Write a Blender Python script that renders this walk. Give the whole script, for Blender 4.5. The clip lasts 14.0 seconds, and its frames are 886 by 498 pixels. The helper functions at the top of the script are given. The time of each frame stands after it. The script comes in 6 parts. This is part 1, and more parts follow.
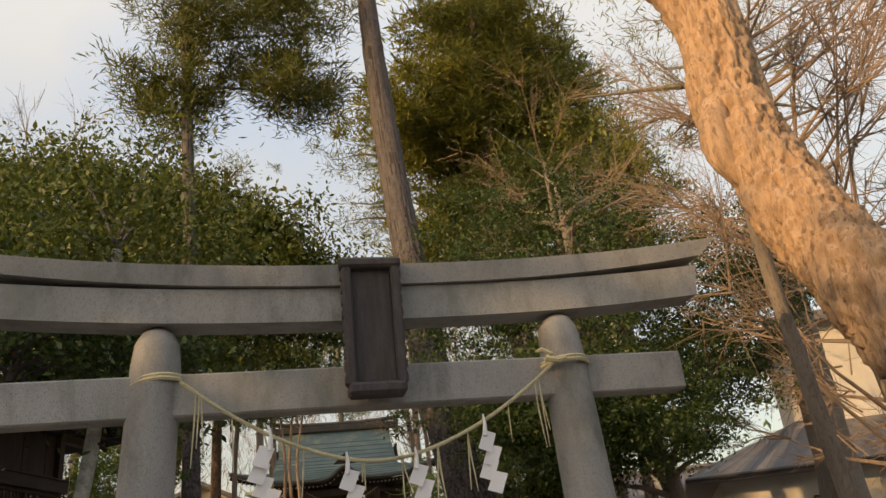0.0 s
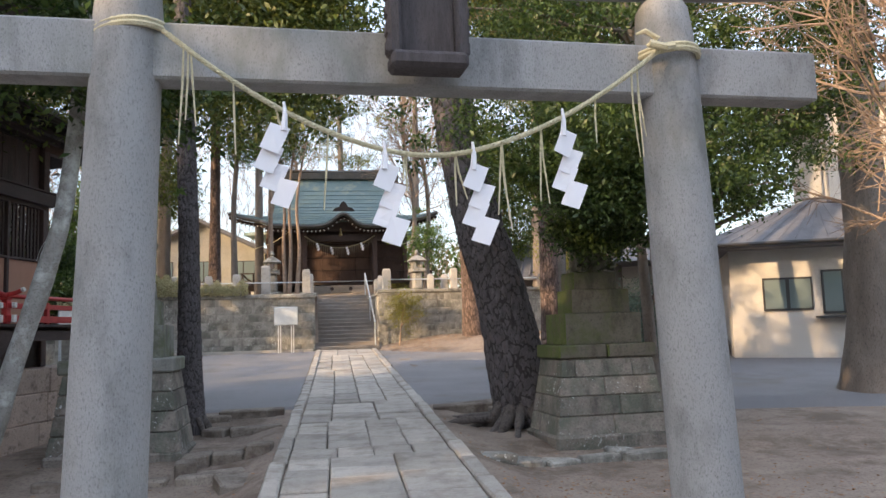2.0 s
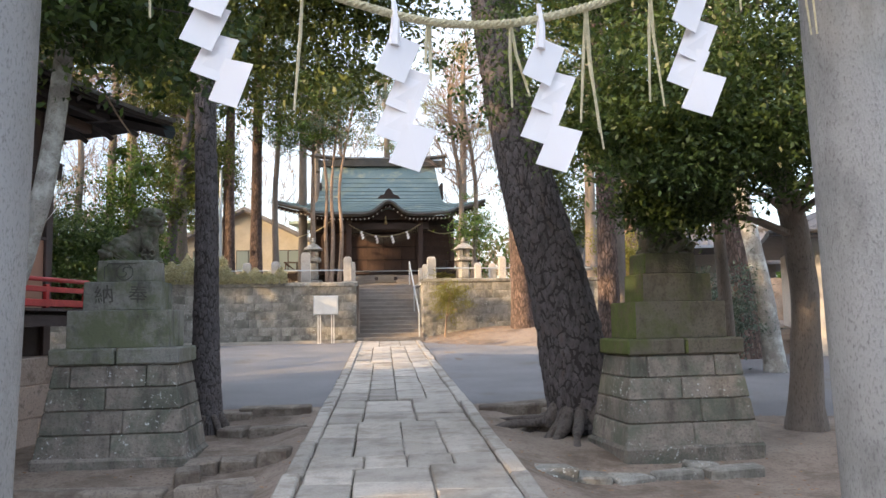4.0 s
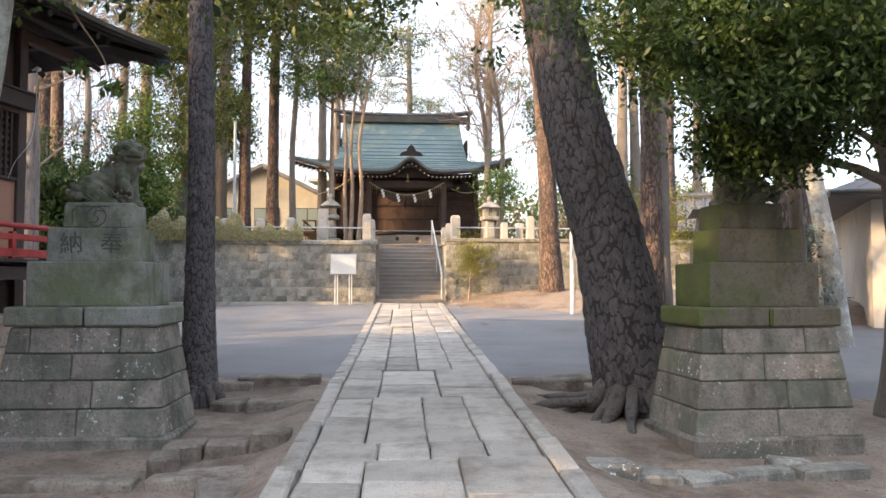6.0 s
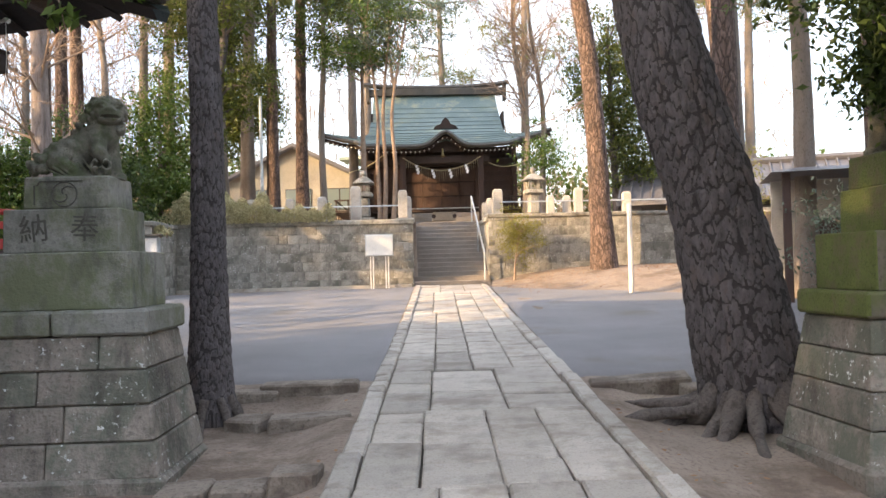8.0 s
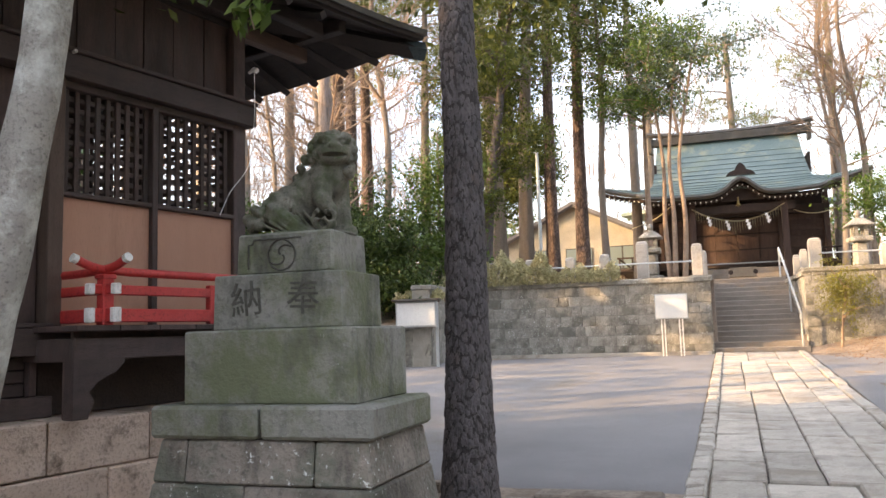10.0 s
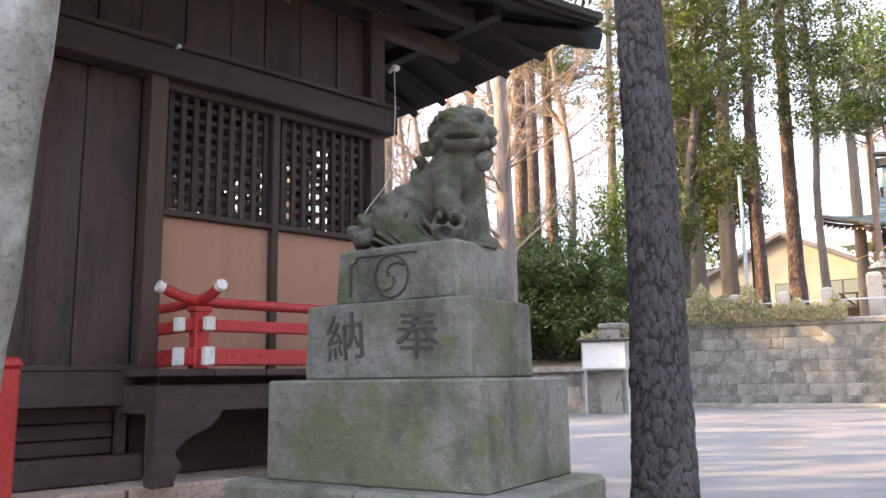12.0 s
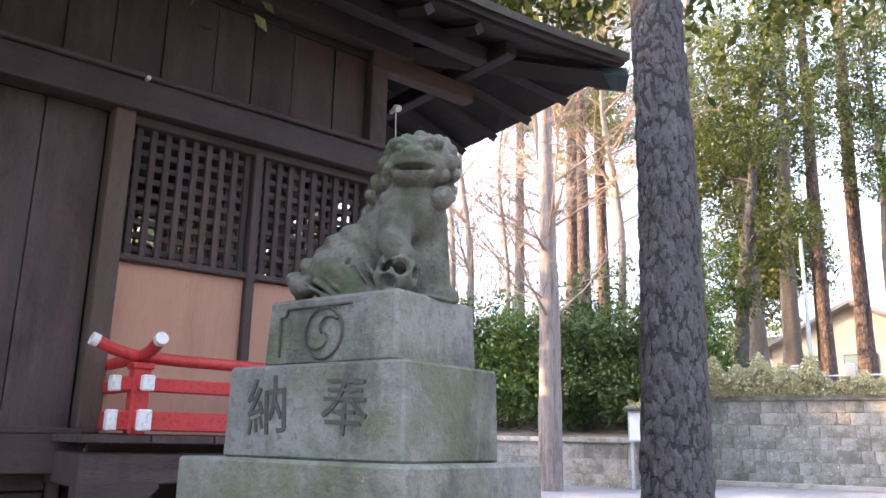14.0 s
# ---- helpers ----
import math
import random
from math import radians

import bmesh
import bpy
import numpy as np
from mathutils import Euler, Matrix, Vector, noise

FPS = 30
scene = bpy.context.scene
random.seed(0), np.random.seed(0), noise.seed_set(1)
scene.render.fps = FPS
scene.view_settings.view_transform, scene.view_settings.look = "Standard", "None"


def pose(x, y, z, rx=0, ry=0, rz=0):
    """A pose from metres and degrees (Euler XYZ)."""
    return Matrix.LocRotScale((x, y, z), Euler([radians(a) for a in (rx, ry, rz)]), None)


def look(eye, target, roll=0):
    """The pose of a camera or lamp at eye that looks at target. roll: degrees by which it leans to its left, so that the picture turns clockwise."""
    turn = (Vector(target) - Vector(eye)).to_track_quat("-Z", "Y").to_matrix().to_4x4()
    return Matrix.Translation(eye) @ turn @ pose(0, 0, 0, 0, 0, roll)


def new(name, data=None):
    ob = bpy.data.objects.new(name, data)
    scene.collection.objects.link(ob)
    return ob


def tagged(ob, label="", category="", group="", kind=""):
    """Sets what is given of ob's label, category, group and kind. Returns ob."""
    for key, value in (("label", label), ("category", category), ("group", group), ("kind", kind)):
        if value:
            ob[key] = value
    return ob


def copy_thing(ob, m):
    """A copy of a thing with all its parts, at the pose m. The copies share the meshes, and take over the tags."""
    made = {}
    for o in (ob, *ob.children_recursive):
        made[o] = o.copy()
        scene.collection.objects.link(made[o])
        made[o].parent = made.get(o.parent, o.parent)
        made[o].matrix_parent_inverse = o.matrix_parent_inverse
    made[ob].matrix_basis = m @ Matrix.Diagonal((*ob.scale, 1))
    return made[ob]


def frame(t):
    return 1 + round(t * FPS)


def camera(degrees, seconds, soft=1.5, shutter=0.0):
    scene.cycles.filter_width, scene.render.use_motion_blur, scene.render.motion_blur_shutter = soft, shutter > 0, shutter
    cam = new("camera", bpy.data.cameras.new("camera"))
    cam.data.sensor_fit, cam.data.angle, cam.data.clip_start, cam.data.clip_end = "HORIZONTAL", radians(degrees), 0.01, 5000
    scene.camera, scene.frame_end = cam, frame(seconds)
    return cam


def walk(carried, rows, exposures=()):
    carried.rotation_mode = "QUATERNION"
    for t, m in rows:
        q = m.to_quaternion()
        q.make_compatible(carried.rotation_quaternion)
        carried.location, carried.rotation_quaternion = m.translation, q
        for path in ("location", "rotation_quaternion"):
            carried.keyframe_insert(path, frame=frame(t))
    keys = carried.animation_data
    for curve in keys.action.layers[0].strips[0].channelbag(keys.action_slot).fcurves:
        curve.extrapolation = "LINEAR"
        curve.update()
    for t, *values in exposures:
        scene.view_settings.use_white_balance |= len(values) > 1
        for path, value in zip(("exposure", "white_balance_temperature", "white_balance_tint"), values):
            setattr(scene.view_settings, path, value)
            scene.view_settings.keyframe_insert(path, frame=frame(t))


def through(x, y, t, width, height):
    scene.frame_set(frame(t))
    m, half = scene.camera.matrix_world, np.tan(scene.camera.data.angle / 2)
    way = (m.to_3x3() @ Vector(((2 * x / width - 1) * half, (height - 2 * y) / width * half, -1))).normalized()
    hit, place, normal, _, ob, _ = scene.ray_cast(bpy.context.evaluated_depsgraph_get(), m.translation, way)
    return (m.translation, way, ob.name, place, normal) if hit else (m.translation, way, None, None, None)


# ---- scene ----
cam = camera(58.5, 14.0)
PATH = [
    (0, (0.062, -0.009, 1.729), (0.44, 1.796, 2.505), -6.1),
    (0.5, (-0.005, 0.365, 1.715), (0.379, 2.231, 2.325), -3.8),
    (1, (-0.093, 0.68, 1.667), (0.293, 2.591, 2.113), -2.5),
    (1.5, (-0.151, 0.997, 1.639), (0.277, 2.931, 1.914), -1.9),
    (2, (-0.05, 1.305, 1.644), (0.322, 3.26, 1.848), -1.7),
    (2.5, (0.02, 1.616, 1.617), (0.33, 3.581, 1.819), -1.8),
    (3, (0.081, 1.967, 1.618), (0.365, 3.935, 1.835), -1.6),
    (5.5, (0.319, 3.73, 1.586), (0.527, 5.716, 1.699), -0.2),
    (6, (0.286, 4.09, 1.588), (0.484, 6.077, 1.684), 0.0),
    (6.5, (0.276, 4.486, 1.593), (0.473, 6.475, 1.661), -0.1),
    (7, (0.207, 4.885, 1.616), (0.39, 6.876, 1.667), -0.6),
    (7.2, (0.213, 5.017, 1.624), (0.395, 7.008, 1.662), -0.9),
    (9.3, (0.103, 6.991, 1.726), (-0.173, 8.968, 1.835), -2.0),
    (9.5, (0.067, 7.119, 1.742), (-0.304, 9.078, 1.893), -1.9),
    (10, (0.018, 7.416, 1.754), (-0.559, 9.319, 1.967), -1.7),
    (10.5, (-0.009, 7.735, 1.776), (-0.764, 9.569, 2.033), -1.3),
    (11, (-0.128, 8.047, 1.772), (-0.999, 9.824, 2.06), -1.1),
    (11.5, (-0.256, 8.377, 1.776), (-1.199, 10.114, 2.085), -1.1),
    (12, (-0.298, 8.665, 1.808), (-1.304, 10.364, 2.129), -0.8),
    (12.5, (-0.351, 8.908, 1.825), (-1.386, 10.583, 2.173), -0.6),
    (13, (-0.317, 9.088, 1.84), (-1.407, 10.718, 2.234), -0.0),
    (13.5, (-0.284, 9.285, 1.865), (-1.407, 10.883, 2.297), 0.6),
    (14, (-0.266, 9.323, 1.872), (-1.379, 10.917, 2.342), 1.2),
]
walk(cam, [(t, look(eye, target, roll)) for t, eye, target, roll in PATH],
     [(0.0, 0.16, 9300, 13), (0.7, 0.74, 7900, 13), (1.5, 1.08, 6800, 12), (3.0, 1.28, 6750, 12), (5.5, 1.60, 7200, 13), (6.5, 1.68, 6950, 13), (9.5, 1.76, 7700, 15), (10.3, 1.90, 7600, 15), (11.0, 2.06, 7150, 16), (12.0, 2.34, 7050, 18), (13.5, 2.66, 6550, 19), (14.0, 2.74, 6500, 19)])

# ---- world, sun ----
SUN_AZ, SUN_EL = 242.0, 16.5   # degrees: compass bearing clockwise from +y, height
world = bpy.data.worlds.new("world")
scene.world = world
world.use_nodes = True
wn, wl = world.node_tree.nodes, world.node_tree.links
sky = wn.new("ShaderNodeTexSky")
sky.sky_type, sky.sun_disc = 'NISHITA', False
sky.sun_elevation, sky.sun_rotation = radians(SUN_EL), radians(SUN_AZ)
sky.air_density, sky.dust_density, sky.ozone_density = 1.0, 2.2, 1.0
haze = wn.new("ShaderNodeMix")   # thin bright cloud over the clear sky
haze.data_type, haze.blend_type = 'RGBA', 'ADD'
haze.inputs[0].default_value = 1.0
# overcast veil: the zenith is three times as bright as the horizon
place = wn.new("ShaderNodeTexCoord")
axes = wn.new("ShaderNodeSeparateXYZ")
veil = wn.new("ShaderNodeMix")
veil.data_type = 'RGBA'
veil.inputs[6].default_value, veil.inputs[7].default_value = (1.10, 1.18, 1.36, 1), (6.4, 7.1, 8.2, 1)
wl.new(place.outputs["Generated"], axes.inputs[0])
wl.new(axes.outputs["Z"], veil.inputs[0])
# broken cloud: the veil thins to blue between soft banks
bank = wn.new("ShaderNodeTexNoise")
bank.inputs["Scale"].default_value, bank.inputs["Detail"].default_value = 2.6, 5.0
soft_bank = wn.new("ShaderNodeMapRange")
soft_bank.inputs["From Min"].default_value, soft_bank.inputs["From Max"].default_value = 0.42, 0.62
gap = wn.new("ShaderNodeMix")
gap.data_type, gap.blend_type = 'RGBA', 'MULTIPLY'
gap.inputs[7].default_value = (0.72, 0.86, 1.08, 1)
wl.new(place.outputs["Generated"], bank.inputs["Vector"])
wl.new(bank.outputs["Fac"], soft_bank.inputs["Value"])
wl.new(soft_bank.outputs[0], gap.inputs[0])
wl.new(veil.outputs[2], gap.inputs[6])
wl.new(gap.outputs[2], haze.inputs[7])
wl.new(sky.outputs[0], haze.inputs[6])
wl.new(haze.outputs[2], wn["Background"].inputs[0])
wn["Background"].inputs[1].default_value = 0.12
sun = new("sun", bpy.data.lights.new("sun", 'SUN'))
sun.data.energy, sun.data.angle, sun.data.color = 3.5, radians(0.6), (1.0, 0.72, 0.42)
sun_to = Vector((math.sin(radians(SUN_AZ)) * math.cos(radians(SUN_EL)), math.cos(radians(SUN_AZ)) * math.cos(radians(SUN_EL)), math.sin(radians(SUN_EL))))
sun.rotation_euler = sun_to.to_track_quat("Z", "Y").to_euler()


# ---- materials ----
def surface(name, c1, c2, scale=6.0, rough=0.85, bump=0.3, metal=0.0, c3=None, spot=0.6, spot_scale=1.5, fine=60.0, stretch=(1, 1, 1), bark=0.0, vary=0.0, island=0.0, fleck=0.0, grit=0.55, grime=0.0):
    """Two-scale noise colour between c1 and c2, patches of c3, fine relief; bark: cracked plates."""
    m = bpy.data.materials.new(name)
    m.use_nodes = True
    n, l = m.node_tree.nodes, m.node_tree.links
    p = n["Principled BSDF"]
    p.inputs["Roughness"].default_value, p.inputs["Metallic"].default_value = rough, metal
    tc, mp = n.new("ShaderNodeTexCoord"), n.new("ShaderNodeMapping")
    l.new(tc.outputs["Object"], mp.inputs["Vector"])
    mp.inputs["Scale"].default_value = stretch
    oi = n.new("ShaderNodeObjectInfo")
    shift = n.new("ShaderNodeVectorMath")
    shift.operation = 'MULTIPLY_ADD'
    comb = n.new("ShaderNodeCombineXYZ")
    for k in range(3):
        l.new(oi.outputs["Random"], comb.inputs[k])
    l.new(comb.outputs[0], shift.inputs[0])
    shift.inputs[1].default_value = (37, 53, 71)
    l.new(mp.outputs[0], shift.inputs[2])
    src = shift.outputs[0]

    def noise_node(s, d=6.0, r=0.6):
        t = n.new("ShaderNodeTexNoise")
        t.inputs["Scale"].default_value, t.inputs["Detail"].default_value, t.inputs["Roughness"].default_value = s, d, r
        l.new(src, t.inputs["Vector"])
        return t.outputs["Fac"]

    def ramp(a, lo, hi):
        r = n.new("ShaderNodeMapRange")
        r.inputs["From Min"].default_value, r.inputs["From Max"].default_value = lo, hi
        l.new(a, r.inputs["Value"])
        return r.outputs[0]

    def mix(f, a, b):
        x = n.new("ShaderNodeMix")
        x.data_type = 'RGBA'
        if hasattr(f, "links"):
            l.new(f, x.inputs[0])
        else:
            x.inputs[0].default_value = f
        for k, v in ((6, a), (7, b)):
            if hasattr(v, "links"):
                l.new(v, x.inputs[k])
            else:
                x.inputs[k].default_value = (*v, 1)
        return x.outputs[2]
    col = mix(ramp(noise_node(scale), 0.3, 0.7), c1, c2)
    grain = noise_node(fine, 3.0)
    dark = tuple(v * grit for v in c1)
    col = mix(ramp(grain, 0.52, 0.75), col, dark)
    if c3:
        col = mix(ramp(noise_node(spot_scale, 8.0, 0.7), spot - 0.06, spot + 0.08), col, c3)
    if grime:   # dark weather stains, drawn out downwards
        gm = n.new("ShaderNodeMapping")
        gm.inputs["Scale"].default_value = (1, 1, 0.45)
        l.new(tc.outputs["Object"], gm.inputs["Vector"])
        gn = n.new("ShaderNodeTexNoise")
        gn.inputs["Scale"].default_value, gn.inputs["Detail"].default_value, gn.inputs["Roughness"].default_value = 4.2, 8.0, 0.68
        l.new(gm.outputs[0], gn.inputs["Vector"])
        gf = n.new("ShaderNodeMath")
        gf.operation = 'MULTIPLY'
        l.new(ramp(gn.outputs[0], 0.50, 0.66), gf.inputs[0])
        gf.inputs[1].default_value = grime
        col = mix(gf.outputs[0], col, tuple(v * 0.34 for v in c1))
    if fleck:
        mul = n.new("ShaderNodeMath")
        mul.operation = 'MULTIPLY'
        l.new(ramp(noise_node(26.0, 4.0, 0.65), fleck, fleck + 0.05), mul.inputs[0])
        l.new(ramp(noise_node(2.2, 3.0), 0.48, 0.6), mul.inputs[1])
        col = mix(mul.outputs[0], col, (0.62, 0.64, 0.62))
    height = grain
    if bark:
        v = n.new("ShaderNodeTexVoronoi")
        v.feature = 'DISTANCE_TO_EDGE'
        v.inputs["Scale"].default_value = bark
        w = n.new("ShaderNodeVectorMath")
        w.operation = 'ADD'
        tn = n.new("ShaderNodeTexNoise")
        tn.inputs["Scale"].default_value, tn.inputs["Detail"].default_value = bark * 0.6, 5.0
        l.new(src, tn.inputs["Vector"])
        l.new(src, w.inputs[0])
        sc = n.new("ShaderNodeVectorMath")
        sc.operation = 'SCALE'
        sc.inputs["Scale"].default_value = 2.0 / bark
        l.new(tn.outputs["Color"], sc.inputs[0])
        l.new(sc.outputs[0], w.inputs[1])
        l.new(w.outputs[0], v.inputs["Vector"])
        crack = ramp(v.outputs["Distance"], -0.02, 0.17)
        col = mix(crack, tuple(x * 0.42 for x in c1), col)
        pv = n.new("ShaderNodeTexVoronoi")
        pv.inputs["Scale"].default_value = bark
        l.new(w.outputs[0], pv.inputs["Vector"])
        ph = n.new("ShaderNodeHueSaturation")
        l.new(ramp(pv.outputs["Color"], -1.6, 1.1), ph.inputs["Value"])
        l.new(col, ph.inputs["Color"])
        col = ph.outputs[0]
        add = n.new("ShaderNodeMath")
        add.operation = 'MULTIPLY_ADD'
        l.new(crack, add.inputs[0])
        add.inputs[1].default_value = 2.0
        l.new(grain, add.inputs[2])
        height = add.outputs[0]
    if vary or island:
        hs = n.new("ShaderNodeHueSaturation")
        g = n.new("ShaderNodeNewGeometry")
        rnd = g.outputs["Random Per Island"] if island else oi.outputs["Random"]
        a = vary or island
        mr = n.new("ShaderNodeMapRange")
        mr.inputs["To Min"].default_value, mr.inputs["To Max"].default_value = 1 - a, 1 + a
        l.new(rnd, mr.inputs["Value"])
        l.new(mr.outputs[0], hs.inputs["Value"])
        l.new(col, hs.inputs["Color"])
        col = hs.outputs[0]
    l.new(col, p.inputs["Base Color"])
    b = n.new("ShaderNodeBump")
    b.inputs["Strength"].default_value, b.inputs["Distance"].default_value = bump, 0.02
    l.new(height, b.inputs["Height"])
    l.new(b.outputs[0], p.inputs["Normal"])
    return m


def leaf_material(name, c1, c2, through=0.35, rough=0.45):
    m = bpy.data.materials.new(name)
    m.use_nodes = True
    n, l = m.node_tree.nodes, m.node_tree.links
    p = n["Principled BSDF"]
    g, x = n.new("ShaderNodeNewGeometry"), n.new("ShaderNodeMix")
    x.data_type = 'RGBA'
    x.inputs[6].default_value, x.inputs[7].default_value = (*c1, 1), (*c2, 1)
    l.new(g.outputs["Random Per Island"], x.inputs[0])
    l.new(x.outputs[2], p.inputs["Base Color"])
    p.inputs["Roughness"].default_value = rough
    t, a = n.new("ShaderNodeBsdfTranslucent"), n.new("ShaderNodeMixShader")
    l.new(x.outputs[2], t.inputs["Color"])
    a.inputs[0].default_value = through
    l.new(p.outputs[0], a.inputs[1])
    l.new(t.outputs[0], a.inputs[2])
    l.new(a.outputs[0], n["Material Output"].inputs["Surface"])
    return m


def plain(name, c, rough=0.6, metal=0.0, emit=0.0):
    m = bpy.data.materials.new(name)
    m.use_nodes = True
    p = m.node_tree.nodes["Principled BSDF"]
    p.inputs["Base Color"].default_value, p.inputs["Roughness"].default_value, p.inputs["Metallic"].default_value = (*c, 1), rough, metal
    return m


DIRT = surface("packed_earth", (0.215, 0.165, 0.13), (0.32, 0.255, 0.205), 1.6, 0.95, 0.9, c3=(0.145, 0.105, 0.078), spot=0.55, spot_scale=1.3, fine=28, grit=0.6)
ASPHALT = surface("asphalt", (0.175, 0.168, 0.172), (0.225, 0.215, 0.22), 0.8, 0.9, 0.35, fine=140, c3=(0.16, 0.14, 0.12), spot=0.62, spot_scale=0.5)
SLAB = surface("granite_slab", (0.38, 0.34, 0.295), (0.48, 0.435, 0.38), 1.7, 0.85, 0.45, c3=(0.28, 0.24, 0.20), spot=0.56, spot_scale=1.6, fine=60, vary=0.17, grit=0.74, grime=0.35)
KERB = surface("kerb_stone", (0.37, 0.335, 0.295), (0.46, 0.42, 0.37), 3, 0.9, 0.5, c3=(0.26, 0.22, 0.18), spot=0.56, spot_scale=2.5, fine=60, vary=0.14, grit=0.7)
TORII = surface("grey_granite", (0.27, 0.265, 0.26), (0.36, 0.355, 0.35), 1.6, 0.8, 0.3, c3=(0.20, 0.205, 0.185), spot=0.6, spot_scale=1.4, fine=150, stretch=(1, 1, 0.45), grime=0.45)
PED = surface("mossy_stone", (0.205, 0.205, 0.185), (0.29, 0.285, 0.26), 2.4, 0.9, 0.5, c3=(0.135, 0.15, 0.09), spot=0.52, spot_scale=1.6, fine=38, vary=0.08, fleck=0.68, grit=0.7, grime=0.75)
# PED_R: the PED stone with the leaf shade put into its colour
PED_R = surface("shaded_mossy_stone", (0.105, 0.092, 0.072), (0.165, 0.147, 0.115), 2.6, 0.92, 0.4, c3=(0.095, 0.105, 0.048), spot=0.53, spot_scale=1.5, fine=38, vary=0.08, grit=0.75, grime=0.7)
# moss green with the light from the open path in its colour
MOSS_LIT = surface("lit_moss", (0.075, 0.098, 0.028), (0.125, 0.15, 0.045), 5, 0.97, 0.5, c3=(0.12, 0.105, 0.06), spot=0.55, spot_scale=4, fine=60, grit=0.6)
PEDLOW = surface("weathered_tuff", (0.195, 0.172, 0.148), (0.295, 0.26, 0.225), 5.0, 0.95, 0.75, c3=(0.125, 0.132, 0.105), spot=0.52, spot_scale=2.0, fine=36, vary=0.14, fleck=0.615, grit=0.62, grime=0.7)
EDGE = surface("earth_stained_stone", (0.20, 0.165, 0.135), (0.30, 0.255, 0.21), 4, 0.95, 0.7, c3=(0.13, 0.10, 0.08), spot=0.52, spot_scale=3, fine=40, vary=0.15)
LION = surface("carved_stone", (0.135, 0.132, 0.108), (0.215, 0.208, 0.17), 9.0, 0.9, 0.3, c3=(0.085, 0.105, 0.055), spot=0.55, spot_scale=5, fine=60, grime=0.6)
# CARVE: stone darkened to paint in the shade of cut lines
CARVE = surface("carving_shade", (0.07, 0.07, 0.06), (0.10, 0.098, 0.084), 12, 0.95, 0.3)
WALLST = surface("wall_stone", (0.27, 0.255, 0.225), (0.41, 0.39, 0.35), 3.2, 0.92, 0.9, c3=(0.16, 0.155, 0.135), spot=0.53, spot_scale=1.7, fine=30, vary=0.06, grime=0.55, fleck=0.60)
MORTAR = surface("mortar", (0.27, 0.255, 0.225), (0.37, 0.35, 0.315), 6, 0.95, 0.5)
STEP = surface("step_stone", (0.22, 0.19, 0.165), (0.29, 0.25, 0.22), 3, 0.9, 0.35, vary=0.1)
WOOD = surface("dark_weathered_wood", (0.052, 0.033, 0.030), (0.102, 0.064, 0.056), 5, 0.7, 0.45, c3=(0.060, 0.045, 0.042), spot=0.56, spot_scale=2.4, fine=90, stretch=(3, 3, 0.35), vary=0.28, grime=0.6)
WOODH = surface("dark_beam_wood", (0.056, 0.038, 0.036), (0.094, 0.064, 0.058), 5, 0.7, 0.45, c3=(0.075, 0.055, 0.047), spot=0.58, spot_scale=3, fine=90, stretch=(0.35, 3, 3), vary=0.2, grime=0.4)
# UNDER and RAFTER: wood darkened, the eave shade put into its colour
UNDER = surface("shaded_soffit_wood", (0.020, 0.015, 0.014), (0.038, 0.027, 0.023), 5, 0.8, 0.3, fine=80, stretch=(3, 0.4, 3))
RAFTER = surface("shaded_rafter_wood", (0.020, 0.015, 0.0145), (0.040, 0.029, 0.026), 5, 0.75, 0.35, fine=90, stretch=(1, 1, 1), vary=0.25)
PANEL = surface("salmon_board", (0.44, 0.235, 0.16), (0.50, 0.275, 0.19), 1.2, 0.75, 0.06, c3=(0.40, 0.21, 0.14), spot=0.62, spot_scale=1.2, fine=40, stretch=(4, 4, 0.5), grit=0.92)
PINK = surface("pink_tuff", (0.50, 0.38, 0.305), (0.61, 0.48, 0.395), 5, 0.95, 0.6, c3=(0.16, 0.12, 0.09), spot=0.6, spot_scale=6, fine=50, vary=0.1)
RED = surface("red_paint", (0.50, 0.035, 0.035), (0.60, 0.06, 0.055), 8, 0.5, 0.15, c3=(0.36, 0.03, 0.03), spot=0.63, spot_scale=6)
WHITE = surface("white_paint", (0.74, 0.73, 0.71), (0.82, 0.81, 0.79), 14, 0.6, 0.15, c3=(0.6, 0.58, 0.55), spot=0.66, spot_scale=10)
PAPER = plain("white_paper", (0.82, 0.81, 0.84), 0.8)
STRAW = surface("rice_straw", (0.52, 0.47, 0.30), (0.66, 0.60, 0.42), 40, 0.9, 0.5, fine=200)
PLAQUE = surface("old_plaque_wood", (0.050, 0.042, 0.044), (0.095, 0.082, 0.084), 6, 0.85, 0.5, fine=70, stretch=(4, 4, 0.6))
PINE = surface("pine_bark", (0.066, 0.058, 0.060), (0.135, 0.119, 0.120), 14, 0.95, 0.9, fine=55, stretch=(1, 1, 0.45), c3=(0.105, 0.082, 0.075), spot=0.60, spot_scale=6, grit=0.6)
ROOT = surface("root_bark", (0.095, 0.08, 0.073), (0.175, 0.147, 0.13), 9, 0.95, 0.9, fine=40, c3=(0.055, 0.044, 0.04), spot=0.54, spot_scale=9, grit=0.5)
FISSURE = surface("bark_fissure", (0.032, 0.027, 0.027), (0.055, 0.045, 0.044), 20, 0.97, 0.6, fine=60)
PINE2 = surface("pine_bark_red", (0.17, 0.115, 0.098), (0.30, 0.21, 0.175), 6, 0.95, 0.9, fine=40, stretch=(1, 1, 0.35), c3=(0.10, 0.075, 0.068), spot=0.55, spot_scale=5, bark=13, grit=0.7)
BARK = surface("grey_bark", (0.15, 0.125, 0.105), (0.24, 0.20, 0.17), 5, 0.95, 0.7, fine=60, stretch=(1, 1, 0.3))
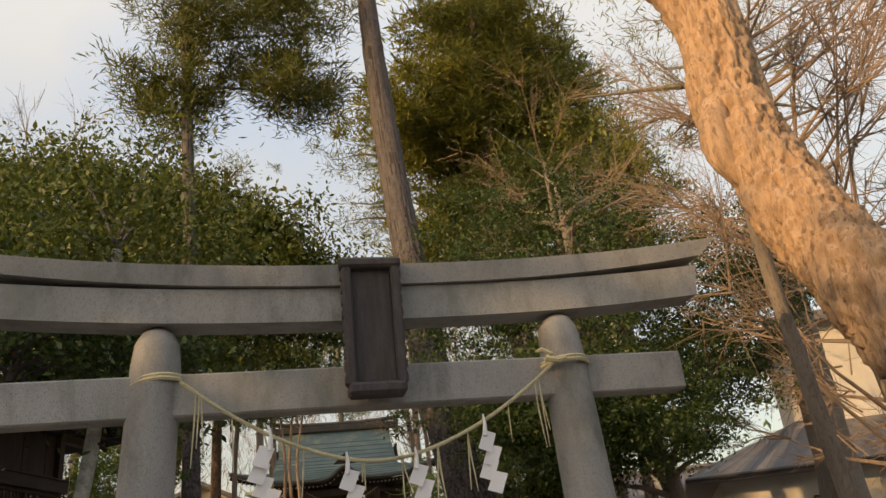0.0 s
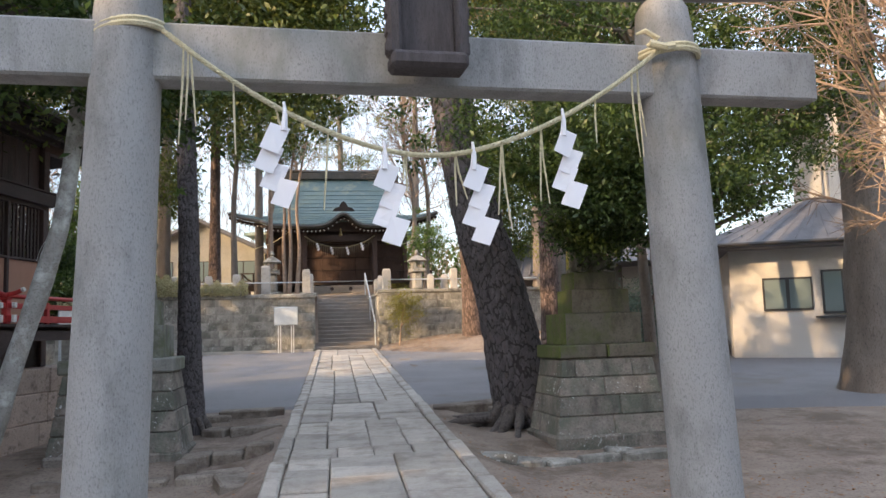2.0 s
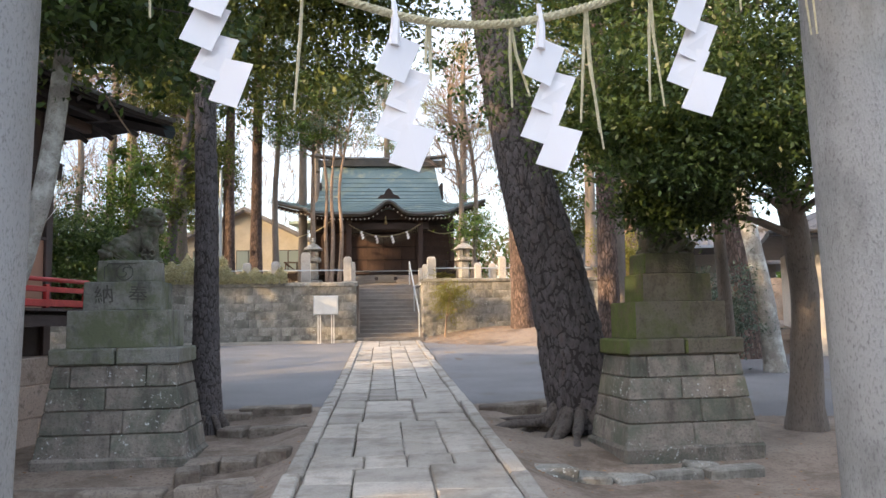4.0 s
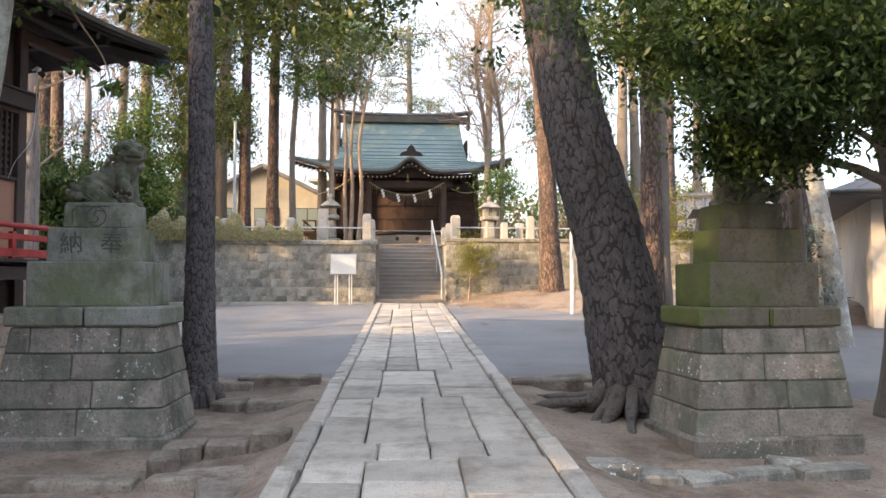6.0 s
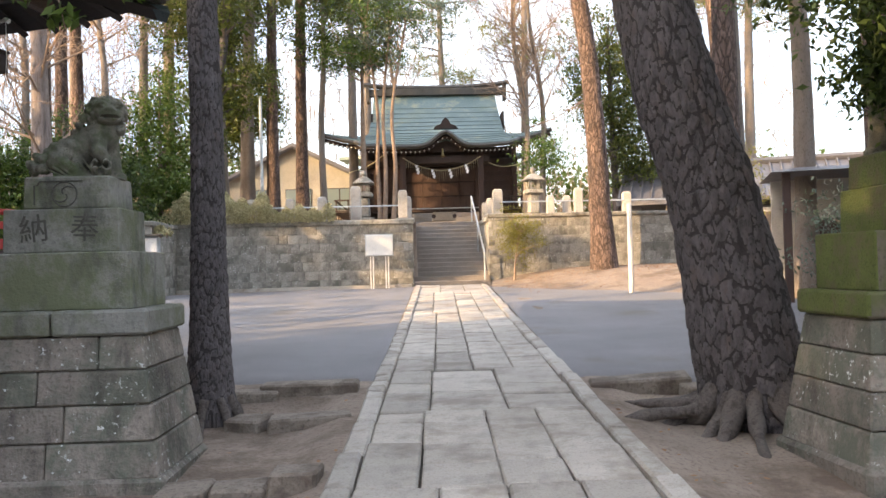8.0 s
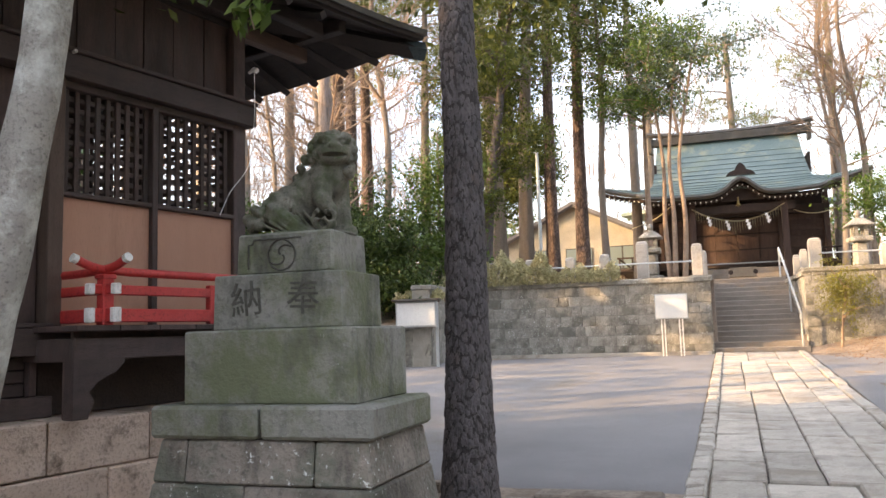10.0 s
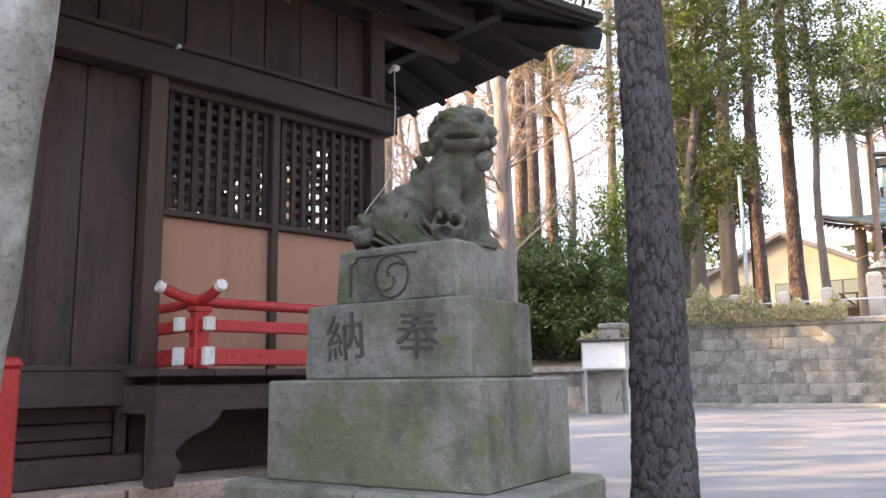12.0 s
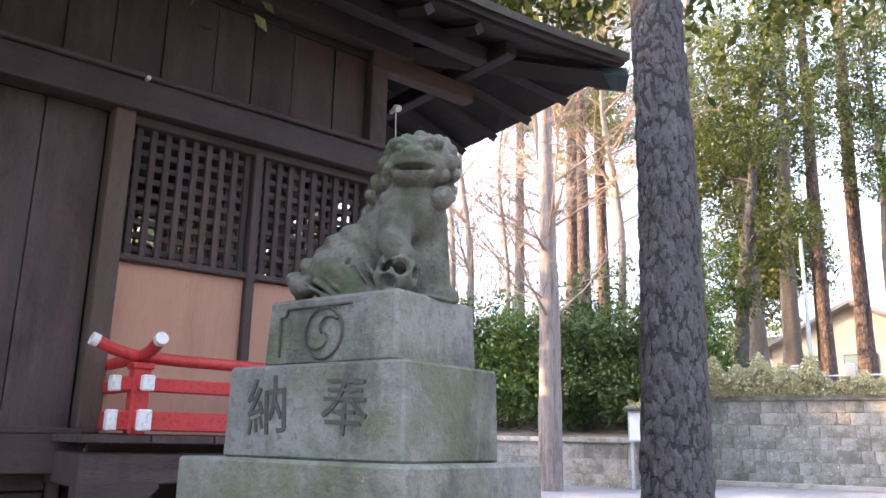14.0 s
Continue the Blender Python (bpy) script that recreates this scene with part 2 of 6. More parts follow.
OLDBARK = surface("flaking_bark", (0.25, 0.155, 0.095), (0.50, 0.33, 0.21), 16, 0.95, 1.0, fine=32, stretch=(1, 1, 0.20), c3=(0.15, 0.095, 0.065), spot=0.60, spot_scale=20, grit=0.40)
SOIL = surface("joint_soil", (0.075, 0.062, 0.05), (0.11, 0.092, 0.075), 4, 0.95, 0.4)
LICHEN = surface("lichen_bark", (0.27, 0.255, 0.235), (0.41, 0.40, 0.37), 7, 0.95, 0.6, c3=(0.58, 0.60, 0.57), spot=0.55, spot_scale=4, fine=60)
TWIG = surface("twig_bark", (0.22, 0.155, 0.115), (0.34, 0.25, 0.19), 6, 0.95, 0.2)
LEAF_D = leaf_material("evergreen_leaf", (0.018, 0.042, 0.011), (0.100, 0.150, 0.038), 0.42, 0.45)
LEAF_M = leaf_material("broad_leaf", (0.045, 0.095, 0.016), (0.125, 0.19, 0.035))
LEAF_Y = leaf_material("yellow_leaf", (0.13, 0.14, 0.022), (0.26, 0.24, 0.05))
LEAF_DRY = leaf_material("dry_hedge_leaf", (0.31, 0.29, 0.15), (0.58, 0.53, 0.33))
NEEDLE = leaf_material("pine_needle", (0.075, 0.095, 0.022), (0.19, 0.195, 0.05), 0.3)
# NEEDLE_Y and LEAF_H: lit leaf copies, low sunlight put into the colour
NEEDLE_Y = leaf_material("sunlit_gold_needle", (0.125, 0.14, 0.025), (0.28, 0.265, 0.055), 0.35)
LEAF_H = leaf_material("sunlit_evergreen_leaf", (0.035, 0.062, 0.011), (0.145, 0.168, 0.035), 0.35, 0.5)
NEEDLE_B = leaf_material("blue_needle", (0.065, 0.10, 0.075), (0.13, 0.175, 0.13), 0.25)
LITTER = leaf_material("leaf_litter", (0.20, 0.10, 0.05), (0.38, 0.22, 0.12), 0.1, 0.9)
COPPER = surface("copper_patina", (0.075, 0.125, 0.122), (0.125, 0.18, 0.17), 1.2, 0.45, 0.2, c3=(0.27, 0.26, 0.15), spot=0.60, spot_scale=0.6, fine=30)
COPPER_D = surface("dark_copper", (0.050, 0.046, 0.040), (0.095, 0.086, 0.072), 2, 0.6, 0.2, fine=40)
SHRINE = surface("shrine_wood", (0.052, 0.029, 0.023), (0.085, 0.048, 0.038), 3, 0.7, 0.3, fine=60, stretch=(3, 3, 0.4), vary=0.15)
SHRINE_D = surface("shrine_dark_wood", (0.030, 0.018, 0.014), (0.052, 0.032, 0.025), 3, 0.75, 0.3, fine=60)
YELLOW = surface("yellow_wall", (0.30, 0.275, 0.225), (0.37, 0.34, 0.285), 1.2, 0.9, 0.1, fine=50)
PLASTER = surface("cream_plaster", (0.50, 0.465, 0.42), (0.60, 0.56, 0.51), 1.0, 0.9, 0.15, c3=(0.42, 0.385, 0.345), spot=0.6, spot_scale=0.8, fine=80)
TILE = surface("roof_tile", (0.10, 0.098, 0.105), (0.155, 0.15, 0.16), 3, 0.6, 0.3, fine=40)
STEEL = surface("galvanised_steel", (0.42, 0.45, 0.47), (0.52, 0.55, 0.57), 4, 0.45, 0.1, 0.4)
DARKMETAL = plain("dark_metal", (0.03, 0.028, 0.028), 0.5)
GLASS = plain("window_glass", (0.16, 0.20, 0.20), 0.06, 0.0)
GLASS.node_tree.nodes["Principled BSDF"].inputs["Specular IOR Level"].default_value = 0.9
BOARD = surface("painted_board", (0.70, 0.71, 0.70), (0.78, 0.79, 0.78), 3, 0.55, 0.05)


# ---- building blocks ----
def thing(name, label, category, at=(0, 0, 0), rz=0.0, group="", kind=""):
    ob = new(name)
    ob.empty_display_size = 0.2
    ob.location, ob.rotation_euler = at, (0, 0, radians(rz))
    return tagged(ob, label, category, group, kind)


def finish(bm, name, material, smooth=False):
    me = bpy.data.meshes.new(name)
    bmesh.ops.recalc_face_normals(bm, faces=bm.faces)
    bm.to_mesh(me)
    bm.free()
    me.materials.append(material)
    if smooth:
        me.polygons.foreach_set("use_smooth", [True] * len(me.polygons))
    return me


def part(name, bm, material, parent=None, label="", smooth=False):
    ob = new(name, finish(bm, name, material, smooth) if isinstance(bm, bmesh.types.BMesh) else bm)
    if parent is not None:
        ob.parent = parent
    if label:
        ob["label"] = label
    return ob


def box(size, at=(0, 0, 0), turn=None, bevel=0.0, bm=None, taper=(1, 1)):
    """A box centred on at in x and y, standing on at in z; taper scales its top."""
    made = bmesh.new()
    sx, sy, sz = size
    v = []
    for z, kx, ky in ((0, 1, 1), (sz, taper[0], taper[1])):
        for x, y in ((-1, -1), (1, -1), (1, 1), (-1, 1)):
            v.append(made.verts.new((x * sx / 2 * kx, y * sy / 2 * ky, z)))
    for f in ((3, 2, 1, 0), (4, 5, 6, 7), (0, 1, 5, 4), (1, 2, 6, 5), (2, 3, 7, 6), (3, 0, 4, 7)):
        made.faces.new([v[i] for i in f])
    if bevel:
        bmesh.ops.bevel(made, geom=made.edges[:], offset=bevel, segments=1, affect='EDGES')
    m = Matrix.Translation(at) @ (turn or Matrix.Identity(4))
    bmesh.ops.transform(made, matrix=m, verts=made.verts)
    return join(bm, made)


def join(bm, made):
    if bm is None:
        return made
    tmp = bpy.data.meshes.new("tmp")
    made.to_mesh(tmp)
    made.free()
    bm.from_mesh(tmp)
    bpy.data.meshes.remove(tmp)
    return bm


def rough_stone(size, seed=0, bevel=0.02, jitter=0.02):
    """A block with bevelled, slightly uneven corners, centred, standing on z = 0."""
    r = random.Random(seed)
    bm = box(size)
    for v in bm.verts:
        v.co += Vector([r.uniform(-jitter, jitter) for _ in range(3)])
    bmesh.ops.bevel(bm, geom=bm.edges[:], offset=bevel, segments=1, affect='EDGES')
    return bm


def tube(points, radii, sides=10, bm=None, cap=True, wob=0.0, seed=0, flake=0.0, plates=None):
    """A round bar through the points; plates: width, height and depth of raised bark plates."""
    bm = bm or bmesh.new()
    pts = [Vector(p) for p in points]
    if not hasattr(radii, "__len__"):
        radii = [radii] * len(pts)
    rings, ref, rims = [], None, []
    for i, p in enumerate(pts):
        d = (pts[min(i + 1, len(pts) - 1)] - pts[max(i - 1, 0)]).normalized()
        if ref is None:
            ref = Vector((1, 0, 0)) if abs(d.x) < 0.8 else Vector((0, 1, 0))
        a = (ref - d * ref.dot(d)).normalized()
        b = d.cross(a)
        ref = a
        ring = []
        for k in range(sides):
            t = 2 * math.pi * k / sides
            r = radii[i]
            if wob:
                q = p + (a * math.cos(t) + b * math.sin(t)) * r
                r *= 1 + wob * noise.fractal(Vector((q.x * 3, q.y * 3, q.z * 1.2)) + Vector((seed, 0, 0)), 1.0, 2.0, 4)
            if flake:
                r += flake * (0.6 - abs(noise.fractal(Vector((q.x * 11, q.y * 11, q.z * 3.6)), 0.8, 2.1, 4)) * 1.9)
            if plates:
                pw, ph, dp = plates
                u = Vector((q.x / pw, q.y / pw, q.z / ph + 3.0 * seed))
                u += 0.22 * noise.noise_vector(u * 1.1) + 0.08 * noise.noise_vector(u * 4.0)
                far, cells = noise.voronoi(u)
                rim = min(1.0, (far[1] - far[0]) / 0.34)
                own = noise.cell(cells[0] * 7.3)
                rims.append(rim)
                r += dp * (rim ** 0.7 * (0.75 + 0.45 * own) - 0.7 + 0.4 * rim * (cells[0].z - u.z))
            ring.append(bm.verts.new(p + (a * math.cos(t) + b * math.sin(t)) * r))
        rings.append(ring)
    for r0, r1 in zip(rings, rings[1:]):
        for k in range(sides):
            bm.faces.new((r0[k], r0[(k + 1) % sides], r1[(k + 1) % sides], r1[k]))
    if plates:   # the fissures between the plates take the second, darker material
        for n, f in enumerate(bm.faces):
            i, k = divmod(n, sides)
            deep = rims[i * sides + k] + rims[i * sides + (k + 1) % sides] + rims[(i + 1) * sides + k] + rims[(i + 1) * sides + (k + 1) % sides]
            f.material_index = 1 if deep < 1.05 else 0
    if cap:
        bm.faces.new(rings[0][::-1])
        bm.faces.new(rings[-1])
    return bm


def prism(outline, thick, plane="xz", bm=None):
    """An outline in x and z, extruded along y from 0 to thick."""
    made = bmesh.new()
    a = [made.verts.new((x, 0, z)) for x, z in outline]
    b = [made.verts.new((x, thick, z)) for x, z in outline]
    made.faces.new(a)
    made.faces.new(b[::-1])
    k = len(a)
    for i in range(k):
        made.faces.new((a[i], b[i], b[(i + 1) % k], a[(i + 1) % k]))
    return join(bm, made)


def sheet(verts, faces, name, material):
    """A mesh from numpy arrays of corners and quads."""
    me = bpy.data.meshes.new(name)
    k = faces.shape[1]
    me.vertices.add(len(verts))
    me.vertices.foreach_set("co", verts.astype(np.float32).ravel())
    me.loops.add(faces.size)
    me.loops.foreach_set("vertex_index", faces.astype(np.int32).ravel())
    me.polygons.add(len(faces))
    me.polygons.foreach_set("loop_start", np.arange(0, faces.size, k, dtype=np.int32))
    me.materials.append(material)
    me.update(calc_edges=True)
    return me


def leaf_mesh(centres, size, material, slim=0.45, up=0.5, rng=None, along=None):
    """One folded leaf at each centre."""
    n = len(centres)
    d = rng.normal(size=(n, 3)) if along is None else along + rng.normal(size=(n, 3)) * 0.35
    d[:, 2] -= 0.15 if along is None else 0
    d /= np.linalg.norm(d, axis=1)[:, None]
    w = rng.normal(size=(n, 3))
    w[:, 2] *= up
    w -= d * (w * d).sum(1)[:, None]
    w /= np.linalg.norm(w, axis=1)[:, None] + 1e-6
    s = size * rng.uniform(0.6, 1.3, size=(n, 1))
    up_v = np.cross(d, w)
    v = np.empty((n, 4, 3))
    v[:, 0] = centres - d * s * 0.5
    v[:, 1] = centres + w * s * slim * 0.5 + up_v * s * 0.08
    v[:, 2] = centres + d * s * 0.5
    v[:, 3] = centres - w * s * slim * 0.5 + up_v * s * 0.08
    f = np.arange(n * 4).reshape(n, 4)
    return sheet(v.reshape(-1, 3), f, "leaves", material)


def clump_points(blobs, clumps, per, spread, rng, shell=0.45):
    """Leaf places: clumps in the outer part of each blob (centre, radii, share)."""
    out, cl = [], []
    total = sum(b[2] for b in blobs)
    for c, r, share in blobs:
        k = max(1, int(clumps * share / total))
        u = rng.normal(size=(k, 3))
        u /= np.linalg.norm(u, axis=1)[:, None]
        rad = (shell + (1 - shell) * rng.uniform(size=(k, 1)) ** 0.7) * (1 + 0.22 * rng.normal(size=(k, 1)))
        q = np.array(c) + u * rad * np.array(r)
        cl.append(q)
        sp = spread * rng.uniform(0.5, 1.4, size=(k, 1, 1))
        g = rng.normal(size=(k, per, 3)) * sp * np.array((1, 1, 0.55))
        out.append((q[:, None, :] + g).reshape(-1, 3))
    return np.concatenate(out), np.concatenate(cl)


def limbs(t, bark, trunk, clumps, count, r0, rng, reach=0.55):
    """Crooked boughs from the trunk line to some of the clumps."""
    pts = [Vector(p) for p in trunk]
    for q in clumps[rng.choice(len(clumps), min(count, len(clumps)), replace=False)]:
        q = Vector(q)
        best = min(pts[max(1, len(pts) // 3):], key=lambda p: (p - q).length + 0.9 * max(0, p.z - q.z + 0.3))
        if (best - q).length > 3.6:
            continue
        mid = best.lerp(q, 0.5) + Vector((rng.uniform(-.2, .2), rng.uniform(-.2, .2), rng.uniform(0, .35)))
        part("bough", tube([best, best.lerp(mid, 0.5) + Vector((0, 0, 0.05)), mid, q], [r0, r0 * 0.7, r0 * 0.45, r0 * 0.12], 5, cap=False), bark, t)


def spine(pts, steps=10):
    """A smooth line through a few points."""
    p = [Vector(x) for x in pts]
    p = [p[0] * 2 - p[1]] + p + [p[-1] * 2 - p[-2]]
    out = []
    for i in range(1, len(p) - 2):
        for k in range(steps):
            t = k / steps
            a, b, c, d = p[i - 1], p[i], p[i + 1], p[i + 2]
            out.append(0.5 * ((2 * b) + (c - a) * t + (2 * a - 5 * b + 4 * c - d) * t * t + (3 * b - a - 3 * c + d) * t ** 3))
    return out + [p[-2]]


def tree(name, label, line, r0, r1, blobs, bark, leaf, clumps=120, per=60, spread=0.28, size=0.09, slim=0.45, seed=1, boughs=25, sides=14, wob=0.15, flare=0.35, needles=False, shell=0.45, group="", flake=0.0, steps=14, limb=None, plates=None):
    """Trunk along a line, limbs and a crown of leaves or needle tufts."""
    rng = np.random.default_rng(seed)
    base = Vector(line[0])
    t = thing(name, label, "tree", base, group=group)
    pts = [p - base for p in spine(line, steps)]
    if plates:   # fine rings low down, coarse ones above
        pts = [p for i, p in enumerate(pts) if p.z < 6.8 or i % 8 == 0]
    k = len(pts)
    run = [0.0]
    for a, b in zip(pts, pts[1:]):
        run.append(run[-1] + (b - a).length)
    radii = [(r0 + (r1 - r0) * d / run[-1]) * (1 + flare * math.exp(-d / (run[-1] * 0.05))) for d in run]
    trunk = tube([pts[0] - Vector((0, 0, 0.3))] + pts, [radii[0] * 1.08] + radii, sides, wob=wob, seed=seed, flake=flake, plates=plates)
    if blobs:
        rel = [(np.array(c) - np.array(base), r, s) for c, r, s in blobs]
        pos, cl = clump_points(rel, clumps, per, spread, rng, shell)
        limbs(t, limb or bark, pts, cl, boughs, max(0.02, r0 * 0.28), rng)
        along = None
        if needles:
            near = np.repeat(cl, per, axis=0)[:len(pos)]
            along = pos - near
            along /= np.linalg.norm(along, axis=1)[:, None] + 1e-6
            along[:, 2] += 0.35
        stem = part("trunk", trunk, bark, t, smooth=True)
        if plates:
            stem.data.materials.append(FISSURE)
        part("crown", leaf_mesh(pos, size, leaf, slim, 0.5, rng, along), leaf, t)
    else:
        part("trunk", trunk, bark, t, smooth=True)
    return t


def bare_tree(name, label, line, r0, seed, spreadr=2.2, n1=16, n2=7, n3=4, bark=None, twig=None, start=0.35, up=0.9, r1=0.03, group=""):
    """A leafless tree: trunk, boughs, branches and twigs."""
    rng = np.random.default_rng(seed)
    base = Vector(line[0])
    t = thing(name, label, "tree", base, group=group)
    pts = [p - base for p in spine(line, 12)]
    k = len(pts)
    rad = [r0 + (r1 - r0) * i / (k - 1) for i in range(k)]
    part("trunk", tube([pts[0] - Vector((0, 0, .3))] + pts, [rad[0] * 1.25] + rad, 12, wob=0.12, seed=seed), bark, t, smooth=True)
    for _ in range(n1):
        bm = bmesh.new()
        i = int(k * rng.uniform(start, 0.98))
        p, a = pts[i], rng.uniform(0, 6.28)
        d = Vector((math.cos(a), math.sin(a), rng.uniform(0.2, up))).normalized()
        ln = spreadr * rng.uniform(0.5, 1.1)
        q = [p, p + d * ln * 0.5 + Vector((0, 0, .05)), p + d * ln + Vector((0, 0, .18 * ln))]
        r = min(rad[i] * 0.5, 0.034)
        tube(q, [r, r * .6, r * .25], 5, bm, cap=False)
        for _ in range(n2):
            f = rng.uniform(0.3, 1)
            s = q[0].lerp(q[2], f)
            d2 = (d + Vector(rng.normal(size=3)) * 0.55).normalized()
            l2 = ln * rng.uniform(0.25, 0.6)
            e = s + d2 * l2 + Vector((0, 0, .1 * l2))
            tube([s, s.lerp(e, .5) + Vector(rng.normal(size=3)) * 0.04, e], [r * .4, r * .25, r * .1], 4, bm, cap=False)
            for _ in range(n3):
                s3 = s.lerp(e, rng.uniform(.3, 1))
                e3 = s3 + (d2 + Vector(rng.normal(size=3)) * 0.6).normalized() * l2 * 0.5
                tube([s3, e3], [r * .16, r * .07], 3, bm, cap=False)
        part("bough", bm, twig or TWIG, t)
    return t


# ---- ground ----
def axis(y):
    """The middle of the paved approach."""
    return 0.71 + 0.05 * (y - 9.1)


def slope(y):
    return 0.37 + 0.0425 * (max(-14.0, min(y, 27.4)) - 10.3)


def smooth(a, b, v):
    t = max(0.0, min(1.0, (v - a) / (b - a)))
    return t * t * (3 - 2 * t)


TERRACE = 2.98


def height(x, y):
    z = slope(y)
    if 0.72 < x < 2.75 and 27.2 < y < 31.9:
        return z - 0.02
    if x > -5.7 and y > (27.75 if x < 2 else 28.25):
        return TERRACE
    if x <= -5.7 and y > 25.3:
        return min(TERRACE, 2.0 + (y - 25.3) * 0.25)
    side = abs(x - axis(y)) - 1.0
    if y < 27.2:
        z -= 0.07 * smooth(0.0, 0.3, -side)
    if y < 14:
        z -= 0.13 * smooth(0.0, 0.6, side) * (1 - smooth(12.9, 13.5, y))
        z -= 0.10 * smooth(0.0, 0.8, side) * (1 - smooth(9.9, 10.6, y))
        z += 0.018 * noise.fractal(Vector((x * 1.3, y * 1.3, 0)), 1.0, 2.0, 4) * smooth(0, .3, side)
    if x > 2.7 and y > 20:
        z += 0.42 * smooth(0.0, 4.2, y - (26.6 - 1.15 * (x - 2.7))) + 0.03 * noise.noise(Vector((x, y, 3)))
    return z


xs = sorted(set([0.71, 0.73, 2.74, 2.76, -5.69, -5.71, -320, -120, -60, -35, -24] + [round(-18 + 0.3 * i, 2) for i in range(127)] + [24, 35, 60, 120, 320]))
ys = sorted(set([-320, -120, -60, -35, -22] + [round(-14 + 0.3 * i, 2) for i in range(150)] + [27.74, 27.76, 28.24, 28.26, 31.89, 31.91, 25.29, 25.31] + [36, 42, 50, 62, 90, 160, 420]))
gv = np.array([(x, y, height(x, y)) for y in ys for x in xs])
w = len(xs)
gf = np.array([(j * w + i, j * w + i + 1, (j + 1) * w + i + 1, (j + 1) * w + i) for j in range(len(ys) - 1) for i in range(w - 1)])
ground = tagged(new("ground", sheet(gv, gf, "ground", DIRT)), "bare packed earth ground sloping up to the terrace", "ground", kind="structure")


def paved(name, label, outline, nx, ny, lift):
    """A sheet of asphalt between a near and a far line, laid on the slope, with a ragged rim."""
    rng = random.Random(4)
    (a, b), (c, d) = outline
    v, f = [], []
    for j in range(ny + 1):
        for i in range(nx + 1):
            s, t = i / nx, j / ny
            near = Vector(a).lerp(Vector(b), s)
            far = Vector(c).lerp(Vector(d), s)
            p = near.lerp(far, t)
            if j in (0, ny):
                p.y += rng.uniform(-0.07, 0.07)
            v.append((p.x, p.y, slope(p.y) + lift + (-0.26 if j == 0 else 0)))
    for j in range(ny):
        for i in range(nx):
            k = j * (nx + 1) + i
            f.append((k, k + 1, k + nx + 2, k + nx + 1))
    return tagged(new(name, sheet(np.array(v), np.array(f), name, ASPHALT)), label, "road", kind="structure")


paved("road_left", "worn grey asphalt forecourt beside the paved approach", (((-30, 14.8), (axis(13.5) - 1.0, 13.4)), ((-30, 24.6), (axis(27) - 1.0, 27.0))), 60, 40, 0.012)
paved("road_right", "worn grey asphalt forecourt beside the sunlit bank", (((axis(13.3) + 1.0, 13.3), (4.6, 12.6)), ((axis(26.4) + 1.0, 26.3), (4.6, 24.3))), 20, 40, 0.012)
paved("road_side", "pale asphalt yard in front of the plastered house", (((4.6, 12.6), (22, 9.5)), ((4.6, 24.3), (22, 19))), 40, 30, 0.012)

# ---- stairs and terrace walls ----
stairs = thing("stairs", "flight of worn stone steps up to the shrine", "stairs", kind="structure")
STEPS, RUN, RISE = 15, 0.285, (TERRACE + 0.08 - 1.09) / 15
for i in range(STEPS):
    tread = part("step", rough_stone((2.10, 0.34, RISE + 0.04), i, 0.012, 0.006), STEP, stairs)
    tread.location = (1.68, 27.4 + 0.17 + RUN * i, 1.09 - 0.04 + RISE * i)
    fill = part("riser_base", box((2.08, 0.24, max(0.05, RISE * i))), MORTAR, stairs)
    fill.location = (1.68, 27.4 + 0.24 + RUN * i, 1.05 - 0.05)


def masonry(name, label, p0, p1, z0, z1, thick, courses, avg, seed, top=True):
    """A wall of squared stones proud of a mortar core; stones are parts."""
    rng = random.Random(seed)
    a, b = Vector((*p0, 0)), Vector((*p1, 0))
    L = (b - a).length
    ang = math.degrees(math.atan2(b.y - a.y, b.x - a.x))
    t = thing(name, label, "wall", (p0[0], p0[1], 0), ang, kind="structure")
    part("core", box((L, thick, z1 - z0 + 0.4), (L / 2, thick / 2 + 0.03, z0 - 0.4)), MORTAR, t)
    ch = (z1 - z0 - (0.12 if top else 0)) / courses
    shared = {}
    for c in range(-1, courses):
        x = -rng.uniform(0, avg * 0.5)
        while x < L - 0.02:
            n = rng.choice((0.55, 0.75, 0.95, 1.2, 1.6)) * avg
            x0, x1 = max(0, x), min(L, x + n)
            if L - x1 < 0.12:
                x1 = L
            if x1 - x0 > 0.04:
                key = (round(x1 - x0, 2), rng.randrange(2))
                if key not in shared:
                    shared[key] = finish(rough_stone((key[0] - 0.003, 0.16, ch - 0.003), int(key[0] * 100) % 97 + key[1], 0.006, 0.007), "stone_block", WALLST)
                s = part("stone_block", shared[key], None, t)
                s.location = ((x0 + x1) / 2, 0.08 - rng.uniform(0.0, 0.010), z0 + c * ch)
            x = x1 if x1 == L else x + n
    if top:
        part("coping", rough_stone((L + 0.06, thick + 0.12, 0.12), seed, 0.02, 0.008), WALLST, t).location = (L / 2, thick / 2, z1 - 0.12)
    return t


masonry("wall_terrace_west", "stained grey stone retaining wall with squared blocks", (-5.7, 27.15), (0.62, 27.35), 1.09, 2.94, 0.45, 7, 0.44, 3)
masonry("wall_terrace_east", "stained grey stone retaining wall above a bare bank", (2.74, 27.75), (10.5, 28.1), 1.15, 3.06, 0.45, 7, 0.46, 5)
masonry("wall_stair_west", "stone cheek wall along the steps", (0.62, 27.37), (0.62, 31.6), 1.1, 2.98, 0.4, 6, 0.5, 7)
masonry("wall_stair_east", "stone cheek wall along the steps", (2.74, 31.6), (2.74, 27.77), 1.1, 2.98, 0.4, 6, 0.5, 8)
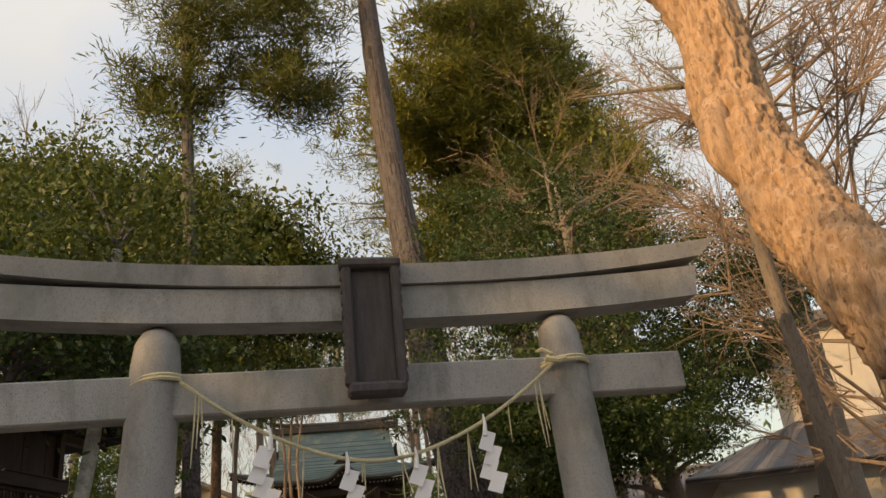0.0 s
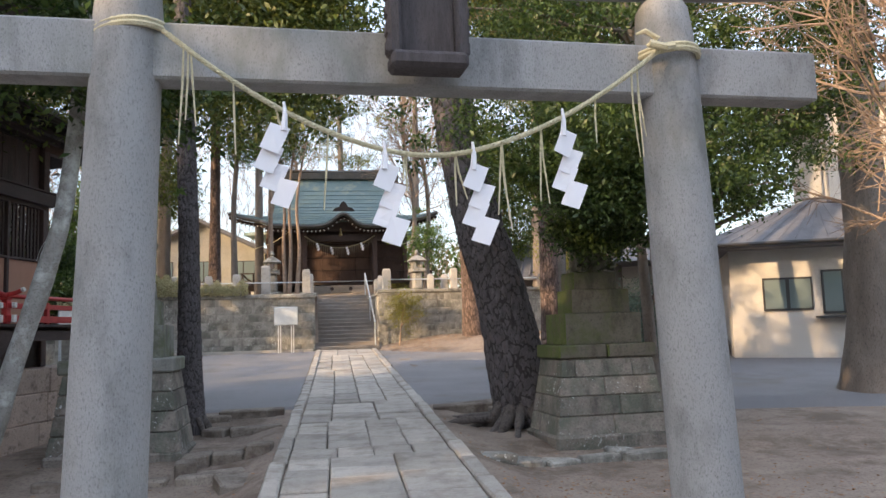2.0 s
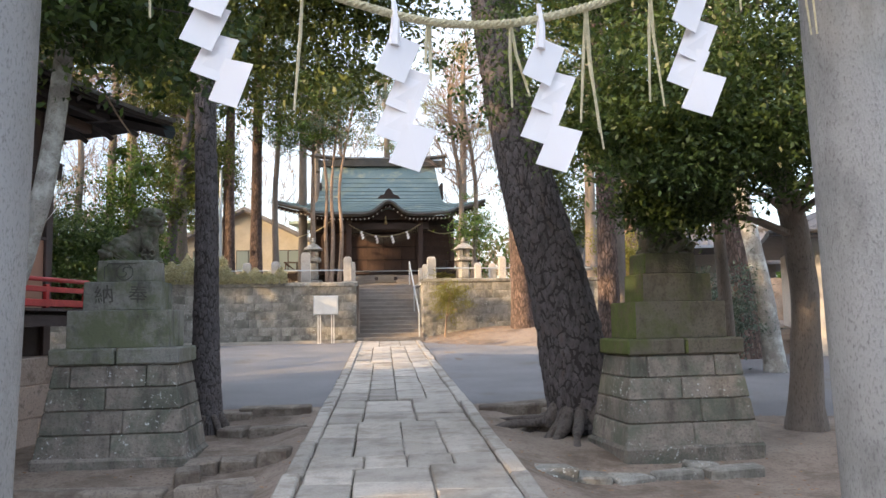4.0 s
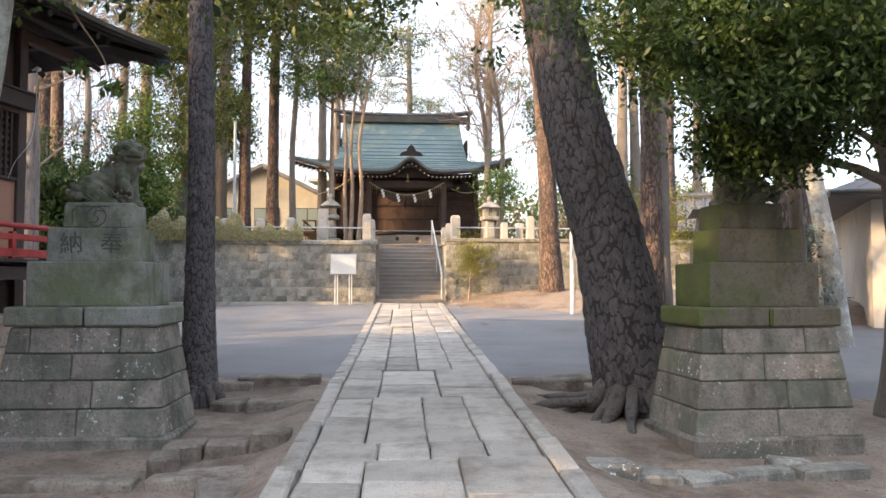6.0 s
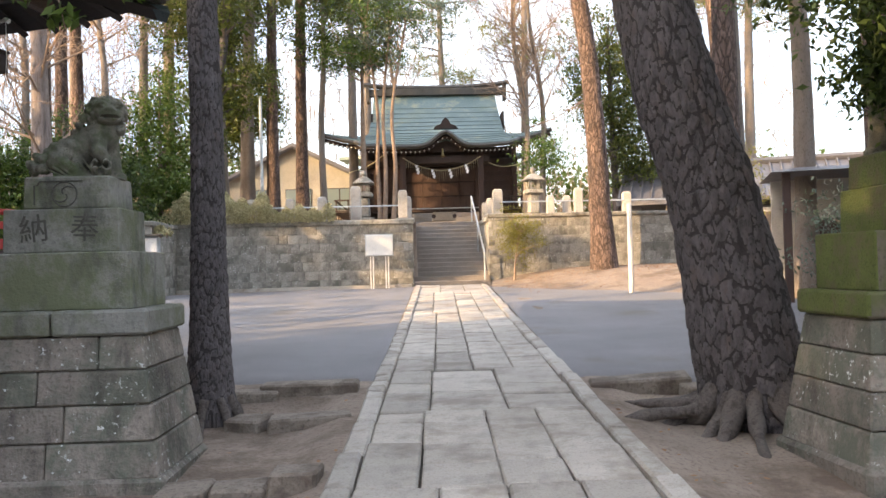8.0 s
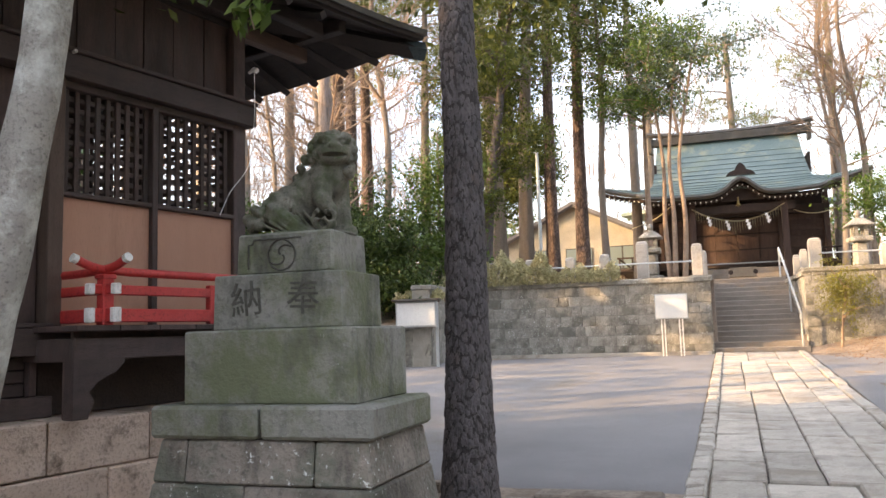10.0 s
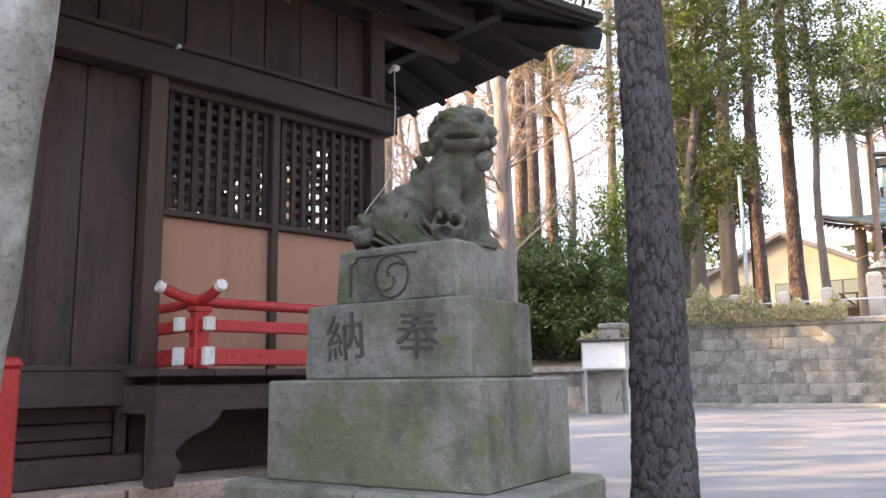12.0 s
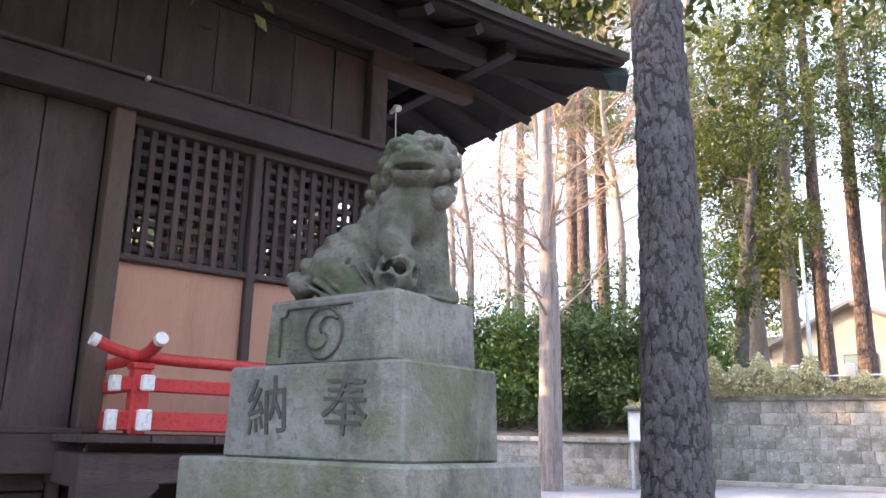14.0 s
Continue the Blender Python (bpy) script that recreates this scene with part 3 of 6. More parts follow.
masonry("wall_low", "low sunlit stone wall under dense shrubs", (-20, 25.0), (-5.65, 25.05), 0.95, 2.0, 0.4, 3, 0.6, 9)
masonry("wall_return", "stone return wall at the corner of the terrace", (-5.68, 25.0), (-5.68, 27.2), 0.95, 2.9, 0.4, 6, 0.5, 10)
tie = part("wall_foot_kerb", box((6.2, 0.10, 0.10), (0, 0, 0), bevel=0.01), KERB)
tie.location, tie.rotation_euler = (-2.55, 27.05, 1.07), (0, 0, radians(1.8))
tagged(tie, "low concrete kerb at the foot of the stone wall", "kerb", kind="structure")

# ---- torii ----
torii = thing("torii_gate", "weathered grey granite shrine gate with a curved lintel", "gate", (0.68, 4.97, 0), 1.0)


def torii_post(x, lean):
    line = [(x + lean * (3.36 - z), 0, z) for z in (-0.25, 0.2, 0.8, 1.6, 2.4, 3.1, 3.25, 3.32, 3.36)]
    return tube(line, [0.178, 0.176, 0.172, 0.166, 0.158, 0.150, 0.135, 0.10, 0.04], 32, wob=0.02)


part("pillar", torii_post(-1.44, -0.035), TORII, torii, smooth=True)
part("pillar", torii_post(1.16, 0.038), TORII, torii, smooth=True)
nuki = box((4.55, 0.17, 0.26), (-0.285, 0, 2.785), bevel=0.012)
part("tie_beam", nuki, TORII, torii)


def lintel(half_lo, half_hi, z0, z1, depth, rise, cant):
    """A beam that curves up towards its ends."""
    bm = bmesh.new()
    n = 40
    rows = []
    for i in range(n + 1):
        u = -1 + 2 * i / n
        up = rise * abs(u) ** 2.4
        rows.append([bm.verts.new((half_lo * u if z == z0 else half_hi * u, y, z + up)) for z, y in ((z0, -depth / 2), (z0, depth / 2), (z1, depth / 2 + cant), (z1, -depth / 2 - cant))])
    for a, b in zip(rows, rows[1:]):
        for k in range(4):
            bm.faces.new((a[k], a[(k + 1) % 4], b[(k + 1) % 4], b[k]))
    bm.faces.new(rows[0][::-1])
    bm.faces.new(rows[-1])
    bmesh.ops.bevel(bm, geom=[e for e in bm.edges if e.is_boundary is False and e.calc_face_angle(0) > 0.6], offset=0.012, segments=1, affect='EDGES')
    for v in bm.verts:
        v.co.x -= 0.12
    return bm


part("lower_lintel", lintel(2.32, 2.36, 3.335, 3.56, 0.24, 0.10, 0.0), TORII, torii)
part("upper_lintel", lintel(2.40, 2.55, 3.566, 3.70, 0.30, 0.16, 0.02), TORII, torii)
frame_bits = thing("shrine_plaque", "dark weathered wooden name plaque with a carved frame", "plaque", (0.56, 4.74, 2.80), 1.0)
part("panel", box((0.30, 0.05, 0.86), (0, 0.02, 0.04), bevel=0.006), PLAQUE, frame_bits)
for x in (-0.185, 0.185):
    bm = box((0.07, 0.11, 0.84), (x, 0, 0.05), bevel=0.015)
    part("frame_side", bm, PLAQUE, frame_bits)
for k in range(9):
    for x in (-0.215, 0.215):
        part("carved_scallop", box((0.03, 0.08, 0.075), (x, 0, 0.06 + 0.092 * k), bevel=0.012), PLAQUE, frame_bits)
part("frame_top", box((0.46, 0.13, 0.075), (0, 0, 0.88), bevel=0.018, taper=(1.04, 1)), PLAQUE, frame_bits)
part("frame_foot", box((0.42, 0.17, 0.085), (0, 0, -0.02), bevel=0.022), PLAQUE, frame_bits)
part("bracket", box((0.10, 0.16, 0.08), (0, 0.10, 0.35), bevel=0.01), PLAQUE, frame_bits)

frame_bits.scale = (0.84, 1, 0.92)
for o in frame_bits.children:
    o.location.z += 0.03

# ---- rope with paper streamers ----
rope = thing("sacred_rope", "twisted straw rope slung between the gate pillars", "rope", (0, 4.79, 0))


def rope_z(x):
    u = (x - 0.56) / 1.17
    return 2.435 + 0.55 * abs(u) ** 1.75


def twisted(line, r, strands=3, turns=40, sides=5, bm=None):
    bm = bm or bmesh.new()
    n = turns * 6
    p = spine(line, max(2, n // (len(line) - 1)))
    for s in range(strands):
        q = []
        for i, c in enumerate(p):
            t = 2 * math.pi * (i / len(p) * turns + s / strands)
            d = (p[min(i + 1, len(p) - 1)] - p[max(0, i - 1)]).normalized()
            a = d.cross(Vector((0, 1, 0))).normalized()
            q.append(c + (a * math.cos(t) + Vector((0, 1, 0)) * math.sin(t)) * r * 0.55)
        tube(q, r * 0.62, sides, bm)
    return bm


part("cord", twisted([(x, 0, rope_z(x)) for x in np.linspace(-0.60, 1.72, 12)], 0.0115, 3, 52), STRAW, rope)
for cx, z in ((-0.75, 3.0), (1.83, 2.985)):
    ring = [(cx + 0.172 * math.cos(a), 0.18 + 0.172 * math.sin(a), z + 0.015 * math.sin(a * 1.5)) for a in np.linspace(0, 2 * math.pi, 24)]
    bm = tube(ring, 0.015, 6)
    tube([(p[0], p[1], p[2] + 0.022) for p in ring], 0.013, 6, bm)
    part("pillar_binding", bm, STRAW, rope)
knot = tube([(1.66, 0, 2.99), (1.70, -0.02, 3.03), (1.64, -0.02, 3.06), (1.60, 0, 3.05)], [0.014, 0.02, 0.014, 0.006], 6)
tube([(1.66, -0.02, 3.0), (1.74, -0.03, 2.98), (1.80, 0.0, 3.0)], [0.02, 0.018, 0.014], 6, knot)
part("knot", knot, STRAW, rope)
rs = random.Random(8)
for x, n, ln in ((-0.50, 3, 0.40), (-0.30, 1, 0.36), (0.12, 1, 0.34), (0.46, 2, 0.16), (0.70, 2, 0.25), (0.90, 3, 0.42), (1.08, 2, 0.38), (1.36, 1, 0.26), (1.58, 4, 0.42), (-0.12, 1, 0.2)):
    bm = bmesh.new()
    for k in range(n):
        x0 = x + rs.uniform(-0.02, 0.02)
        z0, z1 = rope_z(x0), rope_z(x0) - ln * rs.uniform(0.75, 1.1)
        dx = rs.uniform(-0.03, 0.05)
        tube([(x0, 0, z0), (x0 + dx * .3, 0.01, (z0 * .6 + z1 * .4)), (x0 + dx, 0.0, z1)], [0.004, 0.005, 0.003], 4, bm)
    part("straw_tassel", bm, STRAW, rope)
for k, (x, tilt) in enumerate(((-0.085, -9), (0.355, 3), (0.765, -2), (1.205, 3))):
    s = thing("paper_streamer", "folded white zigzag paper streamer hung from the rope", "paper streamer", (x, 4.785, rope_z(x) + 0.01), tilt, group="paper streamers on the rope")
    offs = ((0.0, 0.015), (0.03, -0.07), (0.0, -0.15), (0.04, -0.23))
    if k == 0:
        offs = ((-0.05, 0.015), (-0.08, -0.07), (-0.06, -0.15), (-0.015, -0.225))
    part("tie", tube([(0, 0, 0.03), (0.005, 0, -0.03), (0.0, 0, -0.10)], [0.006, 0.012, 0.016], 6), PAPER, s)
    for i, (dx, dz) in enumerate(offs):
        wdt, h, y0 = 0.082, 0.115, 0.008 * i
        sk = 0.035
        o = [(dx - wdt / 2 + sk, -0.08 + dz), (dx + wdt / 2 + sk, -0.105 + dz), (dx + wdt / 2 - sk * 0.4, -0.105 + dz - h), (dx - wdt / 2 - sk * 0.4, -0.075 + dz - h)]
        bm = prism(o, 0.003)
        for v in bm.verts:
            v.co.y += y0 + 0.02 * math.sin(v.co.x * 14 + i)
        part("fold", bm, PAPER, s)


# ---- pedestals ----
def pedestal(at, rz, mirror, label, kanji):
    t = thing("guardian_pedestal", label, "pedestal", at, rz)
    # battered courses: width, depth, bottom, top; local y = 0 at the front face of the cap
    courses = ((1.38, 0.98, 0.0, 0.23), (1.31, 0.91, 0.23, 0.46), (1.245, 0.845, 0.46, 0.68), (1.18, 0.78, 0.68, 0.90))
    for i, (wd, dp, z0, z1) in enumerate(courses):
        cuts = {0: (0.5, 0.5), 1: (0.58, 0.42), 2: (0.44, 0.56), 3: (0.14, 0.62, 0.24)}[i]
        x = -wd / 2
        for c in cuts:
            ww = wd * c
            bm = box((ww - 0.006, dp, z1 - z0 - 0.006), (0, 0, 0), taper=(1, 1))
            for v in bm.verts:
                gx = v.co.x + x + ww / 2
                edge = abs(abs(gx) - wd / 2) < 0.01
                up = v.co.z > 0.05
                if edge:
                    v.co.x += math.copysign(0.0 if up else 0.032, gx)
                if not up:
                    v.co.y *= 1 + 0.064 / dp
            bmesh.ops.bevel(bm, geom=bm.edges[:], offset=0.012, segments=1, affect='EDGES')
            s = part("stone_course", bm, PEDLOW, t)
            s.location = (x + ww / 2, 0.42, z0)
            x += ww
    foot = part("foot", rough_stone((1.50, 1.10, 0.25), 2, 0.03, 0.015), PEDLOW, t)
    foot.location = (0, 0.42, -0.24)
    cap = bmesh.new()
    for x, wd in ((-0.32 * mirror - 0.0, 0.64), (0.32 * mirror, 0.62)):
        box((wd - 0.006, 0.84, 0.165), (x, 0.42, 0.90), bevel=0.018, bm=cap)
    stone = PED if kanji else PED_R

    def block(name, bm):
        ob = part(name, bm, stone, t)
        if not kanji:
            ob.data.materials.append(MOSS_LIT)
            # left and top faces, turned to the light, get the brighter moss colour
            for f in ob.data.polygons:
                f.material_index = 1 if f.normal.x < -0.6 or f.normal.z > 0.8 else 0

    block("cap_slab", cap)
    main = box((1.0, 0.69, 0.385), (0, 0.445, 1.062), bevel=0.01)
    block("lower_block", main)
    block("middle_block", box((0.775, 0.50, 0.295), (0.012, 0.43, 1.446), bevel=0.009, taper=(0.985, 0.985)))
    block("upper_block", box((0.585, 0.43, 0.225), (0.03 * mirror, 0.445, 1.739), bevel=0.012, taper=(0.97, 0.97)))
    return t


PL = pedestal((-2.05, 10.955, 0.358), -1.5, 1, "mossy stepped stone pedestal on battered tuff courses", True)
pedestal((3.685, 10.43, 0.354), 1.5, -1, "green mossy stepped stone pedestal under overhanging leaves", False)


# characters stand proud; their dark colour paints the shade inside the cuts
def carve(parent, body, size, at, depth=0.005):
    cu = bpy.data.curves.new("carved_character", 'FONT')
    cu.body, cu.size, cu.extrude, cu.align_x, cu.align_y = body, size, depth, 'CENTER', 'CENTER'
    cu.materials.append(CARVE)
    ob = new("carved_character", cu)
    ob.parent = parent
    ob.location, ob.rotation_euler = at, (radians(90), 0, 0)
    return ob


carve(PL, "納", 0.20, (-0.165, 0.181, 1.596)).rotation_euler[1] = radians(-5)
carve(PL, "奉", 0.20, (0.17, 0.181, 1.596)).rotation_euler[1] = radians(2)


# crest of raised lines, with the shade of carving in their colour
def emblem(parent):
    bm = tube([(0.082 * math.cos(a), 0, 0.082 * math.sin(a)) for a in np.linspace(0, 2 * math.pi, 33)], 0.005, 5, cap=False)
    for k in range(2):
        a0 = k * math.pi + 0.6
        tube([(0.072 * (1 - s) * math.cos(a0 + 2.6 * s), 0, 0.072 * (1 - s) * math.sin(a0 + 2.6 * s)) for s in np.linspace(0, 0.9, 9)], 0.005, 4, bm)
    tube([(-0.2, 0, -0.07), (-0.2, 0, 0.06), (-0.175, 0, 0.065), (-0.165, 0, 0.088), (0.12, 0, 0.088)], 0.005, 5, bm)
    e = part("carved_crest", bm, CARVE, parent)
    e.location = (0.02, 0.225, 1.841)


emblem(PL)



# ---- guardian lions ----
def ellipsoid(p, c, r):
    q = (p - np.array(c)) / np.array(r)
    k = np.linalg.norm(q, axis=-1)
    return (k - 1) * min(r)


def capsule(p, a, b, ra, rb):
    a, b = np.array(a, float), np.array(b, float)
    d = b - a
    t = np.clip(((p - a) @ d) / (d @ d), 0, 1)
    return np.linalg.norm(p - a - t[..., None] * d, axis=-1) - (ra + (rb - ra) * t)


def melt(a, b, k=0.03):
    h = np.clip(0.5 + 0.5 * (b - a) / k, 0, 1)
    return b * (1 - h) + a * h - k * h * (1 - h)


def lion_mesh():
    """A seated guardian lion, facing +x with its head turned to -y, by a smooth union of rounded forms."""
    step = 0.0066
    gx, gy, gz = np.arange(-0.42, 0.40, step), np.arange(-0.25, 0.23, step), np.arange(-0.02, 0.72, step)
    p = np.stack(np.meshgrid(gx, gy, gz, indexing="ij"), -1)
    # the neck twists, so that the head looks out over the chest
    turn = radians(-20) * np.clip((p[..., 2] - 0.40) / 0.08, 0, 1)
    ax, ay = p[..., 0] - 0.185, p[..., 1] + 0.02
    p = np.stack((0.185 + ax * np.cos(turn) - ay * np.sin(turn), -0.02 + ax * np.sin(turn) + ay * np.cos(turn), p[..., 2]), -1)
    d = ellipsoid(p, (-0.12, 0.0, 0.19), (0.19, 0.13, 0.15))            # haunch
    for shape in ((capsule(p, (-0.10, 0, 0.20), (0.13, 0, 0.37), 0.13, 0.12), 0.05),
                  (ellipsoid(p, (0.17, -0.02, 0.39), (0.115, 0.125, 0.15)), 0.04),     # chest
                  (ellipsoid(p, (0.185, -0.06, 0.56), (0.135, 0.13, 0.11)), 0.03),    # head
                  (ellipsoid(p, (0.185, -0.155, 0.525), (0.105, 0.075, 0.065)), 0.02),  # muzzle
                  (ellipsoid(p, (0.185, -0.14, 0.475), (0.085, 0.07, 0.03)), 0.012),   # jaw
                  (ellipsoid(p, (0.185, -0.225, 0.555), (0.04, 0.025, 0.025)), 0.012),  # nose
                  (ellipsoid(p, (0.12, -0.165, 0.605), (0.045, 0.04, 0.028)), 0.012),  # brows
                  (ellipsoid(p, (0.25, -0.165, 0.605), (0.045, 0.04, 0.028)), 0.012),
                  (capsule(p, (0.20, 0.06, 0.34), (0.235, 0.06, 0.06), 0.062, 0.05), 0.03),   # far foreleg
                  (capsule(p, (0.13, -0.09, 0.34), (0.16, -0.16, 0.22), 0.068, 0.055), 0.03),  # near foreleg
                  (capsule(p, (0.14, -0.16, 0.22), (0.20, -0.15, 0.16), 0.055, 0.045), 0.02),
                  (ellipsoid(p, (0.245, 0.06, 0.045), (0.075, 0.055, 0.04)), 0.02),
                  (capsule(p, (-0.16, -0.11, 0.15), (0.0, -0.13, 0.06), 0.085, 0.05), 0.03),  # hind leg
                  (ellipsoid(p, (0.03, -0.14, 0.035), (0.085, 0.05, 0.035)), 0.02),
                  (capsule(p, (-0.16, 0.11, 0.15), (0.0, 0.13, 0.06), 0.085, 0.05), 0.03),
                  (capsule(p, (0.12, 0.0, 0.34), (0.16, 0.04, 0.06), 0.085, 0.06), 0.03), (ellipsoid(p, (-0.03, 0, 0.015), (0.35, 0.20, 0.03)), 0.015)):
        d = melt(d, shape[0], shape[1])
    ball = np.linalg.norm(p - np.array((0.17, -0.165, 0.095)), axis=-1)
    shell = np.maximum(ball - 0.085, -(ball - 0.06))
    for v in ((0.7, -0.7, 0.2), (-0.75, -0.6, 0.25), (0.0, -0.5, 0.9), (0.05, -0.85, -0.55), (0.9, 0.2, -0.1), (-0.1, -1.0, 0.35)):
        c = np.array((0.17, -0.165, 0.095)) + 0.085 * np.array(v) / np.linalg.norm(v)
        shell = np.maximum(shell, -(np.linalg.norm(p - c, axis=-1) - 0.036))
    d = np.minimum(d, shell)
    rng = np.random.default_rng(5)
    curls = [(0.30, -0.05 + 0.05 * math.cos(a), 0.50 + 0.10 * math.sin(a)) for a in np.linspace(-2.2, 1.5, 7)]
    curls += [(0.07, -0.05 + 0.05 * math.cos(a), 0.49 + 0.11 * math.sin(a)) for a in np.linspace(-2.4, 1.5, 8)]
    curls += [(0.185 + 0.09 * math.cos(a), -0.02, 0.635 + 0.03 * math.sin(a)) for a in np.linspace(0.2, 2.9, 6)]
    curls += [(0.05 - 0.035 * i, 0.0, 0.56 - 0.055 * i) for i in range(5)]
    curls += [(0.08, 0.075, 0.46), (0.07, 0.09, 0.53), (0.17, 0.085, 0.59), (0.27, 0.07, 0.5)]
    for c in curls:
        d = melt(d, np.linalg.norm(p - np.array(c), axis=-1) - rng.uniform(0.030, 0.040), 0.003)
    ring = np.full(d.shape, 9.0)
    for k in range(46):   # carved curls over the back and sides of the mane
        zc, ac = 1 - 1.75 * (k + 0.5) / 46, 2.39996 * k
        rc = math.sqrt(1 - zc * zc)
        c = np.array((0.185 + 0.14 * rc * math.cos(ac), -0.035 + 0.125 * rc * math.sin(ac), 0.555 + 0.115 * zc))
        if c[1] < -0.115:
            continue
        e = np.linalg.norm(p - c, axis=-1)
        ring = np.minimum(ring, e)
        d = melt(d, e - 0.030, 0.002)
    d = d + np.where(ring < 0.036, 0.0045 * np.cos(ring * 330), 0)
    for k in range(9):   # drapery folds down the back and flank
        u = k / 8
        a0 = np.array((0.02 - 0.24 * u, -0.145 + 0.02 * u, 0.30 - 0.12 * u))
        d = np.maximum(d, -capsule(p, a0, a0 + np.array((-0.03, 0.0, -0.16 + 0.06 * u)), 0.009, 0.006))
    for ex in (0.13, 0.24):
        d = np.maximum(d, -(np.linalg.norm(p - np.array((ex, -0.215, 0.582)), axis=-1) - 0.026))
    for c, r in (((-0.30, -0.03, 0.17), 0.06), ((-0.335, -0.07, 0.10), 0.05), ((-0.30, 0.05, 0.12), 0.055), ((-0.35, 0.0, 0.20), 0.04), ((-0.27, -0.09, 0.17), 0.045), ((-0.36, 0.05, 0.16), 0.04), ((-0.38, -0.04, 0.13), 0.045), ((-0.28, -0.11, 0.09), 0.045), ((-0.37, 0.0, 0.08), 0.04)):
        d = melt(d, np.linalg.norm(p - np.array(c), axis=-1) - r, 0.012)
    # carved grooves: mouth, eyes, hair strands, flank folds
    d = np.maximum(d, -ellipsoid(p, (0.185, -0.215, 0.497), (0.085, 0.055, 0.013)))
    for ear in (0.085, 0.285):
        d = melt(d, ellipsoid(p, (ear, -0.03, 0.645), (0.022, 0.03, 0.04)), 0.006)
    for k in range(7):
        a0 = np.array((-0.14 + 0.045 * k, -0.16, 0.03))
        d = melt(d, capsule(p, a0, a0 + np.array((-0.09, -0.02, 0.05 + 0.012 * k)), 0.011, 0.008), 0.006)
    for ex in (0.13, 0.24):
        d = melt(d, np.linalg.norm(p - np.array((ex, -0.19, 0.58)), axis=-1) - 0.017, 0.004)
    hair = 0.005 * np.sin(70 * (p[..., 0] * 0.5 + p[..., 2]) + 10 * p[..., 0]) * np.clip((0.05 - p[..., 0]) / 0.1, 0, 1) * np.clip((p[..., 2] - 0.05) / 0.1, 0, 1)
    d = d + hair
    # naive surface nets
    s = d < 0
    nx, ny, nz = d.shape
    cell = np.zeros((nx - 1, ny - 1, nz - 1), int)
    acc, cnt = np.zeros(cell.shape + (3,)), np.zeros(cell.shape)
    corner = [(i, j, k) for i in (0, 1) for j in (0, 1) for k in (0, 1)]

    def cut(a):
        return tuple(slice(o, n - 1 + o) for o, n in zip(a, (nx, ny, nz)))
    for a in corner:
        for ax in range(3):
            if a[ax]:
                continue
            b = tuple(v + (i == ax) for i, v in enumerate(a))
            da, db = d[cut(a)], d[cut(b)]
            cross = (da < 0) != (db < 0)
            t = np.where(cross, da / np.where(cross, da - db, 1), 0)
            q = np.zeros(cell.shape + (3,))
            for i in range(3):
                q[..., i] = a[i] + (t if i == ax else 0)
            acc += np.where(cross[..., None], q, 0)
            cnt += cross
    live = cnt > 0
    idx = -np.ones(cell.shape, int)
    idx[live] = np.arange(live.sum())
    base = np.stack(np.meshgrid(np.arange(nx - 1), np.arange(ny - 1), np.arange(nz - 1), indexing="ij"), -1)
    verts = ((base + acc / np.maximum(cnt, 1)[..., None])[live]) * step + np.array((gx[0], gy[0], gz[0]))
    faces = []
    for ax in range(3):
        u, v = (ax + 1) % 3, (ax + 2) % 3
        sl = [slice(1, n - 1) for n in (nx, ny, nz)]
        lo, hi = list(sl), list(sl)
        lo[ax], hi[ax] = slice(0, (nx, ny, nz)[ax] - 1), slice(1, (nx, ny, nz)[ax])
        a, b = s[tuple(lo)], s[tuple(hi)]
        for flip, m in ((False, a & ~b), (True, ~a & b)):
            c = np.argwhere(m)
            off = np.ones(3, int)
            off[ax] = 0
            c = c + off
            quad = []
            for du, dv in ((0, 0), (1, 0), (1, 1), (0, 1)):
                q = c.copy()
                q[:, u] -= du
                q[:, v] -= dv
                quad.append(idx[q[:, 0], q[:, 1], q[:, 2]])
            quad = np.stack(quad, 1)
            faces.append(quad[:, ::-1] if flip else quad)
    f = np.concatenate(faces)
    me = sheet(verts, f, "guardian_lion", LION)
    me.polygons.foreach_set("use_smooth", [True] * len(me.polygons))
    return me


LIONM = lion_mesh()
lion = tagged(new("guardian_lion", LIONM), "carved stone guardian lion resting a paw on a ball", "statue")
lion.matrix_world = pose(-1.98, 11.40, 0.358 + 1.948, 0, 0, 8) @ Matrix.Scale(0.86, 4)
lion_r = tagged(new("guardian_lion", LIONM), "carved stone guardian lion half hidden by leaves", "statue")
lion_r.matrix_world = pose(3.65, 10.86, 0.354 + 1.948, 0, 0, 0) @ Matrix.Scale(0.87, 4) @ Matrix.Diagonal((-1, 1, 1, 1))


# ---- side hall with the red railing (local x along its front, y into the hall) ----
hall = thing("wooden_hall", "dark weathered wooden hall with lattice windows and deep eaves", "building", (-3.93, 11.5, 0), 74.4)


def bar(name, size, at, material, parent=None, bevel=0.006, label=""):
    return part(name, box(size, at, bevel=bevel), material, hall if parent is None else parent, label)


W0, W1, DEPTH = -3.6, 1.72, 3.8
# foundation of tuff blocks
rng0 = random.Random(12)
for row, (z0, z1) in enumerate(((0.20, 0.62), (0.62, 0.99), (0.99, 1.31))):
    x = W0 - rng0.uniform(0, 0.4)
    while x < 2.45:
        n = rng0.uniform(0.7, 1.0)
        s = part("foundation_stone", rough_stone((n - 0.008, 0.5, z1 - z0 - 0.006), row * 31 + int(x * 7), 0.012, 0.008), PINK, hall)
        s.location = (x + n / 2, -0.14, z0)
        x += n
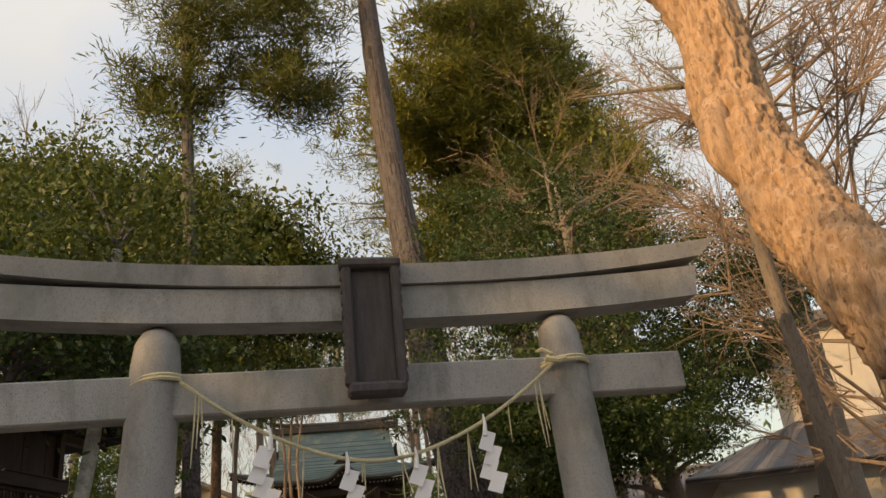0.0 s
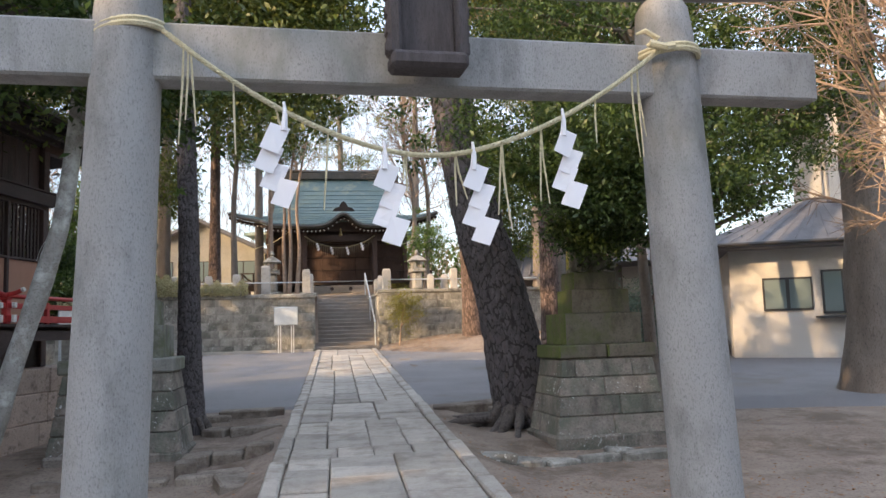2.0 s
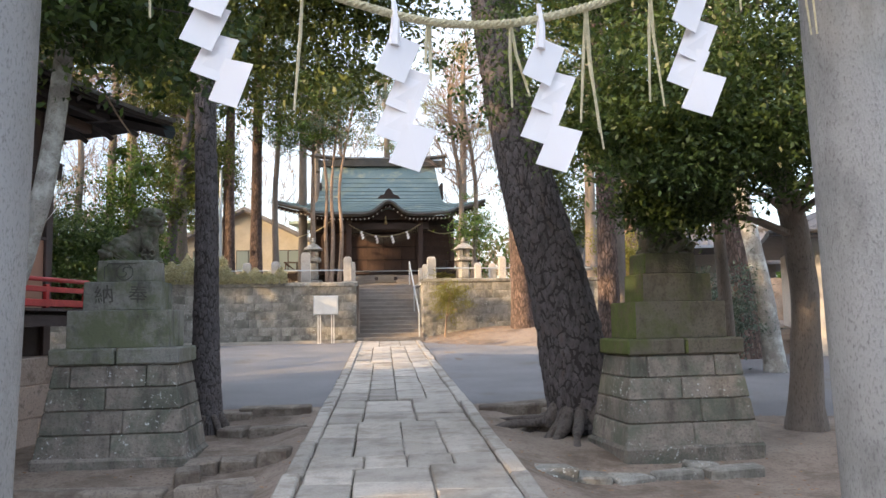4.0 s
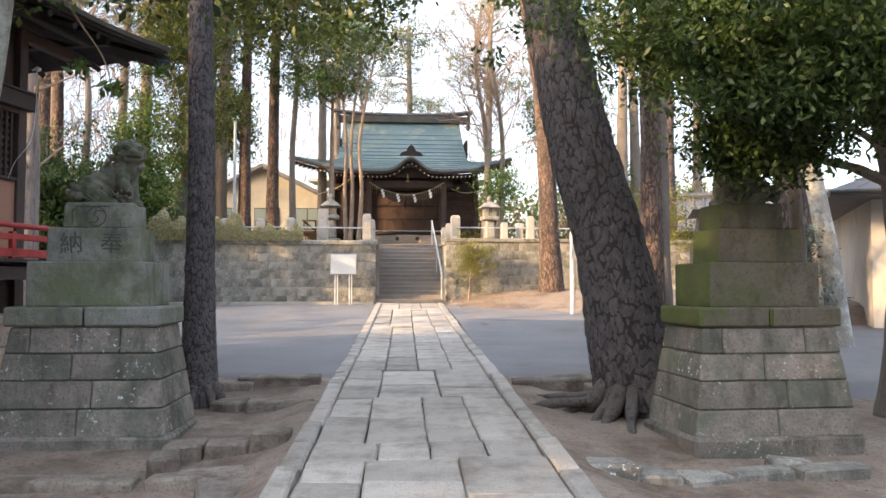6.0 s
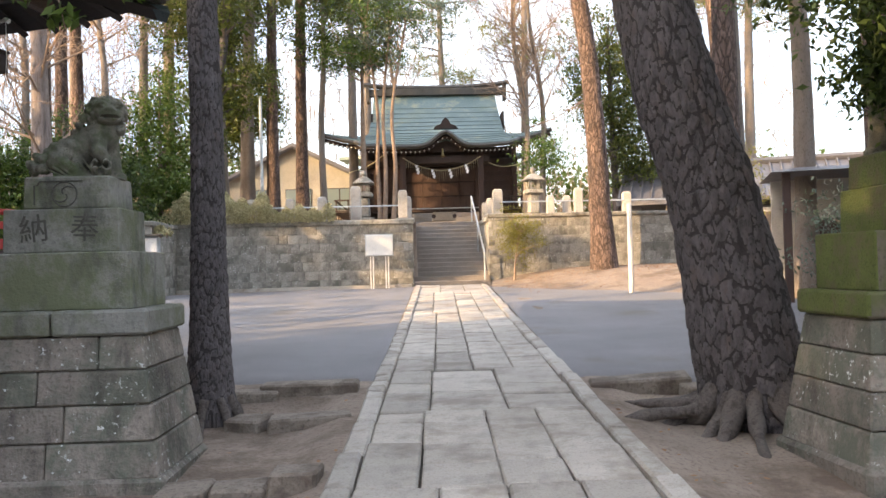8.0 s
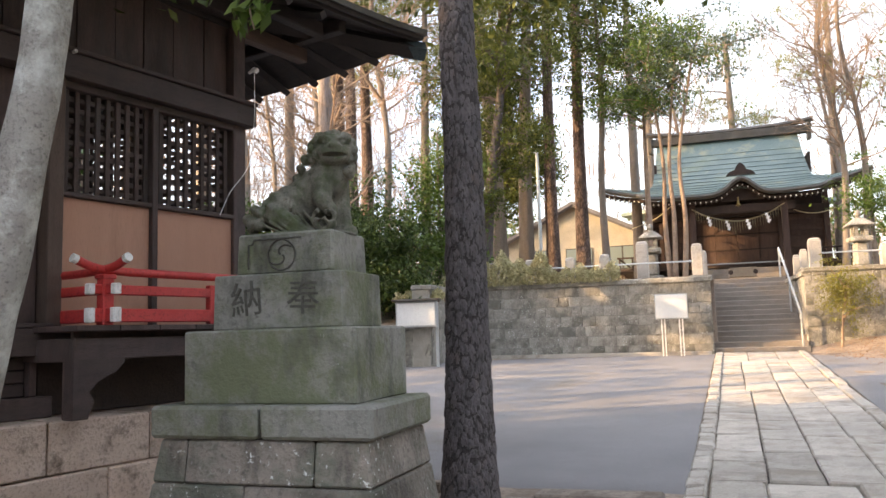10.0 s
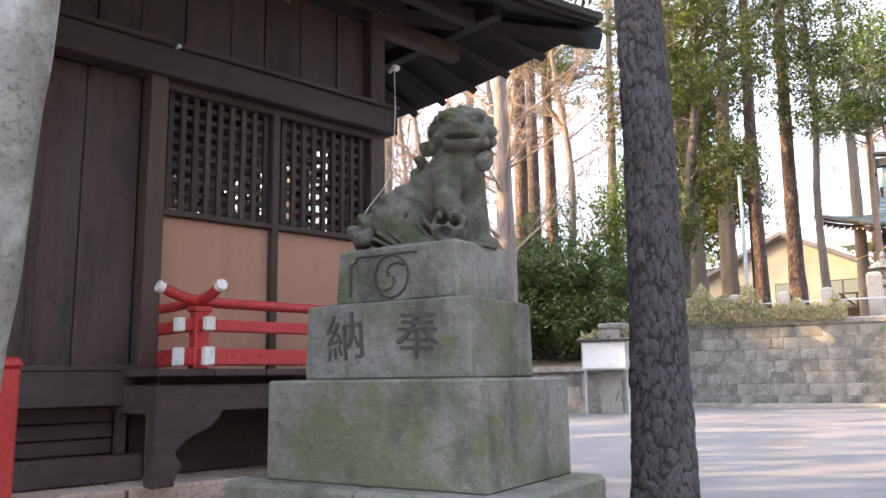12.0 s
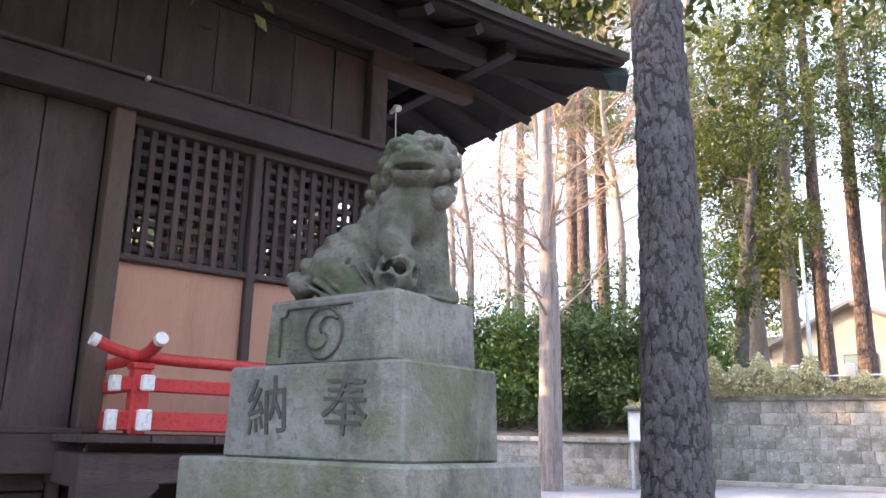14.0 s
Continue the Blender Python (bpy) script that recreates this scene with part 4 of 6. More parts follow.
bar("foundation_core", (5.9, 4.2, 1.1), (-0.6, 2.2, 0.2), MORTAR)
bar("floor_deck", (W1 - W0, DEPTH, 0.08), ((W0 + W1) / 2, DEPTH / 2, 1.80), WOODH)
# sill beams and wainscot below the boards
bar("sill", (3.62, 0.14, 0.13), (-1.78, -0.06, 1.31), WOODH)
bar("floor_beam", (3.60, 0.16, 0.17), (-1.78, -0.08, 1.69), WOODH)
bar("floor_strip", (3.58, 0.10, 0.03), (-1.78, -0.11, 1.863), WOODH)
for k in range(4):
    x = -0.06 - 0.62 * k
    bar("wainscot_stile", (0.05, 0.06, 0.25), (x, -0.03, 1.44), WOOD)
    for j in range(3):
        bar("wainscot_board", (0.56, 0.03, 0.075), (x - 0.31, 0.0, 1.445 + 0.082 * j), WOODH)
# vertical boards left of the window
x, k = -0.01, 0
while x > W0:
    n = (0.30, 0.22, 0.26, 0.18)[k % 4]
    bar("wall_board", (n - 0.005, 0.03, 1.63), (x - n / 2, 0.03 + 0.004 * (k % 2), 1.885), WOOD, bevel=0.003)
    if k % 2:
        bar("batten", (0.035, 0.025, 1.62), (x - n, 0.008, 1.886), WOOD, bevel=0.003)
    x -= n
    k += 1
bar("post", (0.105, 0.13, 1.66), (0.0525, -0.02, 1.87), surface("brown_post", (0.075, 0.047, 0.036), (0.115, 0.075, 0.057), 5, 0.7, 0.3, fine=80, stretch=(3, 3, 0.4)))
bar("corner_post", (0.13, 0.14, 3.2), (1.66, 0.02, 1.31), WOOD)
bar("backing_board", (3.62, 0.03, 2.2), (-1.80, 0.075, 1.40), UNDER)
bar("lintel_beam", (5.4, 0.15, 0.17), (-0.92, -0.05, 3.52), WOODH)
bar("lintel_edge", (5.4, 0.10, 0.028), (-0.92, -0.10, 3.693), WOODH)
bar("window_head", (1.50, 0.08, 0.05), (0.85, -0.01, 3.468), WOODH)
x, k = W1 - 0.13, 0
while x > W0:
    n = (0.24, 0.30, 0.27)[k % 3]
    bar("upper_board", (n - 0.006, 0.03, 0.86), (x - n / 2, 0.04 + 0.005 * (k % 2), 3.70), WOOD, bevel=0.003)
    x -= n
    k += 1
bar("wall_plate", (5.6, 0.15, 0.16), (-0.9, -0.02, 4.42), WOODH)
# salmon boards and lattice
bar("salmon_panel", (0.71, 0.03, 0.86), (0.457, 0.0, 1.87), PANEL, bevel=0.003)
bar("salmon_panel", (0.74, 0.03, 0.86), (1.23, 0.0, 1.87), PANEL, bevel=0.003)
bar("mullion", (0.052, 0.07, 1.62), (0.835, -0.02, 1.87), WOOD)
bar("lattice_rail", (1.5, 0.07, 0.035), (0.85, -0.015, 2.732), WOODH)
for x0 in (0.105, 0.862):
    win = part("window", box((0.022, 0.03, 0.70), (x0 + 0.006, 0.0, 2.767), bevel=0.003), WOOD, hall)
    vert = finish(box((0.034, 0.022, 0.70), bevel=0.003), "lattice_bar", WOOD)
    hori = finish(box((0.72, 0.018, 0.034), bevel=0.003), "lattice_bar", WOODH)
    for i in range(9):
        b = part("lattice_bar", vert, None, win)
        b.location = (x0 + 0.052 + 0.0785 * i, 0.0, 2.767)
    for i in range(9):
        b = part("lattice_bar", hori, None, win)
        b.location = (x0 + 0.36, 0.016, 2.790 + 0.076 * i)
# far walls, with openings that let the daylight through the lattice
bar("end_wall_low", (0.05, DEPTH, 0.72), (W1 - 0.06, DEPTH / 2, 1.85), WOOD)
bar("end_wall_head", (0.05, DEPTH, 0.4), (W1 - 0.06, DEPTH / 2, 4.0), WOOD)
for y in (0.12, 1.25, 2.45, 3.7):
    bar("end_wall_post", (0.07, 0.12, 1.45), (W1 - 0.06, y, 2.56), WOOD)
for i in range(34):
    bar("end_lattice_bar", (0.02, 0.036, 1.44), (W1 - 0.06, 0.22 + 0.104 * i, 2.57), WOOD, bevel=0)
for i in range(13):
    bar("end_lattice_bar", (0.018, 3.5, 0.034), (W1 - 0.04, 1.9, 2.62 + 0.105 * i), WOODH, bevel=0)
bar("back_wall", (2.6, 0.05, 2.7), (-2.3, DEPTH, 1.85), WOOD)
bar("back_wall_low", (2.66, 0.05, 0.55), (0.33, DEPTH, 1.85), WOOD)
bar("back_wall_head", (2.66, 0.05, 0.4), (0.33, DEPTH, 4.15), WOOD)
for i in range(25):
    bar("back_lattice_bar", (0.036, 0.03, 1.76), (-0.9 + 0.104 * i, DEPTH, 2.39), WOOD, bevel=0)
for i in range(16):
    bar("back_lattice_bar", (2.6, 0.02, 0.034), (0.33, DEPTH + 0.02, 2.44 + 0.105 * i), WOODH, bevel=0)
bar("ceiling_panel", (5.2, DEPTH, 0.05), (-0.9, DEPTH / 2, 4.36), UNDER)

# roof: hipped, with open rafters
E0, E1, F0, F1, ZE, PITCH = -5.6, 3.32, -0.86, 5.2, 4.42, 0.30


def roof_z(x, y, lift=0.0):
    d = min(x - E0, E1 - x, y - F0, F1 - y)
    tip = 0.16 * max(0, 1 - ((E1 - x) ** 2 + (y - F0) ** 2) ** 0.5 / 2.2) ** 2
    return ZE + PITCH * max(0, d) + 0.05 * max(0, d) ** 1.4 + lift + tip


def roof_shell(z_up, inset, thick, material, name):
    bm = bmesh.new()
    nx, ny = 46, 30
    xs_ = np.linspace(E0 + inset, E1 - inset, nx)
    ys_ = np.linspace(F0 + inset, F1 - inset, ny)
    top = [[bm.verts.new((x, y, roof_z(x, y, z_up))) for x in xs_] for y in ys_]
    bot = [[bm.verts.new((x, y, roof_z(x, y, z_up - thick))) for x in xs_] for y in ys_]
    for j in range(ny - 1):
        for i in range(nx - 1):
            bm.faces.new((top[j][i], top[j][i + 1], top[j + 1][i + 1], top[j + 1][i]))
            bm.faces.new((bot[j][i], bot[j + 1][i], bot[j + 1][i + 1], bot[j][i + 1]))
    for a, b in [((0, i), (0, i + 1)) for i in range(nx - 1)] + [((ny - 1, i + 1), (ny - 1, i)) for i in range(nx - 1)] + [((j + 1, 0), (j, 0)) for j in range(ny - 1)] + [((j, nx - 1), (j + 1, nx - 1)) for j in range(ny - 1)]:
        bm.faces.new((top[a[0]][a[1]], bot[a[0]][a[1]], bot[b[0]][b[1]], top[b[0]][b[1]]))
    return part(name, bm, material, hall)


roof_shell(0.10, 0.0, 0.055, COPPER_D, "roof")
# eave boards, soffit and rafters carry the eave shade in their colour
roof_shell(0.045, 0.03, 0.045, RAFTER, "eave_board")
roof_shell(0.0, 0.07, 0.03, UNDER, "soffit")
for i in range(13):
    x = -2.9 + 0.40 * i
    if x < 2.3:
        p0, p1 = (x, F0 + 0.09), (x, 0.45)
        bm = tube([(p0[0], p0[1], roof_z(*p0) - 0.085), (p1[0], p1[1], roof_z(*p1) - 0.085)], 0.043, 4)
        part("rafter", bm, RAFTER, hall)
for i in range(11):
    y = -0.30 + 0.40 * i
    p0, p1 = (E1 - 0.09, y), (1.45, y)
    bm = tube([(p0[0], p0[1], roof_z(*p0) - 0.085), (p1[0], p1[1], roof_z(*p1) - 0.085)], 0.043, 4)
    part("rafter", bm, RAFTER, hall)
hip = tube([(1.4, 0.3, roof_z(1.4, 0.3) - 0.28), (3.22, F0 + 0.10, roof_z(3.22, F0 + 0.10) - 0.12)], 0.085, 4)
part("hip_rafter", hip, RAFTER, hall)
part("hip_cap", tube([(3.12, F0 + 0.18, roof_z(3.12, F0 + 0.18) - 0.12), (3.30, F0 + 0.03, roof_z(3.3, F0 + 0.03) - 0.115)], 0.092, 4), surface("cap_copper", (0.05, 0.075, 0.085), (0.08, 0.11, 0.12), 9, 0.5, 0.1, 0.3), hall, "blue-green metal cap")
part("eave_purlin", box((4.9, 0.10, 0.12), (-0.2, -0.42, 4.38), bevel=0.008), RAFTER, hall)
part("eave_purlin", box((0.10, 4.2, 0.12), (2.35, 1.5, 4.42), bevel=0.008), RAFTER, hall)
# warmer beam wood: the light on this arm is in its colour
part("bracket_arm", box((0.9, 0.11, 0.13), (2.05, 0.0, 4.30), bevel=0.01), surface("lit_beam", (0.060, 0.034, 0.025), (0.095, 0.054, 0.040), 5, 0.7, 0.3, stretch=(0.4, 3, 3)), hall)
part("lamp_socket", tube([(1.72, -0.10, 3.98), (1.72, -0.16, 4.0), (1.72, -0.19, 3.98)], [0.012, 0.02, 0.024], 8), WHITE, hall, "white porcelain lamp socket")
part("lamp_cable", tube(spine([(1.72, -0.16, 3.98), (1.73, -0.15, 3.6), (1.70, -0.12, 3.2), (1.55, -0.06, 2.95), (1.45, -0.05, 2.75)], 6), 0.004, 4), WHITE, hall)
part("porcelain_knob", tube([(0.12, -0.13, 3.69), (0.12, -0.165, 3.69)], 0.012, 8), WHITE, hall)

# veranda
bar("veranda_beam", (1.95, 0.10, 0.13), (0.88, -0.50, 1.66), WOODH)
bar("veranda_skirt", (1.9, 0.03, 0.12), (0.9, -0.44, 1.745), WOOD)
bar("veranda_end", (0.08, 0.55, 0.14), (-0.06, -0.27, 1.65), WOOD)
for k in range(7):
    bar("deck_board", (0.285, 0.62, 0.035), (0.02 + 0.29 * k, -0.30, 1.832), WOOD, bevel=0.004)
bar("under_veranda", (1.8, 0.04, 0.35), (0.9, 0.02, 1.31), SHRINE_D)
br = prism([(-0.0, 0.0), (0.10, 0.02), (0.14, 0.10), (0.10, 0.16), (0.16, 0.22), (0.28, 0.27), (0.34, 0.33), (0.34, 0.36), (0.0, 0.36)], 0.09)
part("carved_bracket", br, WOODH, hall).location = (-0.10, -0.55, 1.31)
bar("short_post", (0.11, 0.11, 0.36), (-0.04, -0.48, 1.31), WOOD)

# red railing
rail = thing("red_railing", "red painted wooden railing with white-painted ends", "railing", (-3.93, 11.5, 0), 74.4)
RX, RY = 0.12, -0.52


def rbar(name, size, at, mat_=None):
    return part(name, box(size, at, bevel=0.006), mat_ or RED, rail)


rbar("post", (0.075, 0.075, 0.30), (RX, RY, 1.867))
rbar("post_head", (0.095, 0.095, 0.03), (RX, RY, 2.150))
for k, z, h in (("bottom_rail", 1.885, 0.085), ("middle_rail", 2.055, 0.062)):
    t_ = 0.05 if k == "bottom_rail" else 0.045
    rbar(k, (1.75, t_, h), (RX + 0.765, RY, z))
    rbar(k, (t_, 0.62, h), (RX, RY + 0.22, z + 0.002))
    rbar("white_end", (0.045, t_ + 0.006, h + 0.006), (RX - 0.105, RY, z - 0.003), WHITE)
    rbar("white_end", (t_ + 0.006, 0.045, h + 0.006), (RX, RY - 0.105, z - 0.001), WHITE)
for x in (0.95, 1.70):
    rbar("baluster", (0.06, 0.05, 0.27), (x, RY, 1.87))
top1 = tube(spine([(RX - 0.20, RY, 2.262), (RX - 0.10, RY, 2.225), (RX + 0.05, RY, 2.205), (RX + 0.5, RY, 2.20), (RX + 1.64, RY, 2.20)], 5), 0.027, 12)
part("top_rail", top1, RED, rail, smooth=True)
top2 = tube(spine([(RX, RY - 0.20, 2.265), (RX, RY - 0.10, 2.228), (RX, RY + 0.05, 2.208), (RX, RY + 0.3, 2.20), (RX, RY + 0.50, 2.20)], 5), 0.027, 12)
part("top_rail", top2, RED, rail, smooth=True)
part("white_end", tube([(RX - 0.195, RY, 2.260), (RX - 0.225, RY, 2.271)], 0.029, 12), WHITE, rail)
part("white_end", tube([(RX, RY - 0.195, 2.263), (RX, RY - 0.225, 2.274)], 0.029, 12), WHITE, rail)
post2 = thing("red_newel", "red painted wooden newel post of the hall steps", "railing post", (-3.36, 10.46, 0.35), 74.4)
part("shaft", box((0.11, 0.11, 1.52), (0, 0, 0), bevel=0.01), RED, post2)
part("head", box((0.13, 0.13, 0.04), (0, 0, 1.52), bevel=0.01, taper=(0.8, 0.8)), RED, post2)

# ---- main shrine hall on the terrace ----
shrine = thing("shrine_hall", "timber shrine hall with a curved green copper roof", "building", (2.0, 41.0, 0), -1.5)


def sbar(name, size, at, material=SHRINE, bevel=0.01, parent=None):
    return part(name, box(size, at, bevel=bevel), material, shrine if parent is None else parent)


sbar("podium", (8.2, 6.5, 0.9), (0, 5.2, TERRACE - 0.05), WALLST)
sbar("floor_edge", (7.6, 6.6, 0.14), (0, 4.9, 4.16), SHRINE_D)
sbar("threshold", (3.7, 0.12, 0.05), (0.25, 1.1, 4.26), STEEL)
for i in range(5):
    sbar("step", (3.6, 0.35, 0.2), (0.25, -0.4 + 0.34 * i, TERRACE + 0.22 * i), STEP)
sbar("offering_box", (1.0, 0.45, 0.36), (0.25, -0.9, TERRACE + 0.62), surface("offering_wood", (0.25, 0.20, 0.15), (0.33, 0.27, 0.21), 5, 0.8, 0.2))
for x in (-0.2, 0.7):
    part("crest", tube([(x, -1.135, TERRACE + 0.8), (x, -1.15, TERRACE + 0.8)], 0.09, 12), SHRINE_D, shrine)
for x in (-3.35, -1.5, 2.0, 3.75):
    sbar("column", (0.22, 0.22, 3.4), (x, 2.1, 4.2), SHRINE)
for x in (-1.5, 2.0):
    sbar("porch_column", (0.24, 0.24, 3.9), (x, 0.2, TERRACE), SHRINE)
sbar("beam", (7.4, 0.22, 0.32), (0.2, 2.1, 6.35), SHRINE_D)
sbar("porch_beam", (4.3, 0.22, 0.34), (0.25, 0.2, 6.25), SHRINE_D)
for k in range(4):
    d = sbar("sliding_door", (0.86, 0.06, 2.0), (-1.06 + 0.87 * k, 2.16, 4.28), SHRINE)
    for z in (0.62, 1.28):
        part("door_rail", box((0.84, 0.03, 0.06), (-1.06 + 0.87 * k, 2.12, 4.28 + z)), SHRINE_D, d)
for s in (-1, 1):
    for k in range(9):
        sbar("wall_board", (1.75, 0.05, 0.22), (0.2 + s * 2.66, 2.2, 4.25 + 0.23 * k), SHRINE, 0.006)
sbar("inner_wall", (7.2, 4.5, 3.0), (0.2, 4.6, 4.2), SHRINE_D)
for s in (-1, 1):
    sbar("veranda", (1.5, 6, 0.1), (0.2 + s * 4.3, 4.4, 4.2), SHRINE_D)
    for k in range(5):
        sbar("veranda_post", (0.10, 0.10, 1.2), (0.2 + s * 4.9, 1.6 + 1.3 * k, TERRACE), SHRINE_D)
    sbar("veranda_rail", (0.07, 6, 0.07), (0.2 + s * 4.9, 4.4, 4.75), SHRINE_D)
    sbar("front_rail", (1.9, 0.07, 0.07), (0.2 + s * 4.0, 1.45, 4.75), SHRINE_D)
    for k in range(4):
        sbar("rail_post", (0.07, 0.07, 0.6), (0.2 + s * (3.2 + 0.55 * k), 1.45, 4.2), SHRINE_D)

# roof: concave sweep from the ridge to upturned eaves; half width at a height fraction
RIDGE_Z, EAVE_Z = 10.30, 7.25


def sweep(u):
    """Fraction of the height left at a fraction u of the way down."""
    return (1 - u) ** 1.75


def roof_grid(u, v):
    """u 0..1 ridge to eave, v -1..1 across the front."""
    half = 3.15 + 0.30 * u + 1.95 * smooth(0.55, 1.0, u)
    x = 0.2 + half * v * (0.94 if v > 0 else 1.0)
    z = EAVE_Z + (RIDGE_Z - EAVE_Z) * sweep(u) + 0.55 * (abs(v) ** 4) * smooth(0.55, 1, u)
    y = 4.6 - 4.3 * u
    # rolled gable in the middle of the lower edge
    c = math.exp(-((v * half - 0.25) / 0.62) ** 2) * smooth(0.62, 1.0, u)
    y -= 0.75 * smooth(0.7, 1.0, u) * (1 - smooth(0.62, 0.72, abs(v)))
    return x, y, z + 0.62 * c - (0.22 * smooth(0.7, 1.0, u) * (1 - smooth(0.60, 0.72, abs(v))))


def roof_side(front):
    bm = bmesh.new()
    nu, nv = 30, 90
    g = [[None] * (nv + 1) for _ in range(nu + 1)]
    h = [[None] * (nv + 1) for _ in range(nu + 1)]
    for i in range(nu + 1):
        for j in range(nv + 1):
            x, y, z = roof_grid(i / nu, -1 + 2 * j / nv)
            y = y if front else 9.2 - y
            g[i][j] = bm.verts.new((x, y, z))
            h[i][j] = bm.verts.new((x, y, z - 0.16))
    for i in range(nu):
        for j in range(nv):
            bm.faces.new((g[i][j], g[i + 1][j], g[i + 1][j + 1], g[i][j + 1]))
            bm.faces.new((h[i][j], h[i][j + 1], h[i + 1][j + 1], h[i + 1][j]))
    for j in range(nv):
        bm.faces.new((g[nu][j], h[nu][j], h[nu][j + 1], g[nu][j + 1]))
    for i in range(nu):
        for j in (0, nv):
            bm.faces.new((g[i][j], h[i][j], h[i + 1][j], g[i + 1][j]))
    return part("roof", bm, COPPER, shrine, smooth=False)


roof_side(True)
roof_side(False)
for i in range(5, 30, 2):
    u = i / 30
    line = []
    for j in range(31):
        x, y, z = roof_grid(u, -0.995 + 1.99 * j / 30)
        line.append((x, y - 0.005, z + 0.012))
    part("roof_seam", tube(line, 0.013, 4), COPPER, shrine)
line, low = [], []
for j in range(91):
    x, y, z = roof_grid(1.0, -1 + 2 * j / 90)
    line.append((x, y + 0.02, z - 0.10))
    low.append((x, y + 0.28, z - 0.26))
part("eave_edge", tube(line, 0.10, 6), COPPER_D, shrine)
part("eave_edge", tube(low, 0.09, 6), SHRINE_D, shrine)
for j in range(52):
    x, y, z = roof_grid(1.0, -0.97 + 1.94 * j / 51)
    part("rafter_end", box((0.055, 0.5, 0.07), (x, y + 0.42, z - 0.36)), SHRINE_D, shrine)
    part("rafter_tip", box((0.05, 0.02, 0.06), (x, y + 0.158, z - 0.355)), WHITE, shrine)
sbar("ridge", (6.9, 0.42, 0.34), (0.2, 4.6, RIDGE_Z - 0.05), COPPER_D)
ridge_line = [(0.2 + x, 4.6, RIDGE_Z + 0.36 + 0.20 * (abs(x) / 3.6) ** 3) for x in np.linspace(-3.65, 3.65, 15)]
part("ridge_cap", tube(ridge_line, 0.13, 6), COPPER_D, shrine)
for s in (-1, 1):
    sbar("ridge_end", (0.16, 0.6, 0.75), (0.2 + s * 3.45, 4.6, RIDGE_Z - 0.35), COPPER_D)
    part("gable_board", prism([(0, 0), (0.1, 0), (0.1, 0.9), (0, 0.9)], 3.0), SHRINE_D, shrine).location = (0.15 + s * 3.2, 3.1, 8.2)
orn = prism([(-0.55, 0), (0.55, 0), (0.42, 0.14), (0.22, 0.20), (0.14, 0.38), (0, 0.50), (-0.14, 0.38), (-0.22, 0.20), (-0.42, 0.14)], 0.22)
part("gable_ornament", orn, SHRINE_D, shrine).location = (0.45, -0.35, 7.72)
part("gable_pendant", prism([(-0.8, 0), (0.8, 0), (0.45, 0.38), (0, 0.5), (-0.45, 0.38)], 0.1), SHRINE_D, shrine).location = (0.45, 0.1, 6.75)
part("bell", tube([(0.3, 0.1, 6.9), (0.3, 0.1, 6.65), (0.3, 0.1, 6.55), (0.3, 0.1, 6.5)], [0.03, 0.05, 0.11, 0.03], 10), surface("brass", (0.35, 0.27, 0.12), (0.45, 0.35, 0.17), 5, 0.4, 0.1, 0.8), shrine)
OLDSTRAW = surface("old_straw", (0.20, 0.17, 0.11), (0.30, 0.26, 0.17), 20, 0.9, 0.3)
srope = part("straw_rope", twisted([(-1.5, 0.02, 6.5), (-0.8, 0.0, 6.12), (0.25, 0.0, 5.9), (1.3, 0.0, 6.12), (2.0, 0.02, 6.5)], 0.028, 3, 40), OLDSTRAW, shrine)
for k in range(34):
    x = -1.35 + 3.2 * k / 33
    z = 5.9 + 0.6 * (abs(x - 0.25) / 1.75) ** 2
    part("straw_fringe", tube([(x, 0, z), (x + 0.01, 0, z - rs.uniform(0.3, 0.5))], [0.012, 0.005], 4), OLDSTRAW, srope)
for x in (-0.85, -0.15, 0.62, 1.35):
    z = 5.92 + 0.6 * (abs(x - 0.25) / 1.75) ** 2
    strip = part("streamer", prism([(-0.06, 0), (0.08, -0.02), (0.05, -0.17), (0.16, -0.19), (0.12, -0.36), (0.21, -0.38), (0.12, -0.58), (0.0, -0.52), (0.04, -0.36), (-0.06, -0.33), (0.0, -0.17), (-0.1, -0.15)], 0.02), PAPER, srope)
    strip.location, strip.scale = (x - 0.03, -0.06, z), (0.7, 1, 0.72)
part("side_rope", tube(spine([(-2.1, 0.8, 7.0), (-3.0, 0.9, 6.35), (-4.0, 1.0, 6.0)], 8), 0.02, 5), STRAW, shrine)
part("side_rope", tube(spine([(2.2, 0.8, 6.4), (3.0, 0.6, 6.1), (3.9, 0.5, 6.25), (4.7, 0.4, 6.9)], 8), 0.02, 5), STRAW, shrine)


